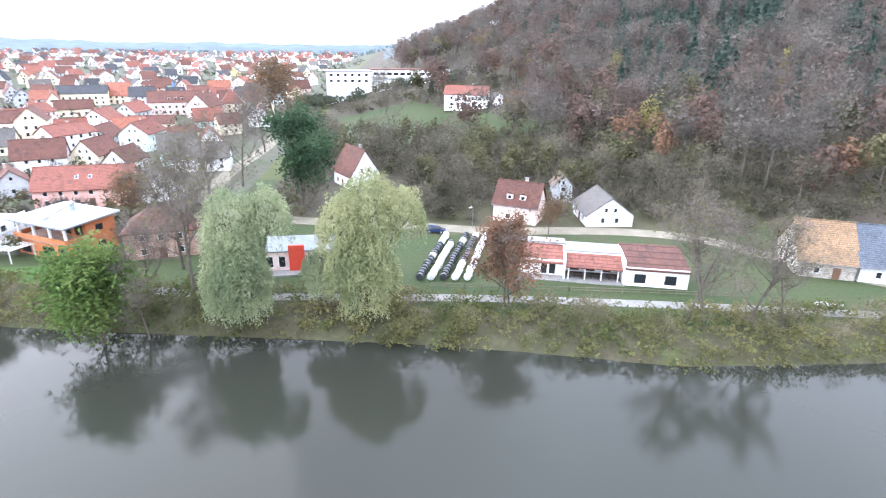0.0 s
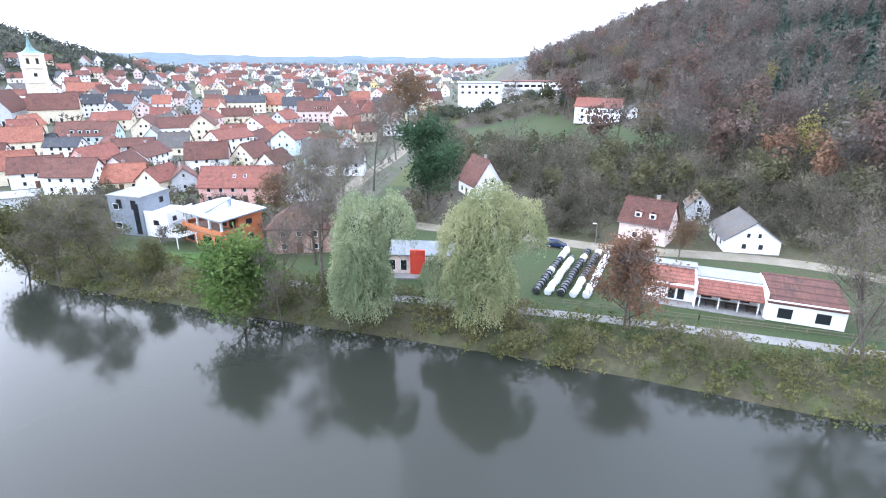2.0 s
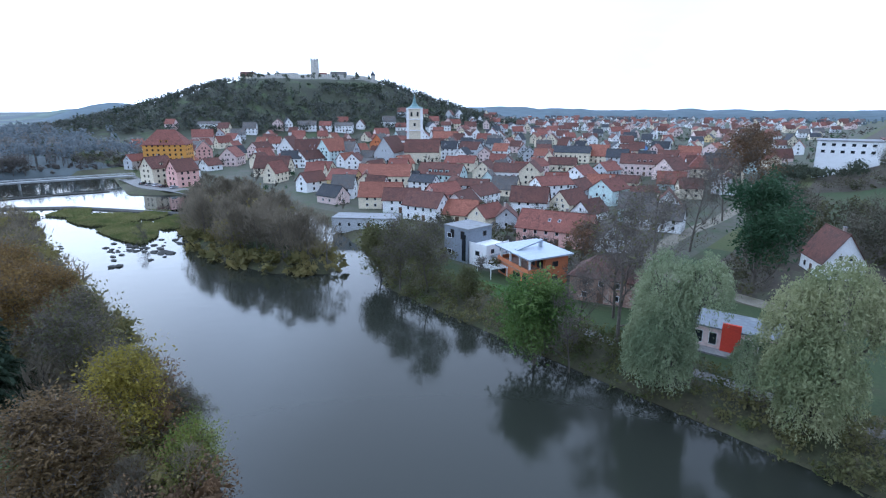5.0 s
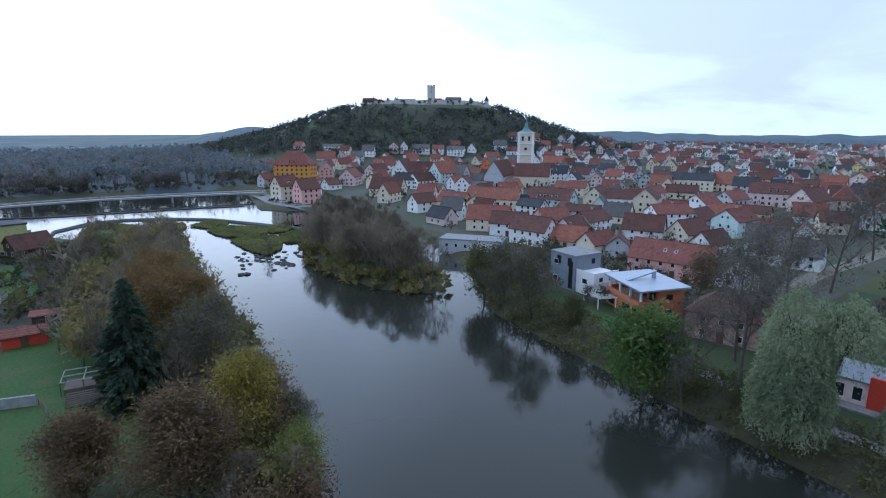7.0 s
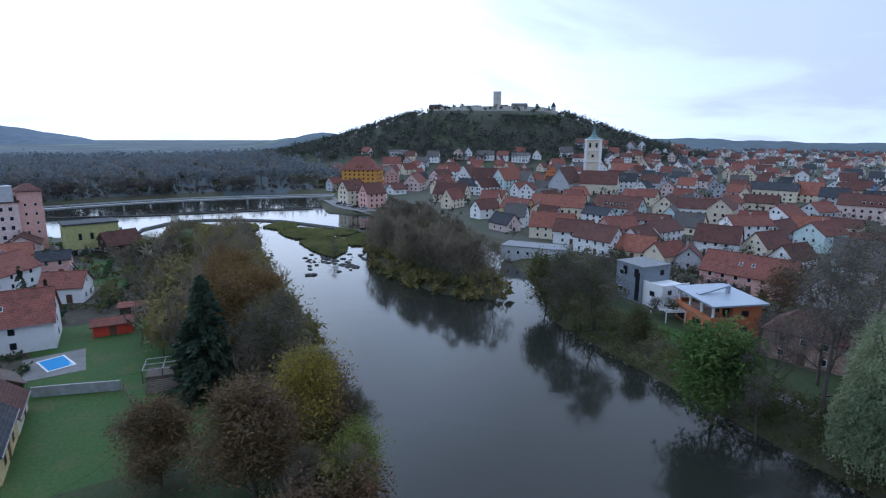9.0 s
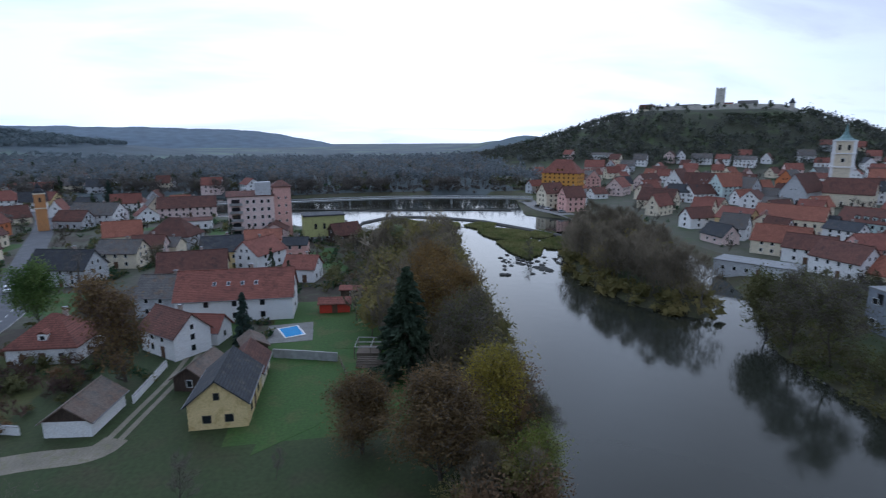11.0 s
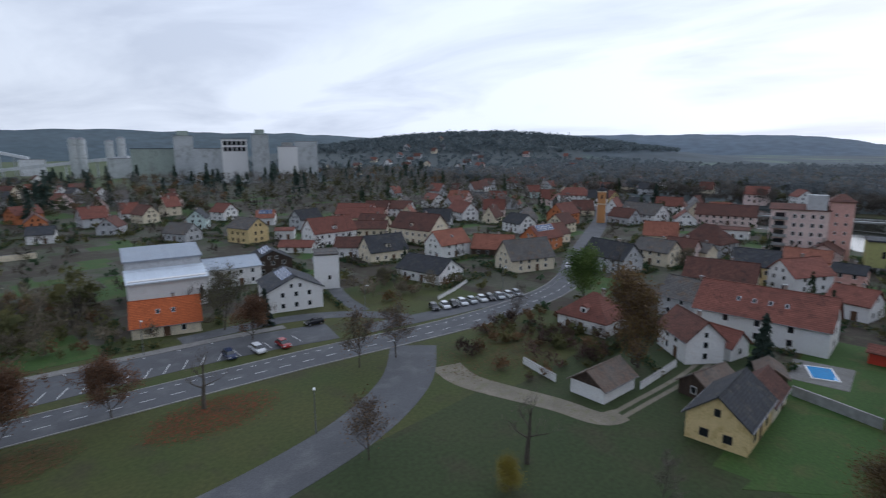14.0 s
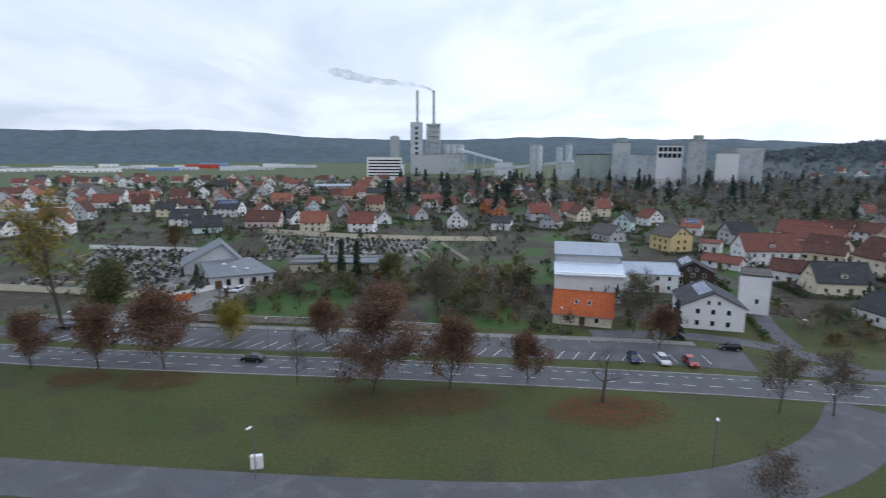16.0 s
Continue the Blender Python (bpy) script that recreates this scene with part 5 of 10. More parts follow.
for i in range(46):
    x = 84 - i * 3.15
    y = -106.2 - (x - 3) * 0.132 - 1.2 * 0
    put("bay_line", BAY, bays, pose(x, y, gz(x, y) + 0.065, 0, 0, 58 if x > -45 else 84))
    if i % 2 == 0:
        put("bay_line", BAY, bays, pose(x - 2, y - 8.6, gz(x, y) + 0.065, 0, 0, 100)).scale = (0.25, 1, 1)
ribbon("gravel_drive", [(-69, -65), (-66.8, -58.5), (-67.5, -51.7), (-69.6, -42), (-70.2, -34.5), (-73.5, -32.6)], [6.0, 3.6], 0.03, M_GRAVEL, "pale gravel drive off the side road", "drive")
for off in (-0.85, 0.85):
    ribbon("wheel_rut", [(-72, -33 + off), (-78.7, -32.2 + off), (-93.4, -30.5 + off), (-104.2, -30.2 + off), (-112, -29.5 + off)], 0.85, 0.042, M_GRAVEL, "pale gravel wheel rut in the grass", "drive")
ribbon("river_path", [(120, 66), (80, 70), (53, 74.5), (20, 79.5), (-2, 81.5), (-30, 84), (-52, 90)], 2.6, 0.05, M_CONC, "pale riverside footpath", "path")
ribbon("valley_lane", [(140, 60), (96, 78), (80, 92), (68, 106), (50, 112.5), (22, 114.5), (4, 119), (-15, 122), (-45, 135), (-52, 170), (-50, 230), (-60, 330)], 5.0, 0.05, M_GRAVEL, "pale lane at the foot of the wooded slope", "road")
ribbon("quay", [(-262, 118), (-290, 108), (-338, 114)], 9, 0.25, M_CONC, "stone quay with parked cars", "quay")
for px, py, r, m, lb in ((-30.8, -78, 9.5, M_LEAFBED_RED, "fallen red leaves on the grass"), (7, -82, 11, M_LEAFBED, "fallen brown leaves on the grass"), (-6, -83, 8, M_LEAFBED, "fallen brown leaves on the grass"),
                         (46, -93, 7, M_LEAFBED, "fallen brown leaves on the grass"), (60, -94, 5, M_LEAFBED, "fallen brown leaves on the grass"), (-84, -62, 17, M_LEAFBED, "fallen brown leaves under the shrubs")):
    rr = np.random.default_rng(int(abs(px) * 10))
    n = 2600
    a, d = rr.uniform(0, math.tau, n), r * np.sqrt(rr.uniform(0, 1, n)) * rr.uniform(0.55, 1.0, n)
    c = np.stack([px + 1.25 * d * np.cos(a), py + 0.75 * d * np.sin(a), np.full(n, 0.06)], 1)
    v, f = spray(rr, c, 0.26, stretch=1.1)
    v[:, 2] = 0.07 + (v[:, 2] - 0.06) * 0.12 + gz(px, py)
    tagged(new("fallen_leaves", mesh_from("fallen_leaves", v, f, [m])), lb, "leaves", kind="stuff")


# ---- weir, bridge, rocks ----
def weir():
    w = thing("weir", Matrix(), "low curved stone weir across the river", "weir", kind="structure")
    rng = random.Random(5)
    bm = bmesh.new()
    for (ax, ay), (bx, by) in zip(WEIR, WEIR[1:]):
        d = Vector((bx - ax, by - ay)).normalized()
        n = Vector((-d.y, d.x)) * 0.45
        solid(bm, [(ax - n.x, ay - n.y, -4), (bx - n.x, by - n.y, -4), (bx + n.x, by + n.y, -4), (ax + n.x, ay + n.y, -4),
                   (ax - n.x * .6, ay - n.y * .6, -1.14), (bx - n.x * .6, by - n.y * .6, -1.14), (bx + n.x * .5, by + n.y * .5, -1.08), (ax + n.x * .5, ay + n.y * .5, -1.08)],
              [(3, 2, 1, 0), (4, 5, 6, 7), (0, 1, 5, 4), (1, 2, 6, 5), (2, 3, 7, 6), (3, 0, 4, 7)])
    part("crest", bm, M_CONC, w)
    return w


weir()


def rocks(name, n, seed, centre, spread, size, label, z=-2.0):
    rng = np.random.default_rng(seed)
    V, F, c = [], [], 0
    for _ in range(n):
        p = np.array(centre) + rng.normal(size=2) * spread
        bm = bmesh.new()
        bmesh.ops.create_icosphere(bm, subdivisions=1, radius=1)
        s = size * rng.uniform(0.4, 1.4)
        sc = np.array((s * rng.uniform(0.8, 1.8), s * rng.uniform(0.8, 1.4), s * 0.45))
        base = np.array([v.co[:] for v in bm.verts]) * rng.uniform(0.75, 1.2, (len(bm.verts), 1))
        V.append(base * sc + (*p, z))
        F.extend([tuple(v.index + c for v in f.verts) for f in bm.faces])
        c += len(bm.verts)
        bm.free()
    return tagged(new(name, mesh_from(name, np.concatenate(V), F, [WALLS["wetrock"]])), label, "rocks", kind="stuff")


rocks("river_rocks", 34, 3, (-176, 57), (5, 3), 0.8, "dark wet boulders below the weir")
rocks("river_rocks", 22, 13, (-164, 61), (3, 1.5), 0.9, "dark wet boulders below the weir")
rocks("river_rocks", 34, 14, (-174, 74), (5, 4), 0.9, "dark wet boulders beside the island")
rocks("weir_rocks", 70, 4, (-262, 66), (12, 9), 0.7, "boulders along the foot of the weir")
rocks("shoal_rocks", 40, 6, (-196, 37), (7, 3), 0.9, "boulders at the edge of a shoal")
rocks("lone_rock", 3, 7, (-158.3, 47.9), (1.0, 0.6), 1.2, "single flat boulder in the river")


def shoal(name, pts, seed, label):
    """A low green bank in the river, with sedge."""
    rng = np.random.default_rng(seed)
    cx, cy = np.mean([p[0] for p in pts]), np.mean([p[1] for p in pts])
    bm = bmesh.new()
    ring = [bm.verts.new((x, y, -2.3)) for x, y in pts]
    top = [bm.verts.new((cx + (x - cx) * 0.82 + rng.normal() * .5, cy + (y - cy) * 0.82 + rng.normal() * .5, -1.55 + rng.normal() * 0.1)) for x, y in pts]
    n = len(pts)
    for k in range(n):
        bm.faces.new((ring[k], ring[(k + 1) % n], top[(k + 1) % n], top[k]))
    bm.faces.new(top)
    bmesh.ops.triangulate(bm, faces=bm.faces)
    me = bpy.data.meshes.new(name)
    bm.to_mesh(me)
    bm.free()
    me.materials.append(M_ROUGH)
    ob = tagged(new(name, me), label, "shoal", kind="structure")
    k = int(9 * abs(sum(ax * by - bx * ay for (ax, ay), (bx, by) in zip(pts, pts[1:] + pts[:1]))) / 2) + 300
    xs, ys = [p[0] for p in pts], [p[1] for p in pts]
    c = np.stack([rng.uniform(min(xs), max(xs), 6 * k), rng.uniform(min(ys), max(ys), 6 * k)], 1)
    c = c[shore(c[:, 0], c[:, 1], pts) < 0.3][:k]
    c = np.concatenate([c, np.full((len(c), 1), -1.5)], 1)
    v, f = spray(rng, c, 0.55, aim=(0, 0, 1), stretch=1.0, lean=1.1)
    tagged(new("sedge", mesh_from("sedge", v, f, [L_SEDGE])), "green and straw-coloured sedge on the shoal", "plants", kind="stuff")
    return ob


shoal("shoal", [(-248, 12), (-262, 14), (-279, 19), (-286, 27), (-270, 36), (-250, 43), (-231, 47), (-216, 45), (-211, 40), (-194, 39), (-189, 33), (-200, 30), (-216, 26), (-235, 18)], 11, "low grassy shoal below the weir")
shoal("shoal", [(-257, 57), (-265, 64), (-259, 72), (-248, 68), (-248, 60)], 21, "small grassy shoal below the weir")
shoal("shoal", [(-241, 58), (-246, 66), (-238, 77), (-229, 81), (-218, 75), (-217, 66), (-220, 60), (-230, 58)], 22, "low grassy shoal below the weir")
shoal("shoal", [(-211, 59), (-216, 67), (-212, 77), (-202, 76), (-186, 69), (-179, 62), (-185, 60), (-197, 59)], 23, "low grassy shoal with a broken edge")
shoal("shoal", [(-210, 78), (-218, 89), (-211, 93), (-196, 86), (-193, 78), (-196, 75)], 24, "low grassy shoal beside the island")
shoal("shoal", [(-229, 79), (-237, 87), (-227, 91), (-218, 84), (-218, 78)], 25, "narrow grassy shoal below the weir")
shoal("shoal", [(-261, 46), (-267, 54), (-256, 53), (-249, 50), (-250, 46)], 16, "small grassy shoal below the weir")
shoal("shoal", [(-256, 55), (-262, 62), (-252, 69), (-245, 60)], 17, "small grassy shoal below the weir")


def low_bar():
    """The old low dam that lies dark in the reservoir, behind the weir."""
    w = thing("old_dam", Matrix(), "low dark stone bar across the reservoir", "dam", kind="structure")
    pts = [(-332, -34), (-326, -13), (-317, 11), (-312, 44), (-308, 72), (-301, 93)]
    bm = bmesh.new()
    for (ax, ay), (bx, by) in zip(pts, pts[1:]):
        n = Vector((ay - by, bx - ax)).normalized() * 0.9
        slab(bm, [(ax - n.x, ay - n.y, -0.8), (bx - n.x, by - n.y, -0.8), (bx + n.x, by + n.y, -0.8), (ax + n.x, ay + n.y, -0.8)], 3.0)
    part("stonework", bm, WALLS["wetrock"], w)


low_bar()


def bridge():
    b = thing("bridge", Matrix(), "long low concrete footbridge on slim piers", "bridge")
    pts = [Vector((-345, -160, 1.6)), Vector((-344, -100, 1.9)), Vector((-344, -36, 2.4)), Vector((-347, 0, 2.8)), Vector((-347, 30, 3.0)), Vector((-342, 65, 3.0)), Vector((-334, 100, 2.9)), Vector((-330, 116, 2.8))]
    bm = bmesh.new()
    for p, q in zip(pts, pts[1:]):
        d = (q - p).normalized()
        n = Vector((-d.y, d.x, 0)) * 2.2
        slab(bm, [p - n, q - n, q + n, p + n], 0.8)
        for s in (-1, 1):
            o = n * s * 0.95
            rail = bmesh.new()
            slab(rail, [p + o + Vector((0, 0, 1.1)), q + o + Vector((0, 0, 1.1)), q + o * 0.96 + Vector((0, 0, 1.1)), p + o * 0.96 + Vector((0, 0, 1.1))], 0.25)
            part("railing", rail, M_ALU, b)
    part("deck", bm, WALLS["concrete"], b)
    for p in pts[1:-1]:
        for dx in (-1.2, 1.2):
            bm = bmesh.new()
            rod(bm, (p.x + dx, p.y, -4), (p.x + dx, p.y, p.z - 0.7), 0.45, n=8)
            part("pier", bm, WALLS["concrete"], b)


bridge()


# ---- single buildings of their own shape ----
def church_tower(x, y, turn):
    t = thing("church_tower", pose(x, y, gz(x, y), 0, 0, turn), "tall cream church tower with pale pilasters and a green copper spire", "church tower")
    t.scale = (1.2, 1.2, 1.0)
    bm = bmesh.new()
    box(bm, -5.2, -5.2, -2, 5.2, 5.2, 12)
    box(bm, -4.8, -4.8, 12, 4.8, 4.8, 36.5)
    part("wall", bm, WALLS["cream"], t)
    for z in (12, 21, 29, 36.5):
        bm = bmesh.new()
        box(bm, -5.25, -5.25, z - 0.35, 5.25, 5.25, z + 0.35)
        part("cornice", bm, WALLS["white"], t)
    for sx in (-1, 1):
        for sy in (-1, 1):
            bm = bmesh.new()
            box(bm, sx * 4.25 - 0.75, sy * 4.25 - 0.75, 12.3, sx * 4.25 + 0.75, sy * 4.25 + 0.75, 36.2)
            part("pilaster", bm, WALLS["white"], t)
    for k in range(4):
        for s in (-1.9, 1.9):
            c, q = math.cos(k * math.pi / 2), math.sin(k * math.pi / 2)
            window(t, s * c + 4.82 * q, s * q - 4.82 * c, 32.5, 90 * k, 1.2, 3.2, False, True)
        window(t, 4.82 * math.sin(k * math.pi / 2), -4.82 * math.cos(k * math.pi / 2), 25, 90 * k, 1.6, 2.2, False)
    bm = bmesh.new()
    rings = [(5.2, 36.8), (2.6, 38.2), (1.4, 40), (1.1, 41), (0.5, 44), (0.05, 47)]
    for (r0, z0), (r1, z1) in zip(rings, rings[1:]):
        rod(bm, (0, 0, z0), (0, 0, z1), r0, r1, 8)
    part("spire", bm, mat("green_copper", (0.16, 0.25, 0.24), (0.12, 0.19, 0.19), rough=0.6), t)
    bm = bmesh.new()
    rod(bm, (0, 0, 47), (0, 0, 49.5), 0.08, n=5)
    box(bm, -0.7, -0.07, 48.4, 0.7, 0.07, 48.6)
    part("cross", bm, M_CAP, t)


church_tower(-285, 297, 43.8)
house(-262, 281, 34, 12, 24, 8, 8, "cream", "brown", near=False, chimneys=0, gap=5, win=(1.4, 3.0), floors=1, doors=0, name="church_choir", category="church", label="cream church choir with a steep brown tiled roof")
house(-281, 268, 118, 14, 30, 8, 10, "palegrey", "brown", near=False, chimneys=0, gap=5, win=(1.6, 3.5), floors=1, doors=0, name="church_nave", category="church", label="long church nave with a steep brown tiled roof")


def castle():
    def at(u, v):                       # u metres to the right as seen from the river, v metres behind
        return (-590 + 0.62 * u - 0.79 * v, 428 + 0.79 * u + 0.62 * v)
    face = math.degrees(math.atan2(0.79, 0.62))
    bx, by = at(5, 6)
    bz = gz(bx, by)
    keep = thing("castle_keep", pose(bx, by, bz, 0, 0, face), "square grey stone castle keep", "tower")
    bm = bmesh.new()
    box(bm, -5.0, -5.0, -4, 5.0, 5.0, 25)
    part("wall", bm, WALLS["castle"], keep)
    for k in range(4):
        for s in (-1, 0, 1):
            bm = bmesh.new()
            box(bm, s * 3.6 - 1.1, -5.0, 25, s * 3.6 + 1.1, -4.0, 26.3)
            ob = part("merlon", bm, WALLS["castle"], keep)
            ob.matrix_basis = pose(0, 0, 0, 0, 0, 90 * k)
    for z in (9, 17, 23):
        window(keep, 0.5, -5.02, z, 0, 0.7, 1.4, False, True)
    wall_pts = [(-72, 2, 60), (-30, -8, 62), (5, -12, 60), (40, -8, 58), (66, 2, 57), (84, 10, 56)]
    w = thing("castle_wall", Matrix(), "long pale rubble-stone castle wall on the hilltop", "wall")
    for (u0, v0, _), (u1, v1, _) in zip(wall_pts, wall_pts[1:]):
        (ax, ay), (cx, cy) = at(u0, v0), at(u1, v1)
        za, zc = gz(ax, ay), gz(cx, cy)
        bm = bmesh.new()
        d = Vector((cx - ax, cy - ay)).normalized()
        n = Vector((-d.y, d.x)) * 0.8
        solid(bm, [(ax - n.x, ay - n.y, za - 3), (cx - n.x, cy - n.y, zc - 3), (cx + n.x, cy + n.y, zc - 3), (ax + n.x, ay + n.y, za - 3),
                   (ax - n.x, ay - n.y, za + 6.5), (cx - n.x, cy - n.y, zc + 6.5), (cx + n.x, cy + n.y, zc + 6.5), (ax + n.x, ay + n.y, za + 6.5)],
              [(3, 2, 1, 0), (4, 5, 6, 7), (0, 1, 5, 4), (1, 2, 6, 5), (2, 3, 7, 6), (3, 0, 4, 7)])
        part("wall_length", bm, WALLS["castle"], w)
    tx, ty = at(78, 12)
    turret = thing("castle_turret", pose(tx, ty, gz(tx, ty)), "round stone turret with a pointed dark roof", "tower")
    bm = bmesh.new()
    rod(bm, (0, 0, -3), (0, 0, 11), 3.0, 3.0, 12)
    part("wall", bm, WALLS["castle"], turret)
    bm = bmesh.new()
    rod(bm, (0, 0, 11), (0, 0, 17.5), 3.6, 0.1, 12)
    part("roof", bm, ROOFS["slate"], turret)
    for u, v, ww, ll, e, r, wl, rf in ((12, 4, 9, 14, 5, 4, "castle", "red"), (34, 10, 10, 20, 6, 5, "castle", "greytile"), (-78, 14, 9, 16, 5, 5, "cream", "brown"), (-30, 22, 9, 26, 5, 4, "castle", "greytile")):
        hx, hy = at(u, v)
        house(hx, hy, face + (8 if u > 0 else -5), ww, ll, e, r, wl, rf, near=False, chimneys=0, label="stone castle building with a pitched roof", name="castle_building", category="building")


castle()


def modern_house():
    """The orange house with a terrace under a wide flat roof."""
    h = thing("modern_house", pose(-64.5, 107.8, gz(-64.5, 107.8), 0, 0, -26), "orange modern house with a covered roof terrace and thin grey roof", "house")
    bm = bmesh.new()
    box(bm, -7.5, -5.5, -1, 6.5, 5.0, 3.1)
    part("lower_wall", bm, WALLS["orange"], h)
    bm = bmesh.new()
    box(bm, -1.0, -1.2, 3.1, 6.5, 5.0, 6.6)
    part("upper_wall", bm, WALLS["orange"], h)
    bm = bmesh.new()
    box(bm, -7.7, -5.7, 3.1, 6.52, -1.2, 3.35)
    box(bm, -7.7, -1.2, 3.1, -1.0, 5.0, 3.35)
    part("terrace_floor", bm, WALLS["brick"], h)
    bm = bmesh.new()
    for x0, y0, x1, y1 in ((-7.7, -5.7, 6.5, -5.55), (-7.7, -5.7, -7.55, 5.0), (6.38, -5.7, 6.53, -1.2)):
        box(bm, x0, y0, 3.35, x1, y1, 4.3)
    part("parapet", bm, WALLS["orange"], h)
    bm = bmesh.new()
    slab(bm, [(-8.2, -6.2, 7.0), (7.6, -6.2, 7.0), (7.6, 5.8, 7.35), (-8.2, 5.8, 7.35)], 0.35)
    roof = part("roof", bm, ROOFS["metal"], h)
    bm = bmesh.new()
    slab(bm, [(-1.6, -4.5, 7.2), (-0.4, -4.5, 7.2), (-0.4, 2.5, 9.1), (-1.6, 2.5, 9.1)], 0.3)
    box(bm, -1.5, 2.0, 7.1, -0.5, 2.5, 8.9)
    part("roof_wing", bm, ROOFS["metal"], roof)
    for x, y in ((-7.0, -5.0), (-2.6, -5.0), (1.8, -5.0), (6.0, -5.0), (-7.0, 0), (-7.0, 4.5)):
        bm = bmesh.new()
        box(bm, x - 0.2, y - 0.2, 3.35, x + 0.2, y + 0.2, 6.8)
        part("post", bm, M_WHITE, h)
    for x in (1.0, 4.4):
        window(h, x, -1.2, 4.8, 0, 2.4, 2.2, True, True)
    for x, w in ((-5.2, 2.6), (1.2, 3.2), (4.8, 2.0)):
        window(h, x, -5.5, 1.4, 0, w, 2.0, True, True)
    for y in (-3, 1.5):
        window(h, 6.5, y, 1.6, 90, 1.6, 1.2, True, True)
    window(h, 6.5, 1.5, 5.0, 90, 1.6, 1.3, True, True)
    p = thing("pergola", pose(-73.5, 103.2, gz(-73.5, 103.2), 0, 0, -26), "white timber pergola over a patio beside the orange house", "pergola")
    for k in range(9):
        bm = bmesh.new()
        box(bm, -3.6 + k * 0.9 - 0.09, -2.4, 2.5, -3.6 + k * 0.9 + 0.09, 2.4, 2.68)
        part("rafter", bm, M_WHITE, p)
    for x, y in ((-3.5, -2.2), (3.5, -2.2), (-3.5, 2.2), (3.5, 2.2)):
        bm = bmesh.new()
        box(bm, x - 0.09, y - 0.09, -0.3, x + 0.09, y + 0.09, 2.5)
        part("post", bm, M_WHITE, p)
    g = thing("grey_house", pose(-87.5, 111.5, gz(-87.5, 111.5), 0, 0, -7), "grey-clad flat-roofed house with a white wing and roof terrace", "house")
    bm = bmesh.new()
    box(bm, -4.6, -4.5, -1, 4.4, 4.5, 9.0)
    part("wall", bm, WALLS["grey"], g)
    bm = bmesh.new()
    box(bm, -4.75, -4.65, 9.0, 4.55, 4.65, 9.3)
    part("roof", bm, ROOFS["gravel"], g)
    bm = bmesh.new()
    box(bm, 4.4, -4.0, -1, 10.6, 4.5, 5.2)
    part("white_wing", bm, WALLS["white"], g)
    bm = bmesh.new()
    for x0, y0, x1, y1 in ((4.4, -4.0, 10.6, -3.8), (10.4, -4.0, 10.6, 4.5)):
        box(bm, x0, y0, 5.2, x1, y1, 6.0)
    part("parapet", bm, WALLS["white"], g)
    bm = bmesh.new()
    box(bm, 10.6, -2.0, -1, 19.0, 5.0, 2.9)
    part("garage", bm, WALLS["palegrey"], g)
    bm = bmesh.new()
    box(bm, 10.62, -2.5, 2.9, 19.6, 5.4, 3.2)
    part("garage_roof", bm, ROOFS["gravel"], g)
    for x, z in ((-2.6, 2.2), (-2.6, 6.6)):
        window(g, x, -4.5, z, 0, 1.6, 1.4, True)
    bm = bmesh.new()
    box(bm, 2.2, -4.56, 0.5, 3.6, -4.48, 7.6)
    part("stair_window", bm, M_GLASS, g)
    window(g, 4.4, 1.8, 7.3, 90, 1.3, 1.4, True, True)
    window(g, 7.4, -4.0, 3.4, 0, 1.5, 1.2, True, True)
    for y in (-1.8, 1.6):
        window(g, 10.6, y, 4.2, 90, 1.2, 1.1, True, True)
    door(g, 14.5, -2.0, 0, 0, 2.4, 2.2, M_CAP)
    for x in (-1.5, 2.4):
        window(g, x, -4.5, 7.3, 0, 1.5, 2.2, True, True)


modern_house()


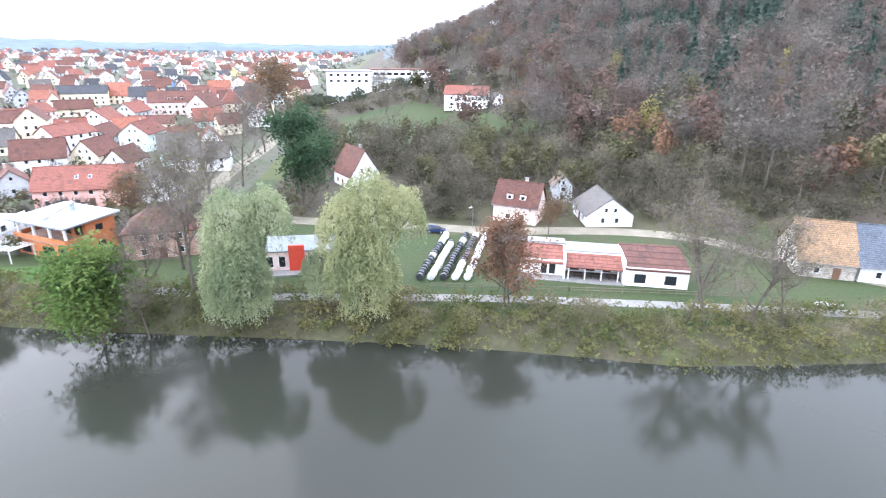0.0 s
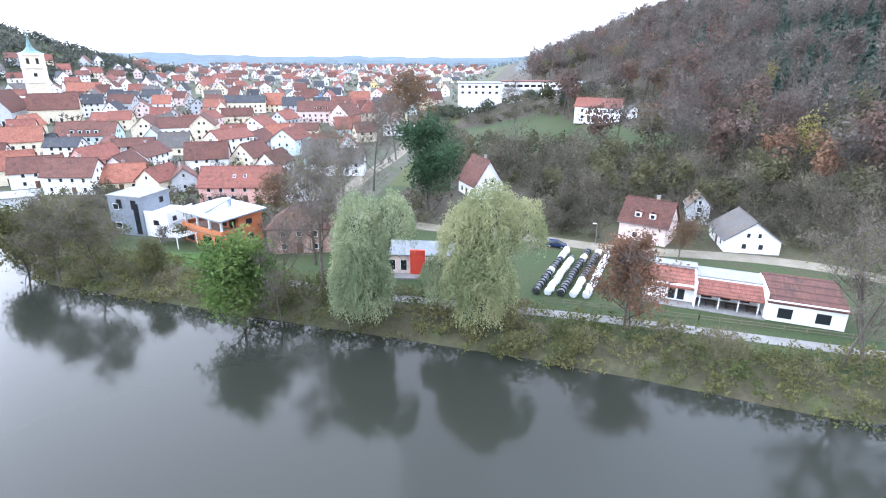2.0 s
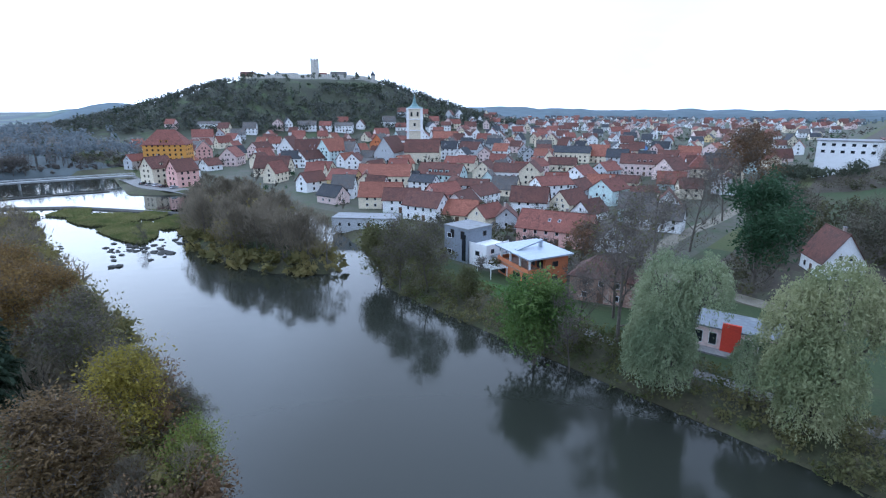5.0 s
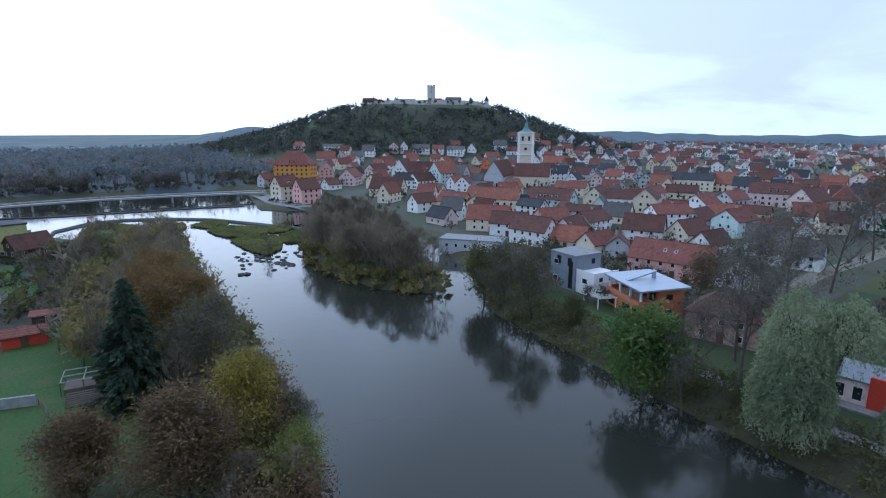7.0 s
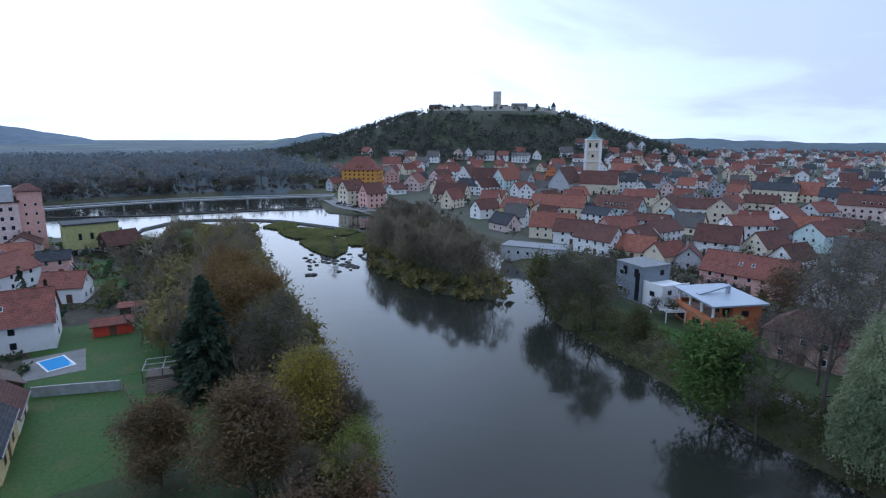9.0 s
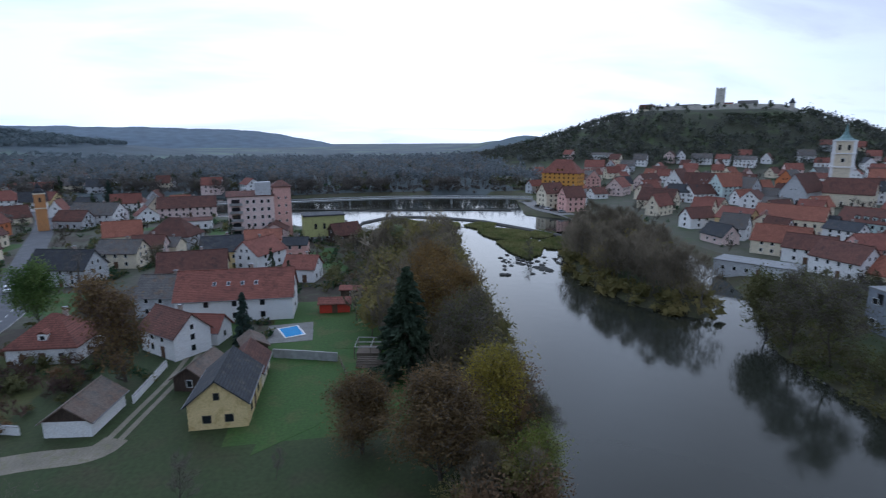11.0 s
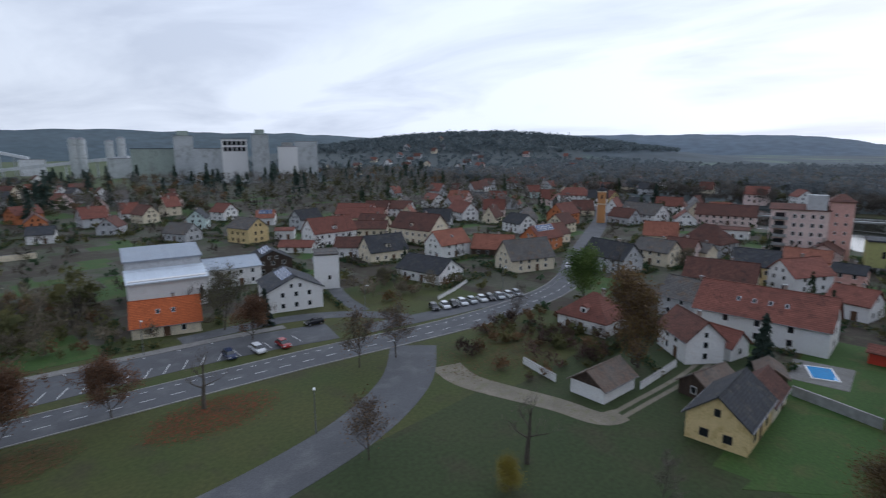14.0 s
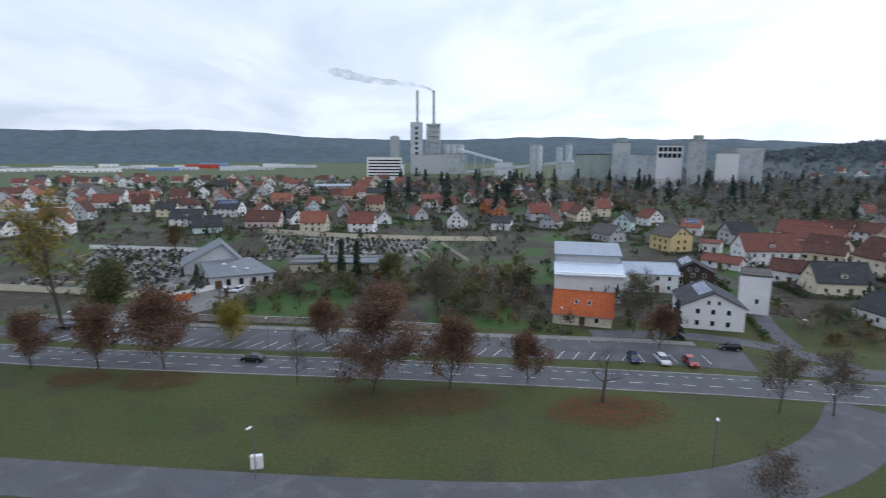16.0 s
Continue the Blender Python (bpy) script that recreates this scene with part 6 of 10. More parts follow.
def club_house():
    """The long white riverside house with red lean-to roofs."""
    h = thing("club_house", pose(37.5, 88.8, gz(37.5, 88.8), 0, 0, -14), "long low white riverside house with red tiled lean-to roofs", "house")
    for x0, x1, y0, y1, top in ((-14.5, -6.2, -2.0, 5.5, 3.0), (-6.2, 4.2, 0.6, 5.5, 3.9), (4.2, 15.0, -4.0, 5.5, 3.4)):
        bm = bmesh.new()
        box(bm, x0, y0, -1.0, x1, y1, top)
        part("wall", bm, WALLS["white"], h)
    for x0, x1, y0, y1, z0, z1 in ((-14.7, -6.35, -2.5, 3.2, 2.7, 4.3), (-6.1, 4.05, -3.4, 0.9, 2.55, 3.9), (4.1, 15.3, -4.4, 5.8, 3.3, 4.6)):
        bm = bmesh.new()
        slab(bm, [(x0, y0, z0), (x1, y0, z0), (x1, y1, z1), (x0, y1, z1)], 0.22)
        part("lean_to_roof", bm, ROOFS["brown"] if x0 > 4 else ROOFS["red"], h)
    bm = bmesh.new()
    box(bm, -14.5, 3.2, 3.0, -6.2, 5.5, 4.5)
    part("back_wall", bm, WALLS["white"], h)
    for x0, x1, z in ((-14.7, -6.0, 4.5), (-6.2, 4.2, 3.95)):
        bm = bmesh.new()
        box(bm, x0, 0.8 if z < 4 else 3.0, z, x1, 5.7, z + 0.25)
        part("flat_roof", bm, ROOFS["gravel"], h)
    for x in (-6.28, 4.12):
        bm = bmesh.new()
        box(bm, x - 0.15, -3.6, -0.5, x + 0.15, 5.6, 4.4)
        part("fire_wall", bm, WALLS["white"], h)
    for x in (-12.8, -9.9, -8.4):
        window(h, x, -2.0, 1.35, 0, 0.9 if x < -12 else 1.3, 1.0 if x < -12 else 2.1, True)
    for x in (6.8, 12.0):
        window(h, x, -4.0, 1.5, 0, 2.2, 1.9, True)
    for k in range(4):
        bm = bmesh.new()
        box(bm, -5.5 + k * 2.9 - 0.09, -3.2, 0, -5.5 + k * 2.9 + 0.09, -3.02, 2.5)
        part("post", bm, M_WHITE, h)
        if k < 3:
            window(h, -4.2 + k * 2.9, 0.6, 1.4, 0, 1.8, 2.0, True, True)
    bm = bmesh.new()
    box(bm, -14.5, -4.6, -0.6, 4.2, 0.6, 0.12)
    part("terrace", bm, M_CONC, h)
    for k in range(3):
        t = thing("picnic_table", pose(37.5 - 4 + k * 3.0, 88.8 - 1.6 - (k - 1) * 0.75, gz(37.5, 88.8) + 0.13, 0, 0, -14), "dark wooden picnic table on the covered terrace", "table", "terrace tables")
        bm = bmesh.new()
        box(bm, -0.9, -0.4, 0.70, 0.9, 0.4, 0.76)
        part("tabletop", bm, WALLS["wood"], t)
        for s in (-1, 1):
            bm = bmesh.new()
            box(bm, -0.9, s * 0.72 - 0.14, 0.42, 0.9, s * 0.72 + 0.14, 0.47)
            part("bench", bm, WALLS["wood"], t)
            bm = bmesh.new()
            box(bm, s * 0.65 - 0.05, -0.75, 0, s * 0.65 + 0.05, 0.75, 0.42)
            box(bm, s * 0.65 - 0.05, -0.1, 0.42, s * 0.65 + 0.05, 0.1, 0.70)
            part("leg", bm, WALLS["wood"], t)


club_house()


def red_house():
    h = thing("red_house", pose(-18, 97.5, gz(-18, 97.5), 0, 0, 4), "red and cream flat-roofed pavilion between the willows", "house")
    bm = bmesh.new()
    box(bm, -6.5, -4, -1, 6.5, 4, 3.9)
    part("wall", bm, WALLS["rose"], h)
    bm = bmesh.new()
    box(bm, -1.5, -4.5, -0.2, 1.3, -4, 5.2)
    part("red_bay", bm, WALLS["red"], h)
    bm = bmesh.new()
    box(bm, -6.8, -4.3, 3.9, 6.8, 4.3, 4.15)
    part("roof", bm, ROOFS["slate_sheet"], h)
    for x in (-5.0, -2.8, 2.4, 4.6):
        window(h, x, -4.0, 2.0, 0, 1.3, 2.2, True)
    bm = bmesh.new()
    box(bm, -6.6, -6.5, -0.8, 6.6, -4.0, 0.35)
    part("plinth", bm, M_CONC, h)


red_house()


def school():
    s = thing("school", pose(4, 338, 14.6, 0, 0, 6), "large white flat-roofed school with rows of windows", "school")
    for x0, y0, x1, y1, z1 in ((-42, -6, -16, 12, 8.6), (-16, -2, 28, 16, 9.5), (-14, -14, 24, -2, 5.0), (24, -10, 40, 12, 9.0)):
        bm = bmesh.new()
        box(bm, x0, y0, -16, x1, y1, z1)
        part("wall", bm, WALLS["white"], s)
        bm = bmesh.new()
        box(bm, x0 - 0.4, y0 - 0.4, z1, x1 + 0.4, y1 + 0.4, z1 + 0.5)
        part("roof", bm, ROOFS["brown"] if z1 > 9.2 else ROOFS["gravel"], s)
    for f in range(2):
        for k in range(6):
            window(s, -39.2 + k * 4.0, -6, 3.6 + f * 3.3, 0, 1.8, 1.5, False, False)
    for k in range(10):
        window(s, -13 + k * 3.9, -2.02, 7.4, 0, 3.0, 1.5, False, True)
    for k in range(5):
        window(s, 26 + k * 2.9, -10, 6.8, 0, 2.0, 1.5, False, True)
    for k in range(9):
        window(s, -11.5 + k * 4.1, -14, 1.0, 0, 2.8, 2.2, False, True)


school()


def pink_block():
    """Flats with a taller stair tower by the reservoir."""
    t = math.degrees(math.atan2(16.4, -3.5))
    b = thing("apartment_block", pose(-235, -42, gz(-235, -42), 0, 0, t - 180), "pink apartment block with balconies and a taller stair tower", "apartment block")
    bm = bmesh.new()
    box(bm, -10, -6, -1, 8, 6, 17.5)
    part("wall", bm, WALLS["rose"], b)
    bm = bmesh.new()
    box(bm, -17, -4, -1, -9.9, 5, 21)
    part("stair_tower", bm, WALLS["pink"], b)
    bm = bmesh.new()
    gable_roof(bm, 18, 12, 17.5, 1.6, 0.5)
    ob = part("roof", bm, ROOFS["brown"], b)
    ob.location.x = -1
    bm = bmesh.new()
    gable_roof(bm, 7.4, 9.2, 21, 2.2, 0.5, 0.22, 3.5)
    ob = part("tower_roof", bm, ROOFS["brown"], b)
    ob.location = (-13.4, 0.5, 0)
    bm = bmesh.new()
    box(bm, -9, 2, 17.6, -3, 6, 23)
    part("lift_house", bm, WALLS["palegrey"], b)
    for f in range(5):
        for x in (-7.8, -5.2, -2.0, 0.4):
            window(b, x, 6, 2.4 + f * 3.2, 180, 1.2, 1.5, True)
            window(b, x, -6, 2.4 + f * 3.2, 0, 1.2, 1.5, True)
        for x in (-14.9, -12.0):
            window(b, x, 5, 3.4 + f * 3.2, 180, 0.9, 1.1, True)
        for y in (-1.5, 2.0):
            window(b, -17, y, 3.4 + f * 3.2, -90, 1.0, 1.2, True)
        bm = bmesh.new()
        box(bm, 2.4, 6, 1.0 + f * 3.2, 7.4, 7.3, 1.15 + f * 3.2)
        box(bm, 2.4, 7.22, 1.15 + f * 3.2, 7.4, 7.3, 2.1 + f * 3.2)
        part("balcony", bm, WALLS["concrete"], b)
        window(b, 4.9, 6, 2.5 + f * 3.2, 180, 3.2, 2.0, True, True)
    h = thing("olive_hall", pose(-222, -11, gz(-222, -11), 0, 0, t - 182), "olive green industrial hall with a flat dark roof", "hall")
    bm = bmesh.new()
    box(bm, -8, -5, 2.0, 8, 5, 10.2)
    part("wall", bm, WALLS["green"], h)
    bm = bmesh.new()
    box(bm, -8.3, -5.3, 10.2, 8.3, 5.3, 10.7)
    part("roof", bm, ROOFS["slate"], h)
    for k in range(6):
        bm = bmesh.new()
        box(bm, -7.5 + k * 3 - 0.3, -4.8, -3, -7.5 + k * 3 + 0.3, 4.8, 2.0)
        part("pier", bm, WALLS["concrete"], h)
    for x in (-4.5, 0.2, 3.6):
        window(h, x, 5, 6.2, 180, 1.0, 2.2, True, True)


pink_block()


def orange_church():
    t = thing("orange_church_tower", pose(-266, -136, gz(-266, -136), 0, 0, 30), "slim orange chapel tower with a dark onion cap", "church tower")
    bm = bmesh.new()
    box(bm, -2.6, -2.6, -1, 2.6, 2.6, 18)
    part("wall", bm, WALLS["apricot"], t)
    t.scale = (0.8, 0.8, 0.92)
    for z in (11, 18):
        bm = bmesh.new()
        box(bm, -2.8, -2.8, z - 0.25, 2.8, 2.8, z + 0.25)
        part("cornice", bm, WALLS["cream"], t)
    for k in range(4):
        window(t, 2.62 * math.sin(k * math.pi / 2), -2.62 * math.cos(k * math.pi / 2), 15, 90 * k, 1.1, 2.2, False, True)
    bm = bmesh.new()
    for (r0, z0), (r1, z1) in zip([(2.9, 18), (2.6, 19.2), (1.1, 20.6), (1.3, 21.4), (0.3, 23.2)], [(2.6, 19.2), (1.1, 20.6), (1.3, 21.4), (0.3, 23.2), (0.03, 25.5)]):
        rod(bm, (0, 0, z0), (0, 0, z1), r0, r1, 8)
    part("cap", bm, ROOFS["slate"], t)


orange_church()


def halls():
    """White halls and the white tower block behind the orange roof."""
    h = thing("white_hall", pose(-50, -150, gz(-50, -150), 0, 0, -14), "white two-level hall with pale sheet-metal roofs", "hall")
    bm = bmesh.new()
    box(bm, -9, -10, -1, 9, 9, 8)
    part("lower_wall", bm, WALLS["white"], h)
    bm = bmesh.new()
    solid(bm, [(-9, -10, 8), (9, -10, 8), (9, 0, 8), (-9, 0, 8), (-9, -10, 13.2), (9, -10, 13.2), (9, 0, 11.4), (-9, 0, 11.4)], [(3, 2, 1, 0), (0, 1, 5, 4), (1, 2, 6, 5), (2, 3, 7, 6), (3, 0, 4, 7), (4, 5, 6, 7)])
    part("upper_wall", bm, WALLS["palegrey"], h)
    bm = bmesh.new()
    slab(bm, [(-9.5, -10.5, 13.6), (9.5, -10.5, 13.6), (9.5, 0.6, 11.6), (-9.5, 0.6, 11.6)], 0.35)
    part("upper_roof", bm, ROOFS["metal"], h)
    bm = bmesh.new()
    slab(bm, [(-9.5, 0, 9.3), (9.5, 0, 9.3), (9.5, 9.8, 7.6), (-9.5, 9.8, 7.6)], 0.35)
    part("lower_roof", bm, mat("white_roof_sheet", (0.62, 0.68, 0.74), (0.56, 0.62, 0.68), rough=0.4, pattern="sheet"), h)
    house(-71, -157, 168, 13, 15, 5.5, 2.2, "white", "metal", chimneys=0, near=True, label="white workshop with a pale sheet roof", name="workshop", category="workshop")
    t = thing("white_tower_block", pose(-88, -131, gz(-88, -131), 0, 0, -30), "plain white windowless tower block", "building")
    bm = bmesh.new()
    box(bm, -3.4, -3.2, -1, 3.4, 3.2, 10.2)
    part("wall", bm, WALLS["white"], t)
    bm = bmesh.new()
    slab(bm, [(-3.6, -3.4, 10.9), (3.6, -3.4, 10.9), (3.6, 3.4, 10.3), (-3.6, 3.4, 10.3)], 0.4)
    part("roof", bm, ROOFS["greytile"], t)
    window(t, -0.6, 3.2, 3.4, 180, 0.8, 1.2, True, True)
    c = thing("chapel", pose(52, -161, gz(52, -161), 0, 0, 22), "white cemetery chapel with low grey roofs", "chapel")
    hall = [(-9, 0), (8, 0), (10, -22), (-4, -24)]
    bm = bmesh.new()
    n = len(hall)
    solid(bm, [(x, y, -1) for x, y in hall] + [(x, y, 3.4) for x, y in hall], [(0, 1, 5, 4), (1, 2, 6, 5), (2, 3, 7, 6), (3, 0, 4, 7)])
    part("wall", bm, WALLS["white"], c)
    bm = bmesh.new()
    slab(bm, [(-10.2, 1.2, 4.0), (9.2, 1.2, 4.0), (11.2, -23.2, 4.3), (-5.2, -25.2, 4.3)], 0.45)
    flat = part("roof", bm, ROOFS["slate_sheet"], c)
    for k, (x, y) in enumerate(((-2, -6), (1.5, -10), (4, -16))):
        bm = bmesh.new()
        box(bm, x - 0.6, y - 0.6, 4.2, x + 0.6, y + 0.6, 4.55)
        part("roof_light", bm, M_WHITE, flat)
    bm = bmesh.new()
    solid(bm, [(-2, -38, -1), (16, -38, -1), (16, -24, -1), (-2, -24, -1), (-2, -38, 3.2), (16, -38, 3.2), (16, -24, 3.2), (-2, -24, 3.2), (4, -24, 9.6), (4, -38, 9.6)],
          [(0, 1, 5, 4), (1, 2, 6, 5), (3, 0, 4, 7), (2, 3, 7, 8, 6), (0, 4, 9, 5, 1)])
    part("nave", bm, WALLS["palegrey"], c)
    bm = bmesh.new()
    slab(bm, [(3.9, -38.8, 9.95), (3.9, -23.2, 9.95), (16.9, -23.2, 3.1), (16.9, -38.8, 3.1)][::-1], 0.3)
    slab(bm, [(4.1, -38.8, 9.95), (4.1, -23.2, 9.95), (-2.9, -23.2, 2.6), (-2.9, -38.8, 2.6)], 0.3)
    part("nave_roof", bm, ROOFS["slate_sheet"], c)
    for k in range(4):
        window(c, -7 + k * 3.6, 0, 1.8, 180, 1.3, 1.9, True, True)
    door(c, 6.6, 0, 0, 180, 1.8, 2.4)
    wing = thing("columbarium", pose(26, -181, gz(26, -181), 0, 0, -3), "low ochre columbarium with a flat grey roof", "columbarium")
    bm = bmesh.new()
    box(bm, -15, -7, -1, 15, 0, 3.2)
    part("wall", bm, WALLS["cream"], wing)
    bm = bmesh.new()
    slab(bm, [(-16, -8, 4.4), (16, -8, 4.4), (16, 1.4, 3.7), (-16, 1.4, 3.7)], 0.4)
    part("roof", bm, ROOFS["slate_sheet"], wing)
    for x in (-9, -1, 10):
        bm = bmesh.new()
        box(bm, x - 1.6, -0.1, 0, x + 1.6, 0.06, 2.9)
        part("gate", bm, M_DARKFRAME, wing)


halls()


def red_barn_right():
    house(81.9, 90.7, -20, 13, 9.5, 3.2, 6.0, "stone", "tan", chimneys=0, label="old stone barn with a weathered tan tiled roof", name="barn", category="barn")
    house(94.4, 86.2, -20, 13, 16, 3.2, 5.8, "palegrey", "bluegrey", chimneys=0, label="grey barn with a blue-grey slate roof", name="barn", category="barn")
    house(-80.0, -19.4, 180, 8, 12.4, 3.9, 3.3, "yellow", "slate", label="yellow-rendered small house with a dark slate roof", chimneys=0, gap=3.0, win=(1.2, 1.2), dark=True)
    house(-90.6, -18.3, 180, 6.0, 8.8, 2.7, 2.5, "cream", "brown", label="low annexe with an old brown tiled roof", name="annexe", chimneys=0, dark=True)
    house(-90.5, -25.6, 165, 5.4, 8, 2.3, 1.9, "wood", "rust", label="grey timber shed with an old sheet roof", name="shed", category="shed", chimneys=0, doors=0)
    house(-79.5, -38.8, 174, 6.4, 9, 2.4, 2.2, "white", "rust", label="white-walled garage shed with dark boarded gables", name="shed", category="shed", chimneys=0, gable_wood=True, floors=0)


red_barn_right()


def cement_works():
    """Factory on the far side: preheater towers, two chimneys, silos, halls and a conveyor."""
    D = 1020.0

    def spot(az, d):
        a = radians(az)
        return -d * math.sin(a), d * math.cos(a)
    group = "cement works"
    for az, hgt in ((179.65, 152), (177.95, 152)):
        x, y = spot(az, D)
        c = thing("factory_chimney", pose(x, y, gz(x, y)), "tall slim concrete factory chimney", "chimney", group)
        bm = bmesh.new()
        rod(bm, (0, 0, -3), (0, 0, hgt - gz(x, y)), 3.2, 2.4, 14)
        part("shaft", bm, WALLS["works"], c)
        bm = bmesh.new()
        rod(bm, (0, 0, hgt - gz(x, y)), (0, 0, hgt - gz(x, y) + 1.5), 2.7, 2.7, 14)
        part("rim", bm, M_CAP, c)
    for az, w, hgt, open_frame in ((179.75, 22, 92, False), (178.0, 26, 90, True)):
        x, y = spot(az, D - 15)
        t = thing("preheater_tower", pose(x, y, gz(x, y), 0, 0, az - 180), "tall concrete preheater tower with dark openings", "factory tower", group)
        bm = bmesh.new()
        if open_frame:
            for sx in (-1, -0.33, 0.33, 1):
                for sy in (-1, 1):
                    box(bm, sx * (w / 2 - 1.2) - 1.2, sy * 9 - 1.2, -3, sx * (w / 2 - 1.2) + 1.2, sy * 9 + 1.2, hgt)
            for k in range(7):
                z = 30 + k * (hgt - 32) / 6
                box(bm, -w / 2, -10.2, z - 1.3, w / 2, 10.2, z + 1.3)
            box(bm, -w / 2, -10.2, -3, w / 2, 10.2, 32)
            box(bm, -w / 2 + 3, -6, 32, w / 2 - 3, 6, hgt - 2)
        else:
            box(bm, -w / 2, -10, -3, w / 2, 10, hgt)
        part("frame", bm, WALLS["works"], t)
        if not open_frame:
            for k in range(6):
                bm = bmesh.new()
                box(bm, -3, 9.9, 34 + k * 9, 3, 10.15, 39 + k * 9)
                part("opening", bm, M_GLASS, t)
    def block(az, d, w, dep, hgt, wall, roof="gravel", label="bare grey concrete factory building", bands=0, glazed=False, head=0):
        x, y = spot(az, d)
        b = thing("factory_building", pose(x, y, gz(x, y), 0, 0, az - 180), label, "factory", group)
        bm = bmesh.new()
        box(bm, -w / 2, -dep / 2, -3, w / 2, dep / 2, hgt)
        part("wall", bm, WALLS[wall], b)
        bm = bmesh.new()
        box(bm, -w / 2 - 0.3, -dep / 2 - 0.3, hgt, w / 2 + 0.3, dep / 2 + 0.3, hgt + 0.7)
        part("roof", bm, ROOFS[roof], b)
        if bands:
            for f in range(bands):
                bm = bmesh.new()
                z0 = hgt * (0.16 + 0.8 * f / bands)
                box(bm, -w / 2 + 2, dep / 2 - 0.1, z0, w / 2 - 2, dep / 2 + 0.15, z0 + hgt * 0.34 / bands)
                part("window_band", bm, M_GLASS, b)
        if glazed:
            for k in range(5):
                for f in range(2):
                    window(b, (k - 2) * w / 5.6, dep / 2, hgt - 4 - f * 6.5, 180, w / 6.6, 4.6, False, False)
        if head:
            bm = bmesh.new()
            box(bm, -w * 0.28, -dep * 0.3, hgt, w * 0.3, dep * 0.3, hgt + head)
            part("penthouse", bm, WALLS["sage" if wall == "works" else "concrete"], b)
        return b

    def silo(az, d, r, hgt):
        x, y = spot(az, d)
        s = thing("silo", pose(x, y, gz(x, y)), "round pale concrete silo", "silo", group)
        bm = bmesh.new()
        rod(bm, (0, 0, -3), (0, 0, hgt), r, r, 18)
        part("shell", bm, WALLS["works"], s)
        bm = bmesh.new()
        rod(bm, (0, 0, hgt), (0, 0, hgt + 2.5), r + 0.3, r * 0.4, 18)
        part("cap", bm, M_CAP, s)
    silo(182.0, D, 9, 66)
    for az in (176.6, 175.9, 175.2):
        silo(az, D, 7.5, 52)
    block(183.1, 760, 48, 22, 31, "white", label="white factory office block with window bands", bands=6)
    block(178.6, 985, 60, 24, 34, "palegrey", label="grey factory hall below the towers")
    block(182.6, 930, 50, 30, 18, "sheetwhite", label="low white factory hall")
    block(176.0, 985, 46, 24, 36, "works")
    block(170.6, 940, 30, 18, 22, "sheetwhite", label="small white conveyor station")
    for az in (167.6, 167.0):
        silo(az, 820, 5, 48)
    silo(164.9, 860, 5, 46)
    silo(164.0, 860, 5, 50)
    block(163.0, 800, 60, 26, 24, "works")
    block(161.0, 700, 56, 24, 36, "sage", "slate", "green sheet-metal factory hall")
    block(158.9, 690, 20, 20, 50, "works", head=6)
    block(156.6, 660, 34, 20, 36, "works")
    block(154.4, 640, 26, 20, 46, "white", label="white factory tower with a glazed top", glazed=True)
    block(152.0, 620, 17, 17, 50, "works", head=6, label="tall plain concrete factory tower")
    block(149.4, 660, 22, 18, 38, "white", head=5)
    block(147.6, 680, 26, 18, 44, "works")
    for a0, d0, z0, a1, d1, z1 in ((175.4, 980, 46, 170.8, 940, 26), (174.5, 930, 8, 163.5, 800, 28)):
        (ax, ay), (bx, by) = spot(a0, d0), spot(a1, d1)
        cv = thing("conveyor", Matrix(), "covered factory conveyor on trestles", "conveyor", group)
        bm = bmesh.new()
        za, zb = gz(ax, ay) + z0, gz(bx, by) + z1
        n = Vector((ay - by, bx - ax, 0)).normalized() * 2.2
        slab(bm, [Vector((ax, ay, za)) - n, Vector((bx, by, zb)) - n, Vector((bx, by, zb)) + n, Vector((ax, ay, za)) + n], 4.0)
        part("gallery", bm, WALLS["sheetwhite"], cv)
        for k in range(1, 5):
            p = Vector((ax, ay, za)).lerp(Vector((bx, by, zb)), k / 5)
            bm = bmesh.new()
            rod(bm, (p.x, p.y, gz(p.x, p.y) - 1), (p.x, p.y, p.z - 3.5), 0.9, n=6)
            part("trestle", bm, WALLS["works"], cv)


cement_works()


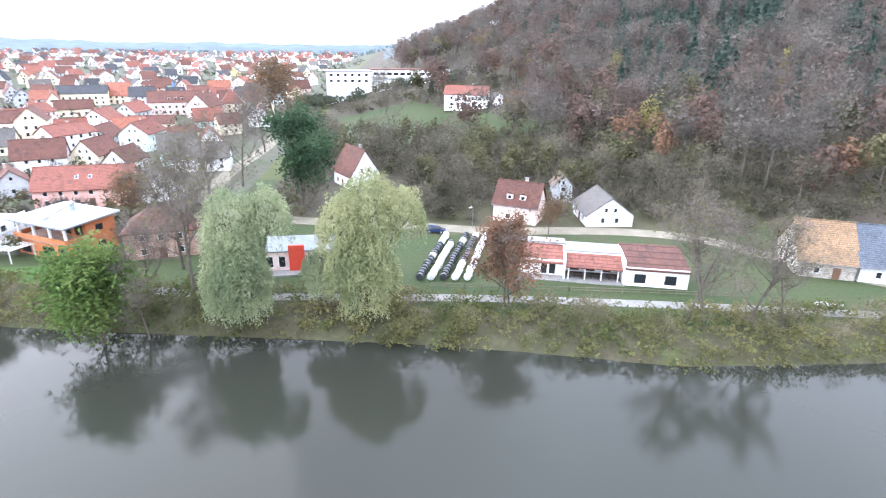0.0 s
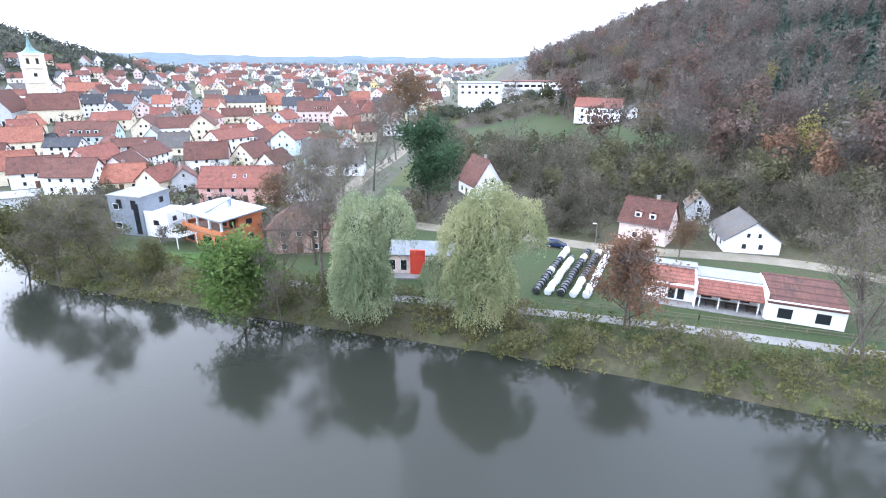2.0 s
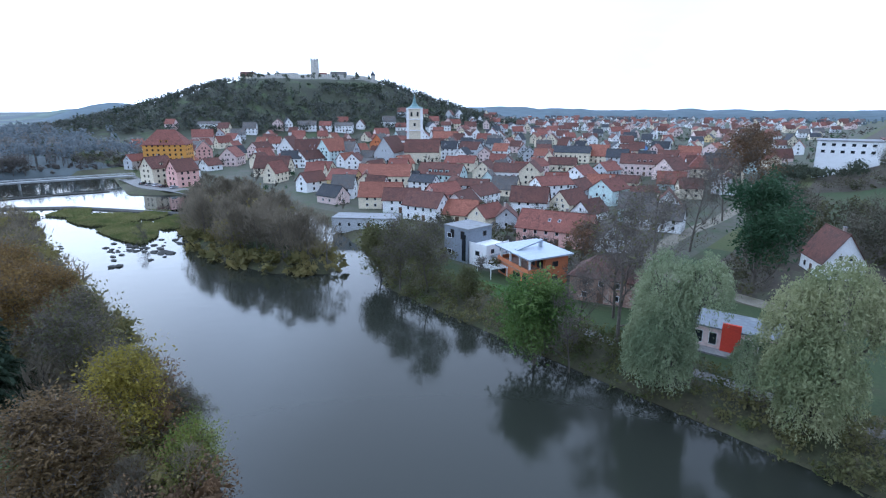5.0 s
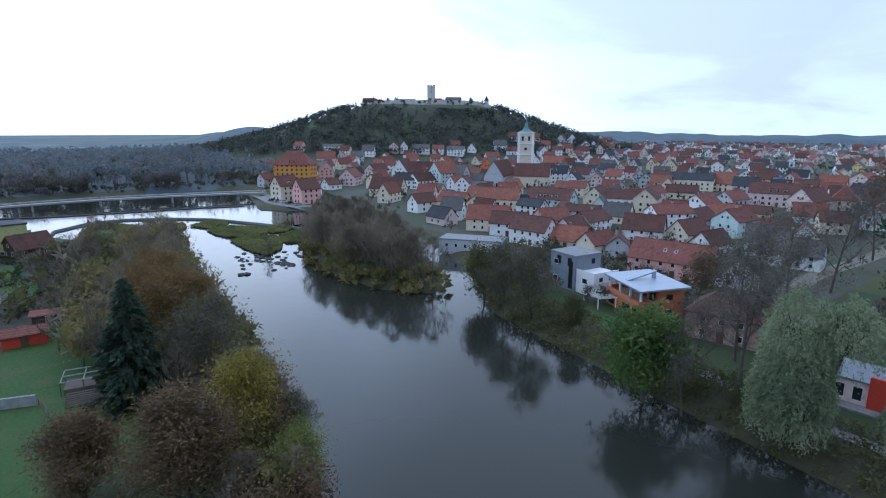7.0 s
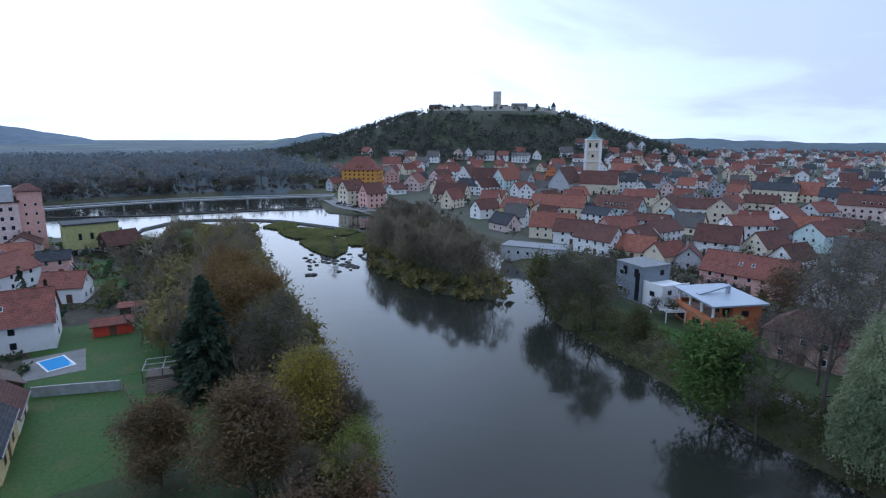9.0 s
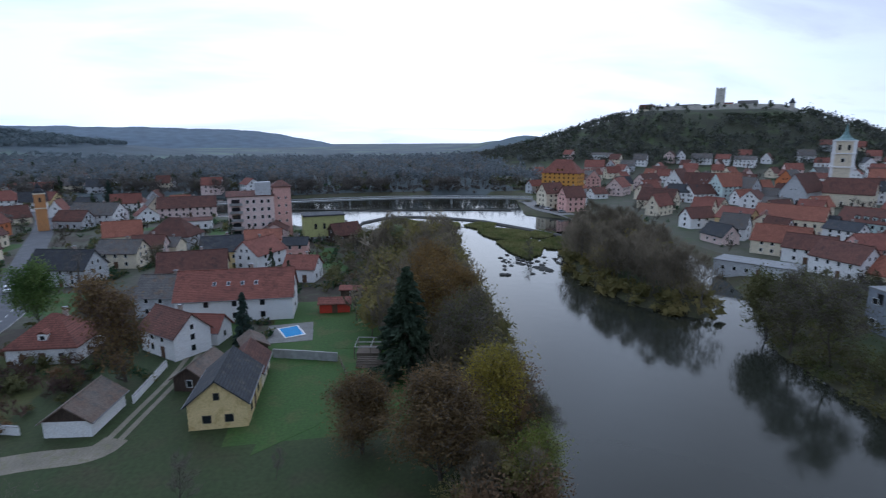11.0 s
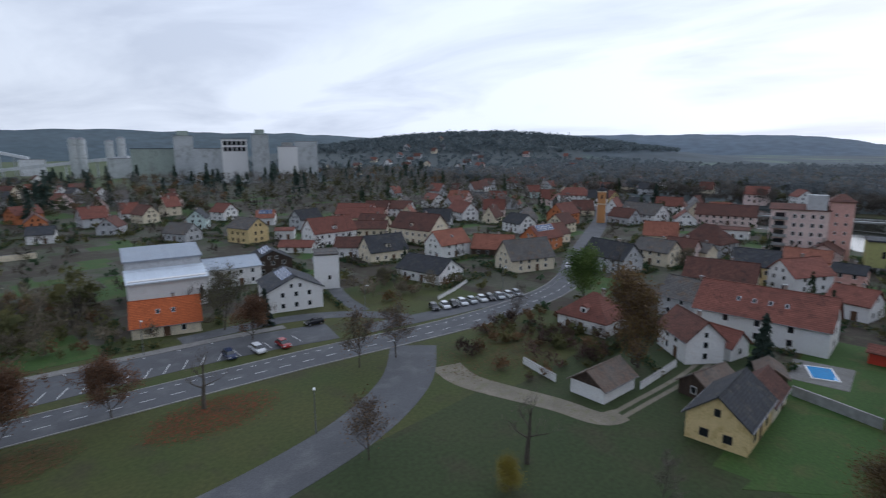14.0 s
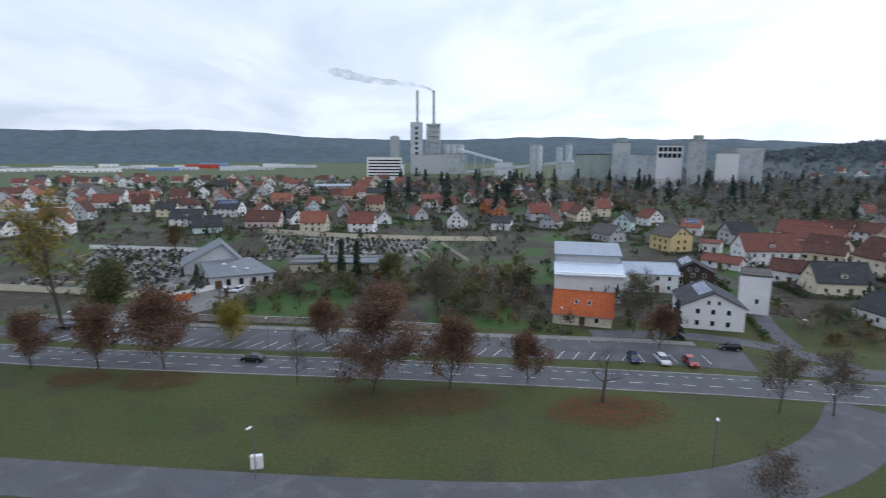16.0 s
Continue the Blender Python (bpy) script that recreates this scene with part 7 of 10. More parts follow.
def smoke():
    """The thin plume that drifts from the chimneys."""
    m = bpy.data.materials.new("thin_smoke")
    m.use_nodes = True
    n, l = m.node_tree.nodes, m.node_tree.links
    tr, df, ms = n.new("ShaderNodeBsdfTransparent"), n.new("ShaderNodeBsdfTranslucent"), n.new("ShaderNodeMixShader")
    tc, nz, mr = n.new("ShaderNodeTexCoord"), n.new("ShaderNodeTexNoise"), n.new("ShaderNodeMapRange")
    nz.inputs["Scale"].default_value, nz.inputs["Detail"].default_value = 0.05, 4
    mr.inputs["From Min"].default_value, mr.inputs["From Max"].default_value = 0.36, 0.62
    mr.inputs["To Min"].default_value, mr.inputs["To Max"].default_value = 0.0, 0.30
    l.new(tc.outputs["Object"], nz.inputs["Vector"])
    l.new(nz.outputs[0], mr.inputs["Value"])
    l.new(mr.outputs[0], ms.inputs[0])
    df.inputs["Color"].default_value = (0.42, 0.44, 0.47, 1)
    l.new(tr.outputs[0], ms.inputs[1])
    l.new(df.outputs[0], ms.inputs[2])
    l.new(ms.outputs[0], n["Material Output"].inputs["Surface"])
    path, rad = [], []
    for i in range(46):
        t = i / 45
        a = radians(178.0 + 11.5 * t)
        path.append((-1020 * math.sin(a), 1020 * math.cos(a), 153 + 30 * t ** 0.7 + 2.5 * math.sin(t * 9)))
        rad.append((1.6 + 7.5 * t ** 0.8) * (1 + 0.35 * noise.noise((t * 14, 3, 1))) * (1 if i < 40 else (45 - i) / 6 + 0.02))
    v, f = limb(path, rad, 12)
    tagged(new("smoke_plume", mesh_from("smoke_plume", v, f, [m], flat=False)), "thin grey smoke drifting from the factory chimneys", "smoke", kind="stuff")


smoke()


# ---- houses of the town and of the near bank ----
house(-206.0, 165.8, 11, 9, 16, 6, 4.5, "yellow", "red", near=False, label="yellow-rendered house with a red tiled roof")
house(-197.4, 171.2, -41, 8, 10, 6, 3.5, "cream", "red", near=False, label="cream-rendered house with a red tiled roof")
house(-200.6, 187.3, 35, 12, 26, 6.5, 5, "cream", "orange", near=False, label="cream-rendered house with an orange tiled roof")
house(-192.8, 195.7, 30, 8, 11, 5, 3, "rose", "slate", near=False, label="pale rose house with a dark slate roof")
house(-179.8, 193.4, 13, 8, 13, 4.5, 3, "white", "slate", near=False, label="white-rendered house with a dark slate roof")
house(-184.6, 212.5, 16, 11, 24, 6, 5, "mint", "brown", dormers=4, near=False, label="pale mint house with a brown tiled roof and dormers")
house(-168.7, 204.9, -21, 6, 7, 4, 2.5, "wood", "brown", near=False, label="dark timber shed with a brown tiled roof")
house(-154.2, 199.3, 28, 7, 15, 4.5, 2.5, "palegrey", "brown", near=False, label="pale grey house with a brown tiled roof")
house(-172.2, 234.2, 111, 11, 14, 6.5, 5, "cream", "brown", near=False, label="cream-rendered house with a brown tiled roof")
house(-160.7, 239.8, 29, 10, 16, 6.5, 4, "white", "brown", near=False, label="white-rendered house with a brown tiled roof")
house(-150.4, 244.8, 112, 11, 13, 7, 5, "cream", "brown", near=False, label="cream-rendered house with a brown tiled roof")
house(-134.4, 179.2, 92, 10, 15, 5, 3.5, "white", "brown", label="white-rendered house with a brown tiled roof")
house(-144.6, 167.0, 81, 9, 14, 5.5, 4, "pink", "red", label="pink-rendered house with a red tiled roof")
house(-162.2, 148.9, 35, 10, 17, 5, 5, "cream", "orange", label="cream-rendered house with an orange tiled roof")
house(-149.3, 148.1, 33, 9, 14, 5, 4, "white", "brown", label="white-rendered house with a brown tiled roof")
house(-131.6, 142.7, 8, 9, 15, 5.5, 4.5, "white", "brown", label="white-rendered house with a brown tiled roof")
house(-121.8, 147.8, 24, 9, 16, 3, 4.5, "cream", "orange", label="cream-rendered house with an orange tiled roof")
house(-138.5, 119.9, 34, 9, 22, 3.5, 0, "palegrey", "gravel", kind="flat", chimneys=0, label="pale grey house with a flat gravel roof")
house(-107.7, 147.6, 86, 8, 11, 4, 3.5, "cream", "red", label="cream-rendered house with a red tiled roof")
house(-102.2, 151.2, 124, 7, 9, 4, 3, "palegrey", "brown", label="pale grey house with a brown tiled roof")
house(-109.5, 178.0, 22, 9, 14, 5, 5, "white", "brown", label="white-rendered house with a brown tiled roof")
house(-77.6, 142.0, 11, 10, 22, 4.8, 4.6, "pink", "red", skylights=2, label="pink-rendered house with a red tiled roof and skylights")
house(-115.4, 204.3, 59, 11, 15, 8, 3, "white", "red", label="white-rendered house with a red tiled roof")
house(-124.7, 249.9, 87, 11, 13, 7, 4, "white", "red", near=False, label="white-rendered house with a red tiled roof")
house(-126.2, 282.9, 79, 10, 13, 6, 4, "palegrey", "red", near=False, label="pale grey house with a red tiled roof")
house(-117.9, 317.1, 17, 12, 27, 7, 5, "rose", "brown", dormers=3, near=False, label="pale rose house with a brown tiled roof and dormers")
house(-99.6, 307.0, 78, 13, 16, 6, 6, "rose", "brown", near=False, label="pale rose house with a brown tiled roof")
house(-89.9, 322.8, -74, 11, 11, 6, 7, "cream", "red", kind="hip", near=False, label="cream-rendered house with a red tiled roof")
house(-94.8, 217.1, 84, 11, 14, 6.5, 4, "mint", "red", near=False, label="pale mint house with a red tiled roof")
house(-97.6, 187.4, 83, 9, 13, 4.5, 4.5, "cream", "brown", label="cream-rendered house with a brown tiled roof")
house(-84.1, 176.9, 85, 8, 12, 4, 4, "white", "brown", label="white-rendered house with a brown tiled roof")
house(-109.6, 218.0, 92, 9, 13, 5, 4, "palegrey", "brown", near=False, label="pale grey house with a brown tiled roof")
house(-183.3, 351.4, 18, 10, 26, 7, 4, "cream", "slate", near=False, label="cream-rendered house with a dark slate roof")
house(-209.2, 337.0, 122, 9, 12, 6, 4, "palegrey", "slate", near=False, label="pale grey house with a dark slate roof")
house(-212.4, 362.4, 25, 10, 10, 6, 4, "white", "brown", near=False, label="white-rendered house with a brown tiled roof")
house(-167.6, 361.8, 5, 12, 14, 5, 7, "cream", "orange", near=False, label="cream-rendered house with an orange tiled roof")
house(-165.3, 305.5, 23, 9, 17, 4, 4, "cream", "brown", near=False, label="cream-rendered house with a brown tiled roof")
house(-174.5, 453.6, 106, 12, 14, 5, 4, "blue", "slate", near=False, label="blue-painted house with a dark slate roof")
house(-152.9, 359.0, 18, 10, 14, 5, 5, "palegrey", "slate", near=False, label="pale grey house with a dark slate roof")
house(-119.4, 464.9, 84, 14, 16, 4, 5, "rose", "orange", near=False, label="pale rose house with an orange tiled roof")
house(-162.0, 607.5, 95, 9, 12, 4, 4, "yellow", "greytile", near=False, label="yellow-rendered house with a weathered grey roof")
house(-93.0, 394.2, -17, 10, 14, 6, 4, "mint", "slate", near=False, label="pale mint house with a dark slate roof")
house(-109.9, 264.6, 13, 8, 18, 3, 3, "cream", "brown", near=False, label="cream-rendered house with a brown tiled roof")
house(-93.3, 371.8, 4, 10, 14, 5, 4.5, "cream", "slate", near=False, label="cream-rendered house with a dark slate roof")
house(-62.2, 180.7, 9, 9, 18, 4.5, 4, "white", "greytile", label="white-rendered house with a weathered grey roof")
house(-90.5, 234.5, 51, 6, 20, 3, 2.5, "cream", "red", near=False, label="cream-rendered house with a red tiled roof")
house(-356.0, 146.6, 48, 15, 25, 16, 8.5, "ochre", "red", kind="hip", dormers=2, near=False, label="ochre house with a red tiled roof and dormers")
house(-423.9, 154.6, 65, 10, 13, 9, 4, "palegrey", "red", kind="hip", near=False, label="pale grey house with a red tiled roof")
house(-301.5, 117.1, 104, 10, 13, 8.6, 5.4, "cream", "brown", dormers=1, near=False, label="cream-rendered house with a brown tiled roof and dormers")
house(-282.7, 121.9, 97, 10, 12, 8.2, 5.4, "pink", "brown", near=False, label="pink-rendered house with a brown tiled roof")
house(-394.8, 187.7, -25, 11.2, 15, 7.5, 6.2, "pink", "greytile", near=False, label="pink-rendered house with a weathered grey roof")
house(-486.2, 231.8, 60, 12.5, 17.5, 6.2, 6.2, "rose", "red", near=False, label="pale rose house with a red tiled roof")
house(-380.8, 225.4, 109, 11.2, 17.5, 6.2, 5, "rose", "brown", near=False, label="pale rose house with a brown tiled roof")
house(-349.3, 185.1, 132, 11.2, 17.5, 6.2, 5.6, "rose", "red", near=False, label="pale rose house with a red tiled roof")
house(-356.5, 235.3, 127, 12.5, 20, 7.5, 8.8, "white", "brown", near=False, label="white-rendered house with a brown tiled roof")
house(-332.4, 240.8, 49, 16.2, 27.5, 6.2, 8.8, "cream", "brown", skylights=3, near=False, label="cream-rendered house with a brown tiled roof and skylights")
house(-301.0, 232.4, 97, 12.5, 18.8, 10, 7.5, "mint", "orange", near=False, label="pale mint house with an orange tiled roof")
house(-298.2, 242.3, 21, 11.2, 15, 8.8, 6.2, "palegrey", "greytile", near=False, label="pale grey house with a weathered grey roof")
house(-307.3, 206.1, 46, 10, 16.2, 6.2, 4.4, "white", "slate", near=False, label="white-rendered house with a dark slate roof")
house(-302.5, 215.7, 95, 11.2, 18.8, 5.6, 5, "white", "brown", near=False, label="white-rendered house with a brown tiled roof")
house(-282.6, 175.0, 38, 12.5, 20, 5, 6.2, "cream", "brown", near=False, label="cream-rendered house with a brown tiled roof")
house(-528.4, 259.7, 59, 9, 20, 4, 2, "white", "greytile", near=False, label="white-rendered house with a weathered grey roof")
house(-486.4, 309.8, 138, 10, 10, 6, 4, "rose", "brown", near=False, label="pale rose house with a brown tiled roof")
house(-482.1, 317.9, -23, 8, 10, 6, 5, "white", "slate", near=False, label="white-rendered house with a dark slate roof")
house(-471.0, 333.4, 50, 10, 18, 5, 4, "white", "greytile", near=False, label="white-rendered house with a weathered grey roof")
house(-460.7, 348.7, 43, 10, 12, 5, 4, "white", "red", near=False, label="white-rendered house with a red tiled roof")
house(-448.1, 362.4, 41, 10, 18, 6, 3, "white", "greytile", near=False, label="white-rendered house with a weathered grey roof")
house(-327.9, 301.8, 117, 12, 18, 9, 7, "orange", "greytile", near=False, label="orange-painted house with a weathered grey roof")
house(-419.7, 418.7, 35, 9, 14, 4, 4, "white", "red", near=False, label="white-rendered house with a red tiled roof")
house(-351.9, 410.8, 31, 12, 24, 5, 6, "cream", "orange", near=False, label="cream-rendered house with an orange tiled roof")
house(-269.5, 308.1, 31, 12, 26, 8, 5, "white", "slate", skylights=4, near=False, label="white-rendered house with a dark slate roof and skylights")
house(-254.8, 326.8, 8, 11, 16, 7, 5, "palegrey", "brown", near=False, label="pale grey house with a brown tiled roof")
house(-382.6, 477.0, 99, 10, 14, 5, 4, "rose", "red", near=False, label="pale rose house with a red tiled roof")
house(-108.3, -55.8, 87, 11, 12, 3.4, 4.5, "white", "red", kind="hip", dormers=1, label="white-rendered house with a red hipped roof and dormers")
house(-106.3, -34.2, 48, 7.5, 11, 4.6, 3.5, "white", "brown", label="white-rendered house with a brown tiled roof")
house(-131.4, -42.5, 78, 9, 12, 5, 4, "palegrey", "greytile", label="pale grey house with a weathered grey roof")
house(-111.0, -30.4, 75, 6, 9, 2.8, 2.5, "white", "red", chimneys=0, label="white-rendered house with a red tiled roof")
house(-127.2, -26.2, 90, 12, 25, 5.4, 5.2, "white", "red", skylights=4, dark=True, gap=6, doors=0, label="white-rendered house with a red tiled roof and skylights")
house(-177.9, -40.4, 98, 10, 12, 6, 4, "yellow", "slate", label="yellow-rendered house with a dark slate roof")
house(-177.5, -29.3, 149, 10, 14, 5, 4, "white", "red", label="white-rendered house with a red tiled roof")
house(-162.2, -45.2, 98, 10, 18, 4, 4.5, "cream", "brown", label="cream-rendered house with a brown tiled roof")
house(-157.6, -14.1, 75, 8, 9, 4, 3, "white", "red", label="white-rendered house with a red tiled roof")
house(-125.6, -4.3, 87, 4, 7, 2.3, 0.9, "red", "red", chimneys=0, label="red-painted house with a red tiled roof")
house(-136.9, 1.6, 81, 4, 9, 2.2, 0.6, "wood", "red", chimneys=0, label="dark timber shed with a red tiled roof")
house(-226.4, -88.1, 109, 9, 13, 4, 5, "cream", "orange", near=False, label="cream-rendered house with an orange tiled roof")
house(-217.4, -66.1, 77, 12, 16, 5, 6, "palegrey", "brown", kind="hip", label="pale grey house with a brown tiled roof")
house(-186.0, -73.1, 81, 9, 13, 5, 3.5, "cream", "greytile", label="cream-rendered house with a weathered grey roof")
house(-193.4, -67.3, 89, 8, 10, 5, 3.5, "rose", "brown", label="pale rose house with a brown tiled roof")
house(-199.6, -62.5, 77, 7, 7, 4, 2.5, "cream", "greytile", label="cream-rendered house with a weathered grey roof")
house(-165.8, -80.2, 76, 10, 17, 5, 4.5, "palegrey", "slate", label="pale grey house with a dark slate roof")
house(-283.3, -120.1, 78, 13, 22, 5, 5, "white", "greytile", panels=1, near=False, label="white-rendered house with a weathered grey roof and solar panels")
house(-347.3, -198.8, 115, 12, 24, 5, 5, "white", "red", kind="hip", near=False, label="white-rendered house with a red tiled roof")
house(-393.2, -196.2, 67, 10, 16, 6, 5, "yellow", "red", near=False, label="yellow-rendered house with a red tiled roof")
house(-368.6, -167.3, 104, 12, 20, 5, 4, "palegrey", "slate", near=False, label="pale grey house with a dark slate roof")
house(-357.6, -126.7, -170, 9, 13, 5, 4, "rose", "brown", near=False, label="pale rose house with a brown tiled roof")
house(-464.5, -141.4, -163, 9, 12, 6, 4, "white", "slate", near=False, label="white-rendered house with a dark slate roof")
house(-372.8, -108.1, 96, 9, 12, 5, 4, "cream", "orange", near=False, label="cream-rendered house with an orange tiled roof")
house(-419.3, -98.9, 88, 10, 14, 6, 5, "rose", "red", near=False, label="pale rose house with a red tiled roof")
house(-304.1, -85.1, 101, 13, 28, 5, 5, "rose", "brown", near=False, label="pale rose house with a brown tiled roof")
house(-260.9, -69.2, 100, 8, 12, 4, 1, "white", "brown", chimneys=0, near=False, label="white-rendered house with a brown tiled roof")
house(-227.9, -30.6, -177, 10, 14, 4, 3, "rose", "brown", label="pale rose house with a brown tiled roof")
house(-210.9, -32.9, 94, 9, 13, 3.5, 3, "orange", "orange", label="orange-painted house with an orange tiled roof")
house(-218.4, -2.6, 121, 8, 12, 3, 4, "wood", "brown", label="dark timber shed with a brown tiled roof")
house(-188.3, -18.8, 86, 6, 8, 5, 2, "pink", "slate", label="pink-rendered house with a dark slate roof")
house(-248.4, -148.5, -179, 10, 16, 6, 5, "orange", "red", near=False, label="orange-painted house with a red tiled roof")
house(-224.3, -134.9, -179, 9, 12, 5, 4, "cream", "brown", near=False, label="cream-rendered house with a brown tiled roof")
house(-198.1, -122.9, 177, 9, 12, 4, 4, "cream", "brown", label="cream-rendered house with a brown tiled roof")
house(-270.9, -125.3, 75, 9, 14, 4, 4, "palegrey", "brown", near=False, label="pale grey house with a brown tiled roof")
house(-125.3, -149.5, 168, 10, 15, 4, 5, "cream", "slate", dormers=1, flat_dormer=True, label="cream-rendered house with a dark slate roof and dormers")
house(-116.3, -116.4, 95, 12, 17, 3.2, 3.6, "white", "slate", label="white-rendered house with a dark slate roof")
house(-147.2, -137.7, 173, 10, 14, 5, 4.5, "white", "orange", skylights=1, label="white-rendered house with an orange tiled roof and skylights")
house(-160.0, -166.0, 96, 13, 22, 6.5, 6, "cream", "brown", dormers=1, label="cream-rendered house with a brown tiled roof and dormers")
house(-159.8, -125.2, 118, 10, 15, 3, 4.5, "wood", "orange", label="dark timber shed with an orange tiled roof")
house(-147.3, -102.2, 160, 10, 17, 4.5, 5.5, "cream", "greytile", label="cream-rendered house with a weathered grey roof")
house(-182.3, -118.6, 173, 10, 14, 5, 4.5, "orange", "red", panels=-1, label="orange-painted house with a red tiled roof and solar panels")
house(-213.1, -151.6, 75, 10, 13, 4.5, 4, "white", "slate", near=False, label="white-rendered house with a dark slate roof")
house(-226.2, -199.8, 71, 10, 18, 5, 5, "white", "red", near=False, label="white-rendered house with a red tiled roof")
house(-249.4, -245.9, 75, 10, 14, 6, 4, "white", "red", near=False, label="white-rendered house with a red tiled roof")
house(-178.3, -226.3, 132, 12, 20, 4, 4.5, "cream", "red", near=False, label="cream-rendered house with a red tiled roof")
house(-156.9, -197.6, 132, 9, 18, 3.5, 3, "cream", "brown", near=False, label="cream-rendered house with a brown tiled roof")
house(-121.6, -162.9, 133, 9, 12, 4, 3, "white", "brown", label="white-rendered house with a brown tiled roof")
house(-210.6, -237.3, 118, 11, 18, 5, 4, "white", "brown", near=False, label="white-rendered house with a brown tiled roof")
house(-316.9, -264.8, 125, 8, 20, 3, 2, "palegrey", "slate", near=False, label="pale grey house with a dark slate roof")
house(-40.9, -124.2, 160, 8, 13.5, 2.8, 4.5, "cream", "vivid", skylights=2, label="cream-rendered house with a bright new orange roof and skylights")
house(-71.1, -123.0, 72, 13.5, 14, 5.5, 3.2, "white", "slate", panels=-1, chimneys=0, label="white-rendered house with a dark slate roof and solar panels")
house(-86.2, -160.8, 72, 12, 12, 5, 3, "wood", "slate", panels=-1, chimneys=0, label="dark timber shed with a dark slate roof")
house(-109.8, -222.1, 104, 11, 13, 6.5, 4, "yellow", "greytile", near=False, label="yellow-rendered house with a weathered grey roof")
house(-110.8, -276.8, -122, 9, 12, 5.5, 4, "mint", "slate", near=False, label="pale mint house with a dark slate roof")
house(-141.4, -264.3, 142, 9, 9, 4, 3.5, "white", "orange", panels=-1, near=False, label="white-rendered house with an orange tiled roof and solar panels")
house(-148.6, -237.2, -172, 9, 14, 5, 4.5, "palegrey", "slate", near=False, label="pale grey house with a dark slate roof")
house(-130.3, -190.5, 176, 11, 20, 6, 5.5, "white", "red", dormers=1, label="white-rendered house with a red tiled roof and dormers")
house(-111.4, -185.0, 129, 6, 13, 2.5, 2, "white", "red", label="white-rendered house with a red tiled roof")
house(-124.9, -217.0, 140, 6, 8, 4, 1, "white", "red", chimneys=0, near=False, label="white-rendered house with a red tiled roof")
house(-179.6, -236.0, 123, 11, 20, 5, 5, "rose", "red", near=False, label="pale rose house with a red tiled roof")
house(-167.5, -206.2, 111, 10, 14, 4, 4, "cream", "brown", near=False, label="cream-rendered house with a brown tiled roof")
house(-202.2, -245.0, 120, 10, 14, 5, 4, "rose", "brown", near=False, label="pale rose house with a brown tiled roof")
house(-98.7, -316.5, 103, 9, 12, 5, 4.5, "cream", "brown", near=False, label="cream-rendered house with a brown tiled roof")
house(-74.9, -288.6, -125, 9, 12, 4, 4, "palegrey", "brown", near=False, label="pale grey house with a brown tiled roof")
house(-91.7, -247.7, 110, 9, 14, 3.5, 4, "palegrey", "greytile", near=False, label="pale grey house with a weathered grey roof")
house(51.6, -279.8, 175, 9, 13, 5, 5, "cream", "orange", near=False, label="cream-rendered house with an orange tiled roof")
house(26.7, -277.2, 170, 9, 13, 5, 5, "white", "red", near=False, label="white-rendered house with a red tiled roof")
house(-23.4, -290.5, -100, 10, 12, 5, 5, "white", "slate", near=False, label="white-rendered house with a dark slate roof")
house(-52.9, -360.6, -158, 10, 14, 5, 4, "orange", "red", near=False, label="orange-painted house with a red tiled roof")
house(-51.2, -321.0, -99, 9, 12, 5, 4, "orange", "brown", near=False, label="orange-painted house with a brown tiled roof")
house(-46.8, -284.0, 161, 8, 10, 4, 3, "white", "slate", near=False, label="white-rendered house with a dark slate roof")
house(80.3, -292.4, 175, 11, 18, 4, 5, "rose", "brown", dormers=1, near=False, label="pale rose house with a brown tiled roof and dormers")
house(114.8, -340.6, 169, 11, 16, 5, 4.5, "white", "slate", panels=-1, near=False, label="white-rendered house with a dark slate roof and solar panels")
house(68.8, -306.4, 133, 9, 12, 4, 4, "white", "slate", near=False, label="white-rendered house with a dark slate roof")
house(99.9, -413.5, 179, 10, 15, 4, 4, "pink", "orange", near=False, label="pink-rendered house with an orange tiled roof")
house(71.3, -395.8, 170, 8, 10, 3.5, 3.5, "cream", "orange", near=False, label="cream-rendered house with an orange tiled roof")
house(79.6, -536.6, -174, 20, 34, 5, 1.5, "palegrey", "metal", chimneys=0, near=False, label="pale grey house with a sheet-metal roof")
house(-45.5, -425.5, -126, 8, 11, 5, 4, "white", "red", near=False, label="white-rendered house with a red tiled roof")
house(34.9, -467.1, 174, 10, 22, 4, 4, "cream", "slate", near=False, label="cream-rendered house with a dark slate roof")
house(5.8, -479.1, 176, 10, 26, 4, 4, "white", "slate", near=False, label="white-rendered house with a dark slate roof")
house(52.3, -443.5, 172, 9, 12, 4, 4, "cream", "orange", near=False, label="cream-rendered house with an orange tiled roof")
house(197.1, -399.8, -169, 9, 14, 5, 4.5, "cream", "orange", near=False, label="cream-rendered house with an orange tiled roof")
house(212.0, -382.7, -166, 10, 16, 4, 5, "white", "red", near=False, label="white-rendered house with a red tiled roof")
house(152.0, -360.8, -167, 12, 22, 5, 4, "white", "brown", kind="hip", near=False, label="white-rendered house with a brown tiled roof")
house(122.4, -297.5, -178, 10, 17, 4.5, 4.5, "white", "slate", dormers=1, near=False, label="white-rendered house with a dark slate roof and dormers")
house(252.6, -410.2, -152, 14, 34, 4, 0, "white", "gravel", kind="flat", chimneys=0, near=False, label="white-rendered house with a flat gravel roof")
house(315.9, -444.5, -155, 10, 18, 4, 4, "rose", "brown", near=False, label="pale rose house with a brown tiled roof")
house(219.0, -311.6, -150, 20, 40, 6, 0, "palegrey", "metal", kind="flat", chimneys=0, near=False, label="pale grey house with a sheet-metal roof")
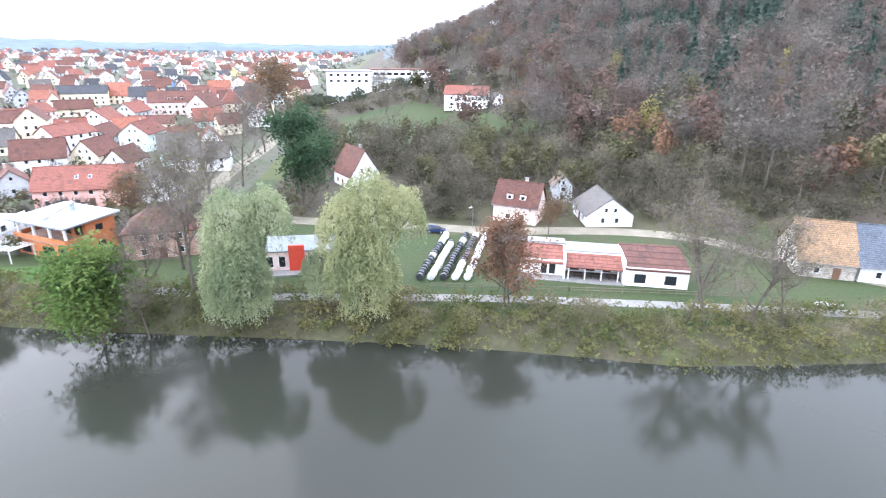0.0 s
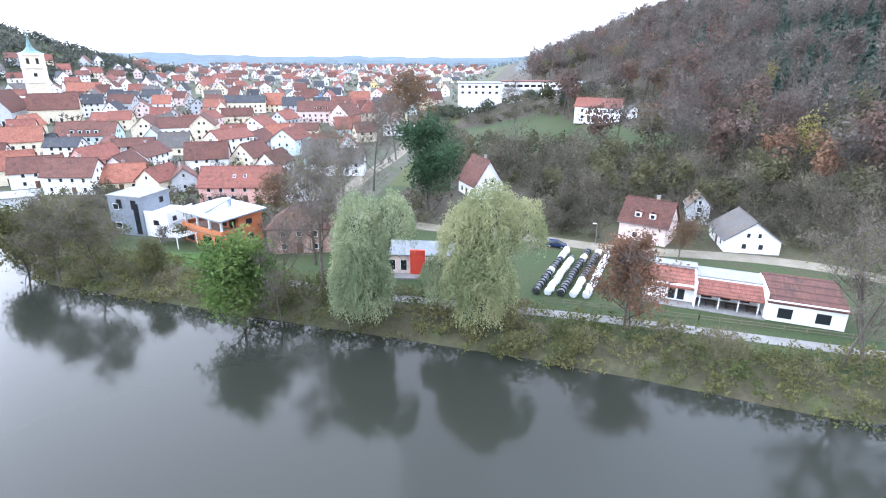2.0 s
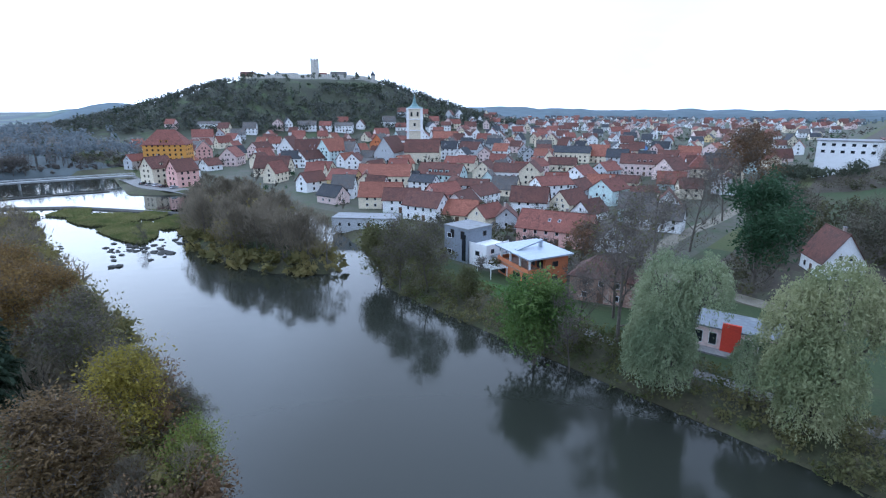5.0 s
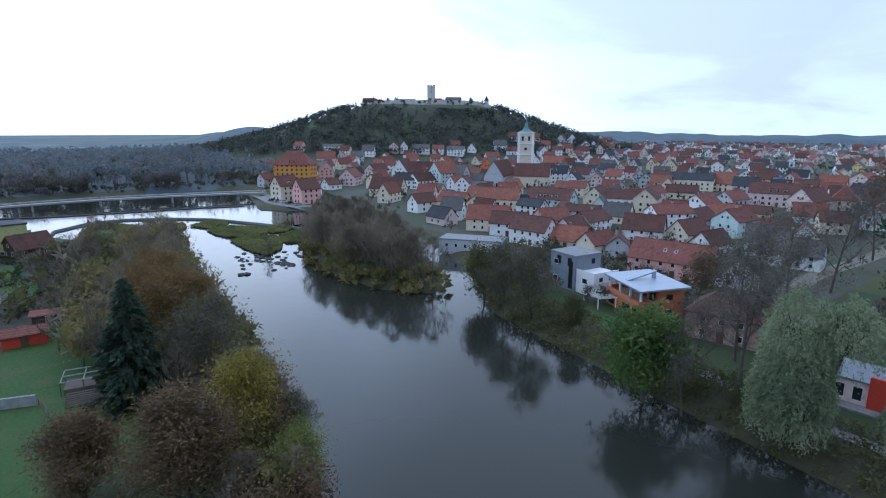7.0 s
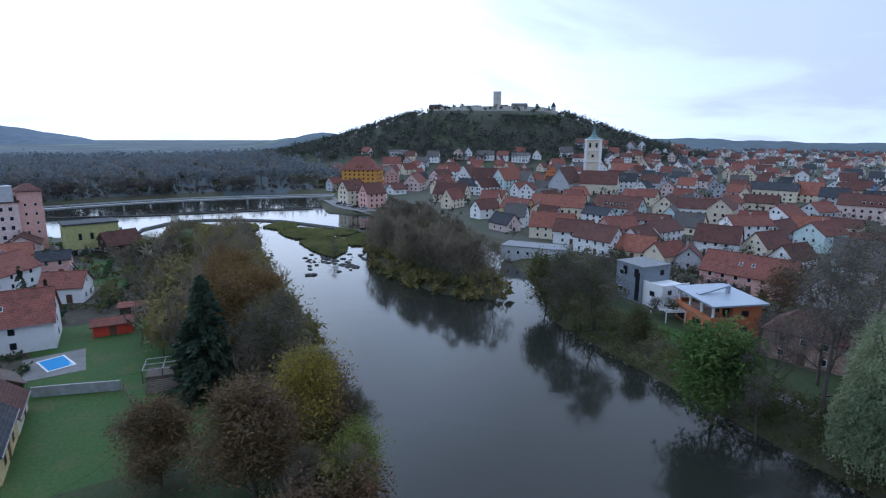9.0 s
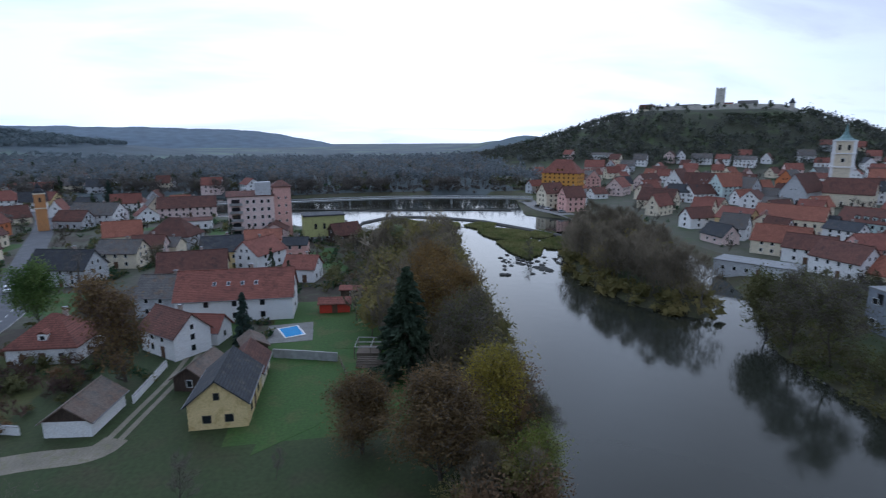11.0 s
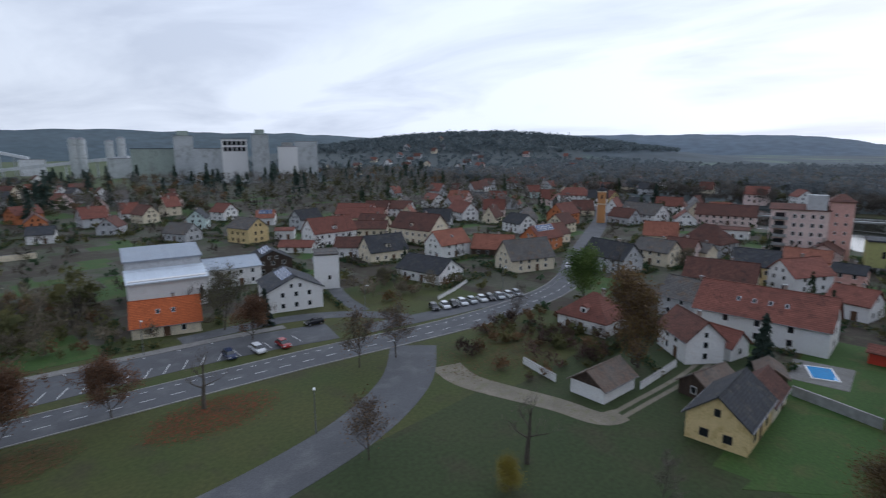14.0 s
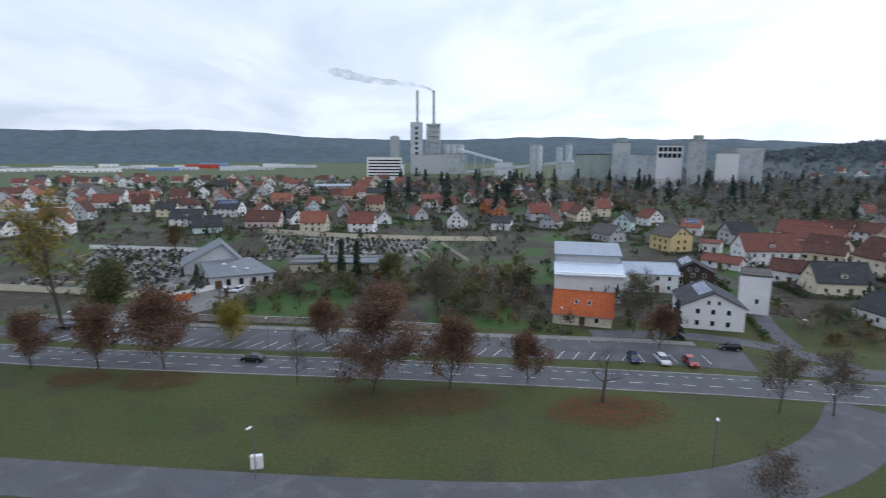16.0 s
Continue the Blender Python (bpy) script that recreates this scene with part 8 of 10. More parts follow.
house(192.5, -259.9, 157, 8, 10, 4, 4, "white", "slate", near=False, label="white-rendered house with a dark slate roof")
house(26.1, -185.4, -176, 9, 33, 3, 1.2, "cream", "greytile", chimneys=0, label="cream-rendered house with a weathered grey roof")
house(30.5, 123.6, -29, 8.5, 10.5, 4.4, 4.6, "rose", "brown", dormers=2, label="pale rose house with a brown-red tiled roof and dormers")
house(50.7, 121.9, -93, 11, 12, 2.8, 4, "white", "greytile", chimneys=0, label="white-rendered outbuilding with a weathered grey-brown roof")
house(45.6, 139.3, -98, 5, 6, 4.6, 3, "palegrey", "rust", chimneys=0, label="small grey shed with a mossy pitched roof")
house(-45.7, 106.4, 13, 10, 13, 5.5, 3.5, "brick", "brown", kind="hip", label="weathered brick house with a brown tiled roof")
house(-10.8, 158.4, -61, 9, 12, 4.2, 6.8, "white", "brown", dark=True, label="white-rendered house with a brown tiled roof")
house(35.3, 258.7, -16, 10, 20, 6, 3.5, "white", "red", near=False, label="white-rendered house with a red tiled roof")
house(49.0, 254.9, -81, 4, 6, 3, 1.5, "white", "greytile", chimneys=0, near=False, label="white-rendered house with a weathered grey roof")


def roofscape(seed, n, test, box_, face, label_near, quarter=None):
    """Houses of the far quarters, each its own thing."""
    rng = random.Random(seed)
    taken = [(o.location.x, o.location.y) for o in scene.objects if o.parent is None and o.type == "EMPTY"]
    made = 0
    for _ in range(n * 30):
        x, y = rng.uniform(box_[0], box_[1]), rng.uniform(box_[2], box_[3])
        if not test(x, y):
            continue
        gap = (9.5 if quarter or "town" in label_near else 15) + 0.012 * math.hypot(x, y)
        if any((x - a) ** 2 + (y - b) ** 2 < gap * gap for a, b in taken):
            continue
        taken.append((x, y))
        wall = rng.choice(("white", "white", "cream", "rose", "palegrey") if quarter else ("white", "white", "white", "cream", "cream", "rose", "palegrey", "mint", "cream"))
        roof = rng.choice(("red", "red", "brown", "brown", "brown", "slate", "greytile") if quarter else ("red", "red", "red", "brown", "brown", "orange", "slate", "greytile"))
        words = {"white": "white", "cream": "cream", "rose": "pale rose", "palegrey": "pale grey", "mint": "pale mint", "yellow": "yellow"}[wall]
        cover = {"red": "red tiled", "brown": "brown tiled", "orange": "orange tiled", "slate": "dark slate", "greytile": "weathered grey"}[roof]
        shape = (face + rng.choice((0, 90)) + rng.uniform(-18, 18), rng.uniform(7, 10.5), rng.uniform(8.5, 14.5), rng.choice((3.4, 5.0, 5.6)), rng.uniform(3.6, 5.6), wall, roof)
        if quarter:
            quarter.add(x, y, *shape)
        else:
            house(x, y, *shape, near=False, gap=4.2, doors=0, chimneys=rng.choice((0, 1)), label=f"{words} house with {cover} roof {label_near}")
        made += 1
        if made >= n:
            break


def in_town(x, y):
    return gz(x, y) > -0.2 and gz(x, y) < 11 and shore(np.array([x]), np.array([y]), RIVER)[0] > 12 and x < -52 and y > 0.35 * -x


roofscape(1, 150, in_town, (-480, -60, 130, 480), 20, "in the town")
roofscape(3, 26, lambda x, y: math.hypot(x, y) > 270 and gz(x, y) > -0.2 and shore(np.array([x]), np.array([y]), RIVER)[0] > 12 and y > 0.62 * x - 190 and x > -430, (-430, -150, -250, -40), 25, "in the suburb")
roofscape(4, 34, lambda x, y: math.hypot(x, y) > 290 and y < -255 and x > -0.42 * -y - 40, (-240, 300, -430, -262), 12, "in the suburb")
far = Quarter()
roofscape(2, 420, lambda x, y: x < -0.02 * y - 60 and gz(x, y) < 30 and y > 0.7 * -x, (-900, -60, 440, 1500), 35, "", far)
far.done("far_town_houses", "far houses of the town with red, brown and grey roofs")
far = Quarter()
roofscape(5, 40, lambda x, y: gz(x, y) < 60 and math.hypot(x, y) > 560, (-900, -420, -860, -420), 30, "", far)
roofscape(7, 110, lambda x, y: math.hypot(x, y) > 440, (-120, 420, -720, -400), 12, "", far)
roofscape(8, 25, lambda x, y: math.hypot(x, y) > 420, (-520, -250, -330, -100), 12, "", far)
far.done("far_suburb_houses", "far suburban houses with red, brown and grey roofs")
far = Quarter()
roofscape(6, 40, lambda x, y: 6 < gz(x, y) < 22, (-640, -330, 230, 600), 55, "", far)
far.done("castle_foot_houses", "houses at the foot of the castle hill")


# ---- trees and shrubs ----
tree_kind("bare", 1, 18, 0.32, kids=(12, 6, 3), n_twigs=5200, twig_len=1.5, levels=3, crown=0.46, leaf=L_BROWN, leaves=260, leaf_size=0.16)
tree_kind("bare2", 21, 18, 0.30, kids=(12, 6, 3), n_twigs=4800, twig_len=1.4, levels=3, crown=0.42, leaf=L_OLIVE, leaves=900, leaf_size=0.16)
tree_kind("bareslim", 2, 13, 0.16, kids=(10, 5, 4), n_twigs=1800, twig_len=1.0, levels=2, crown=0.30)
tree_kind("bareleaf", 3, 13, 0.22, leaf=L_OLIVE, leaves=3600, leaf_size=0.15, n_twigs=6000, twig_len=1.2, kids=(12, 6, 3), crown=0.42, first=0.15)
tree_kind("green", 4, 12, 0.25, leaf=L_GREEN, leaves=8500, leaf_size=0.24, n_twigs=300, kids=(13, 6, 3), crown=0.46, first=0.08)
tree_kind("greenbig", 5, 18, 0.4, leaf=L_DEEP, leaves=8000, leaf_size=0.34, n_twigs=600, kids=(14, 6, 3), crown=0.52, first=0.04)
tree_kind("rust", 6, 10, 0.2, leaf=L_RUST, leaves=7500, leaf_size=0.19, n_twigs=2200, twig_len=0.8, kids=(12, 6, 3), crown=0.54, first=0.16, scatter=0.65)
tree_kind("goldbrown", 7, 14, 0.28, leaf=L_GOLD, leaves=13000, leaf_size=0.15, n_twigs=2200, kids=(12, 6, 3), crown=0.44, first=0.12)
tree_kind("brownbig", 8, 14, 0.3, leaf=L_RUSTDARK, leaves=15000, leaf_size=0.2, n_twigs=4000, twig_len=1.0, kids=(14, 6, 3), crown=0.50, first=0.1, scatter=0.8)
tree_kind("brownsm", 9, 9, 0.16, leaf=L_BROWN, leaves=2600, leaf_size=0.18, n_twigs=1800, twig_len=0.8, kids=(11, 5, 4), crown=0.42, first=0.15)
tree_kind("brownround", 10, 11, 0.22, leaf=L_UMBER, leaves=23000, leaf_size=0.115, n_twigs=3500, kids=(16, 6, 3), crown=0.34, first=0.06, scatter=0.7)
tree_kind("thinrust", 11, 9, 0.15, leaf=L_BROWN, leaves=1000, leaf_size=0.15, n_twigs=2200, twig_len=0.8, kids=(11, 6, 4), crown=0.38, first=0.22)
tree_kind("pollard", 12, 8, 0.36, kids=(5, 3, 2), n_twigs=260, twig_len=0.9, levels=2, crown=0.42, first=0.4)
tree_kind("olive", 13, 9, 0.18, leaf=L_OLIVE, leaves=5500, leaf_size=0.22, n_twigs=900, kids=(12, 6, 3), crown=0.48, first=0.08)
tree_kind("yellowbush", 14, 8, 0.12, leaf=L_YELLOW, leaves=10500, leaf_size=0.12, n_twigs=900, kids=(13, 6, 3), crown=0.40, first=0.03)
tree_kind("greenbush", 15, 8, 0.12, leaf=L_LIME, leaves=10500, leaf_size=0.12, n_twigs=500, kids=(13, 6, 3), crown=0.42, first=0.03)
tree_kind("yellowthin", 16, 24, 0.45, leaf=L_YELLOW, leaves=2600, leaf_size=0.28, n_twigs=3600, twig_len=1.6, kids=(13, 6, 3), crown=0.34, first=0.25)
tree_kind("ivy", 17, 16, 0.35, leaf=L_UMBER, leaves=4500, leaf_size=0.26, n_twigs=4500, twig_len=1.4, twig=M_TWIG_RED, kids=(14, 6, 4), crown=0.34, first=0.06)
conifer_kind("fir", 18, 14, 2.9, L_BLUE, 4200, 0.32)
conifer_kind("firbig", 19, 21, 5.6, L_DARK, 26000, 0.34)
conifer_kind("cypress", 20, 12, 1.35, L_DARK, 3600, 0.28)
willow_kind("willowsm", 31, [(0, 0, 8.5, 3.2, 5.5), (1.8, 0.5, 6.5, 2.6, 4.5)], L_WILLOW, 9000, 0.2)
willow_kind("willow_left", 32, [(-2.6, 0.5, 13.0, 4.2, 8.0), (2.6, 1.0, 15.2, 3.2, 5.6), (-1.2, -2.4, 9.0, 3.8, 6.5), (-4.0, -1.5, 7.0, 3.2, 6.5), (-0.6, -2.8, 4.6, 3.2, 5.2), (-3.2, -2.6, 4.0, 3.2, 5.0), (-1.6, 0.5, 6, 3.6, 7)], L_WILLOW, 54000, 0.42)
willow_kind("willow_right", 33, [(-2.4, 1, 12.5, 4.2, 7.5), (1.2, 1.5, 15.6, 4.6, 7.0), (6.0, 2.2, 14.5, 3.6, 5.6), (1.6, -2.6, 8.0, 3.8, 6.5), (-2.2, -2.2, 7.2, 3.4, 6.0), (0.2, -2.6, 3.8, 3.6, 5.0), (-1.0, 0.8, 8, 4, 7)], L_WILLOWY, 54000, 0.42)


def grown(key, x, y, height, label, name="tree", sx=1.0):
    if key == "bare" and (int(abs(x) * 10) % 2):
        key = "bare2"
    bush = "shrub" in label
    if x < -50 and y > -5 and key == "brownround":
        sx = 1.45
    return plant(key, x, y, label, name="shrub" if bush else name, scale=height / TREE_MESH[key][1], category="shrub" if bush else "tree", sx=sx)


plant("willow_left", -21.0, 76.0, "huge silver-green weeping willow on the river bank", turn=0, name="willow")
plant("willow_right", -4.8, 76.5, "huge weeping willow turning yellow on the river bank", turn=0, name="willow")
grown("bare", -31.9, 80.0, 22.2, "bare grey tree on the river bank")
grown("bare", -39.4, 81.4, 11.3, "slender leafless tree on the river bank")
grown("green", -42.1, 72.0, 13.7, "bushy green tree leaning over the water")
grown("rust", 17.7, 76.9, 11.4, "maple with rust-brown leaves beside the path")
grown("bare", 47.3, 69.3, 18.1, "leafless tree on the grassy bank")
grown("bare", 53.1, 67.8, 16.0, "leafless tree on the grassy bank")
grown("bareslim", 44.7, 69.8, 17.1, "slim leafless tree on the grassy bank")
grown("bareslim", 58.5, 66.9, 13.6, "slim leafless tree on the grassy bank")
grown("brownsm", 34.5, 111.4, 7.2, "small brown tree by the lane")
grown("greenbig", -22.2, 132.5, 19.3, "broad green tree by the gabled house")
grown("bare", -1.1, 240.1, 22.6, "wide bare tree at the meadow's edge")
grown("bare", -40.9, 120.9, 21.6, "bare street tree above the roofs")
grown("bare", -43.6, 157.3, 20.9, "bare street tree above the roofs")
grown("bare", -59.7, 157.9, 12.9, "bare street tree above the roofs")
grown("bare", -48.0, 208.5, 20.6, "bare street tree above the roofs")
grown("brownsm", -55.8, 271.3, 24.8, "brown-leaved street tree above the roofs")
grown("brownsm", -58.3, 317.4, 24.2, "brown-leaved street tree above the roofs")
grown("fir", 21.3, 291.9, 11.3, "dark fir by the school")
grown("fir", -24.1, 339.2, 9.1, "dark fir by the school")
grown("willowsm", -11.6, 77.4, 11.0, "small willow between two large ones")
grown("bareslim", -36.3, 73.2, 14.1, "slim leafless tree on the river bank")
grown("bareslim", 18.6, 77.3, 13.4, "slim bare sapling by the path")
grown("firbig", -86.8, 8.9, 19.2, "tall dark spruce above the river", sx=1.25)
grown("goldbrown", -127.2, 19.4, 13.0, "tree with golden-brown leaves by the water")
grown("goldbrown", -97.5, 14.5, 15.5, "tree with golden-brown leaves behind the spruce")
grown("goldbrown", -106.0, 20.5, 12.5, "tree with golden-brown leaves on the river bank")
grown("bareleaf", -81.8, 19.0, 14.1, "half-bare tree on the river bank")
grown("yellowbush", -62.8, 17.5, 10.7, "yellowing shrub on the river bank")
grown("greenbush", -51.5, 19.8, 7.3, "yellow-green shrub on the river bank")
grown("brownround", -64.1, 0.3, 9.5, "round brown tree in the meadow")
grown("brownround", -56.8, 9.5, 12.1, "brown tree by the river")
grown("bareleaf", -62.8, 23.4, 7.2, "half-bare alder on the river bank")
grown("willowsm", -178.8, 15.6, 12.3, "pollard willow at the weir")
grown("bareslim", -176.4, 62.3, 8.7, "bare sapling on the weir")
grown("bare", -39.0, 95.7, 17.5, "big bare tree on the river bank")
grown("brownsm", -58.8, 122.0, 10.9, "small brown tree beside the orange house")
grown("bareleaf", -85.4, 83.3, 14.0, "half-bare tree on the bank")
grown("bareleaf", -77.5, 84.3, 14.1, "half-bare tree on the bank")
grown("olive", -96.2, 87.7, 11.6, "olive-leaved tree on the bank")
grown("olive", -65.6, 83.3, 6.0, "olive shrub on the bank")
grown("rust", 71.5, -98.7, 8.6, "street maple with rust-red leaves")
grown("rust", 59.0, -98.2, 9.7, "street maple with rust-red leaves")
grown("rust", 46.6, -97.6, 11.9, "street maple with rust-red leaves")
grown("bareslim", 20.5, -89.8, 10.0, "nearly bare young street tree")
grown("brownbig", 7.2, -86.9, 14.3, "large brown street maple")
grown("rust", -5.9, -87.0, 9.7, "street maple with rust-red leaves")
grown("rust", -20.0, -88.3, 7.3, "small street maple with rust-red leaves")
grown("pollard", -30.8, -81.0, 8.4, "pollarded bare street tree")
grown("thinrust", -57.4, -76.2, 9.6, "thin street maple with a few brown leaves")
grown("thinrust", -65.2, -74.7, 9.4, "thin street maple with a few brown leaves")
grown("thinrust", -39.6, -51.1, 7.6, "thin maple with brown leaves beside the side road")
grown("olive", 72.2, -125.4, 11.5, "yellow-green tree in front of the graves")
grown("yellowthin", 82.6, -125.6, 26.4, "tall tree with thinning yellow leaves")
grown("yellowbush", 39.3, -112.6, 7.5, "small orange-yellow tree by the wall")
grown("rust", 18.2, -108.3, 7.9, "small rusty tree at the parking lot")
grown("cypress", 23.4, -170.3, 12.9, "slender dark green cypress")
grown("cypress", 18.3, -168.3, 13.1, "slender dark green cypress")
grown("bareleaf", -5.8, -129.6, 13.0, "bare brown garden tree")
grown("olive", 7.6, -162.0, 8.0, "olive-green garden shrub by the lot")
grown("rust", -50.8, -104.4, 7.2, "small brown tree in front of the white house")
grown("fir", -57.6, -110.9, 9.0, "small dark fir beside the white house")
grown("bareleaf", -49.8, -115.2, 11.8, "bare brown garden tree")
grown("brownround", 100.9, -229.1, 8.4, "round brown tree in the graveyard")
grown("green", -123.7, -66.7, 11.3, "green-leaved tree on the street corner")
grown("pollard", -135.5, -64.0, 12.9, "pollarded bare tree on the corner")
grown("fir", -107.6, -21.8, 10.6, "blue-green spruce beside the house")
grown("cypress", -143.2, -16.6, 8.7, "dark green columnar cypress")
grown("ivy", -92.5, -38.4, 16.4, "dark brown tree with withered leaves")
grown("bareslim", -93.6, -67.8, 10.4, "bare street tree above the roofs")
grown("pollard", -53.1, -35.7, 8.6, "bare pruned trunk on the meadow")
grown("bareslim", -60.3, -10.0, 3.9, "bare sapling on the meadow")
grown("bareslim", -55.6, -19.3, 7.5, "thin bare sapling in the meadow")
grown("yellowbush", -46.8, -33.6, 3.5, "yellow-leaved shrub in the meadow")
grown("bareleaf", -97.7, -117.7, 5.4, "bare shrub in a garden")
grown("fir", -362.8, -146.3, 20.1, "tall dark fir behind the roofs")
grown("bareleaf", -166.3, -55.8, 8.6, "bare tree in a courtyard")


# ---- woods, hedges and bank growth ----
def clear(places, gap=7.5, off_ways=True):
    """Leaves out the places that lie in a house or on a road."""
    hs = [(o.location.x, o.location.y) for o in scene.objects if o.parent is None and o.get("category", "") in ("house", "hall", "chapel", "columbarium", "shed", "apartment block", "church", "workshop", "school", "barn", "building")]
    hs = np.array(hs)
    d = np.min(np.hypot(places[:, None, 0] - hs[None, :, 0], places[:, None, 1] - hs[None, :, 1]), 1)
    keep = d > gap
    for line, width in WAYS if off_ways else ():
        pts = np.array([(p.x, p.y) for p in line])
        pts = np.concatenate([pts, (pts[:-1] + pts[1:]) / 2])
        keep &= np.min(np.hypot(places[:, None, 0] - pts[None, :, 0], places[:, None, 1] - pts[None, :, 1]), 1) > width / 2 + 1.6
    return places[keep]


def slope_test(x, y):
    u = (x - 40) * 0.7 + (y - 140) * 0.6
    meadow = (x < 64) & (x > -45) & (y > 214) & (y < 286) & (u < 64)
    near_school = (np.abs(x + 3) < 46) & (np.abs(y - 334) < 22)
    yard = (x > 10) & (x < 62) & (y < 136)
    gabled = (np.hypot(x + 11, y - 150) < 13) | ((np.abs(x + 8) < 12) & (y > 118) & (y < 166)) | ((np.abs(x - 36) < 18) & (y > 226) & (y < 266))
    return (u > -58) & (y > 124 - 0.35 * np.maximum(0, x - 62)) & (x < 1.06 * y + 8) & (np.hypot(x - 90, y - 91) > 19) & (x > -30) & ~meadow & ~near_school & ~yard & ~gabled


SL = (-30, 420, 84, 520)
TREES = scattered(1, 1500, slope_test, *SL, gap=10.5)
TREES = TREES[(np.hypot(TREES[:, 0], TREES[:, 1]) < 560) & ~((TREES[:, 1] > 284) & (TREES[:, 1] < 340) & (np.abs(TREES[:, 0] + 3) < 50)) & ~((TREES[:, 1] > 300) & (TREES[:, 0] < 0.012 * TREES[:, 1]))]
HIGH = (TREES[:, 0] - 40) * 0.7 + (TREES[:, 1] - 140) * 0.6
BEAR = np.degrees(np.arctan2(TREES[:, 0], TREES[:, 1]))
STAND = 0.20 * np.sin(TREES[:, 0] * 0.045 + 1.3) * np.cos(TREES[:, 1] * 0.05) + 0.12 * np.sin(TREES[:, 0] * 0.11 - TREES[:, 1] * 0.09)
DRAW = np.clip(np.random.default_rng(90).uniform(0, 1, len(TREES)) + STAND, 0, 0.999)
FIRS = (HIGH > 70) & (BEAR > 20) & (DRAW > 0.52) | (HIGH > 110) & (BEAR > 11) & (DRAW > 0.80)
LOWER = (HIGH < 30) & ~FIRS
UPPER = (HIGH >= 30) & ~FIRS
grove("hillside_woods", TREES[LOWER & (DRAW < 0.6)], "pale bare trees at the foot of the wooded slope", L_HILLPALE, 41, (13, 20), 0.30, 460, 0.42, bare=True)
grove("hillside_woods", TREES[LOWER & (DRAW >= 0.6)], "olive and straw-coloured trees at the foot of the slope", L_HILLOLIVE, 46, (11, 17), 0.30, 340, 0.42)
grove("hillside_woods", TREES[UPPER & (DRAW < 0.40)], "bare grey-brown hillside wood in late autumn", L_HILLBARE, 48, (20, 28), 0.28, 380, 0.66, bare=True)
grove("hillside_woods", TREES[UPPER & (DRAW >= 0.40) & (DRAW < 0.60)], "leafless reddish beech wood on the hillside", L_HILLRED, 42, (20, 28), 0.29, 380, 0.66, bare=True)
grove("hillside_beeches", TREES[UPPER & (DRAW >= 0.60) & (DRAW < 0.84)], "dull red-brown beeches among bare trees", L_HILLBEECH, 43, (18, 27), 0.30, 460, 0.58)
grove("hillside_rust", TREES[UPPER & (DRAW >= 0.84) & (DRAW < 0.91)], "rust-red beeches on the hillside", L_RUSTDARK, 44, (16, 23), 0.28, 480, 0.48)
grove("hillside_yellow", TREES[UPPER & (DRAW >= 0.91)], "olive trees on the slope", L_HILLOLIVE, 49, (16, 23), 0.28, 480, 0.5)
grove("hillside_larches", np.array([(x, y, gz(x, y)) for x, y in ((96, 236), (66, 274), (30, 372), (84, 172), (140, 190))]), "yellow-green larches among the dark trees", L_LARCH, 91, (18, 23), 0.15, 520, 0.36, lobes=22, low=0.55, deep=0.42)
woods("hillside_firs", TREES[FIRS], "dark blue-green spruces on the upper slope", L_BLUE, 45, (15, 23), 240, 0.6, conifer=True, width=0.24)
UNDER = lambda x, y: slope_test(x, y) & (y < 300) & ((x - 40) * 0.7 + (y - 140) * 0.6 < 100)
grove("slope_undergrowth", scattered(7, 1300, UNDER, *SL, gap=5.2), "brambles and saplings on the slope", L_HILLPALE, 47, (4, 8.5), 0.5, 60, 0.36, bare=True, low=0.45, stem=0, lobes=4)
grove("lane_scrub", clear(scattered(68, 330, lambda x, y: (y > 117 - 0.28 * np.maximum(0, x - 30)) & (y < 143) & (x > 6) & (x < 0.95 * y), 6, 112, 84, 143), 9.5), "tangled bare scrub behind the lane", L_HILLPALE, 108, (3, 7), 0.42, 110, 0.34, bare=True, low=0.48, stem=0, lobes=5)
grove("slope_undergrowth", scattered(56, 520, UNDER, *SL), "olive brambles on the slope", L_HILLOLIVE, 98, (2.5, 7), 0.55, 60, 0.34, low=0.42, stem=0, lobes=4)


def castle_test(x, y):
    h = land(x, y)
    top = (h > 66)
    green = np.hypot((x + 545) / 1.0, (y - 385) / 1.0) < 22
    return (h > 14) & ~top & ~green


def vineyard(x, y):
    """The open grassy slope below the castle wall, on the river's side."""
    u, v = (x + 590) * 0.62 + (y - 428) * 0.79, (y - 428) * 0.62 - (x + 590) * 0.79
    return (np.abs(u - 5) < 80) & (v < -18) & (v > -62)


CA = (-860, -330, 120, 800)
grove("castle_hill_woods", scattered(8, 2300, lambda x, y: castle_test(x, y) & ~vineyard(x, y), *CA), "bare grey-brown woods on the castle hill", L_HILLWOOD, 48, (7, 12), 0.4, 24, 0.95, low=0.5, lobes=5)
grove("castle_hill_woods", scattered(9, 1300, lambda x, y: castle_test(x, y) & ~vineyard(x, y), *CA), "olive-brown woods on the castle hill", L_CASTLE, 49, (6, 11), 0.4, 22, 0.95, low=0.5, lobes=5)
grove("castle_scrub", scattered(61, 500, lambda x, y: castle_test(x, y) & vineyard(x, y), *CA), "low scrub on the open slope under the castle wall", L_CASTLE, 95, (1.5, 3), 0.6, 18, 0.6, low=0.45, stem=0, lobes=3)
woods("castle_hill_firs", scattered(10, 90, lambda x, y: (land(x, y) > 20) & ~vineyard(x, y), *CA), "dark firs around the castle", L_DARK, 50, (7, 12), 40, 0.9, conifer=True, width=0.22, core=1)
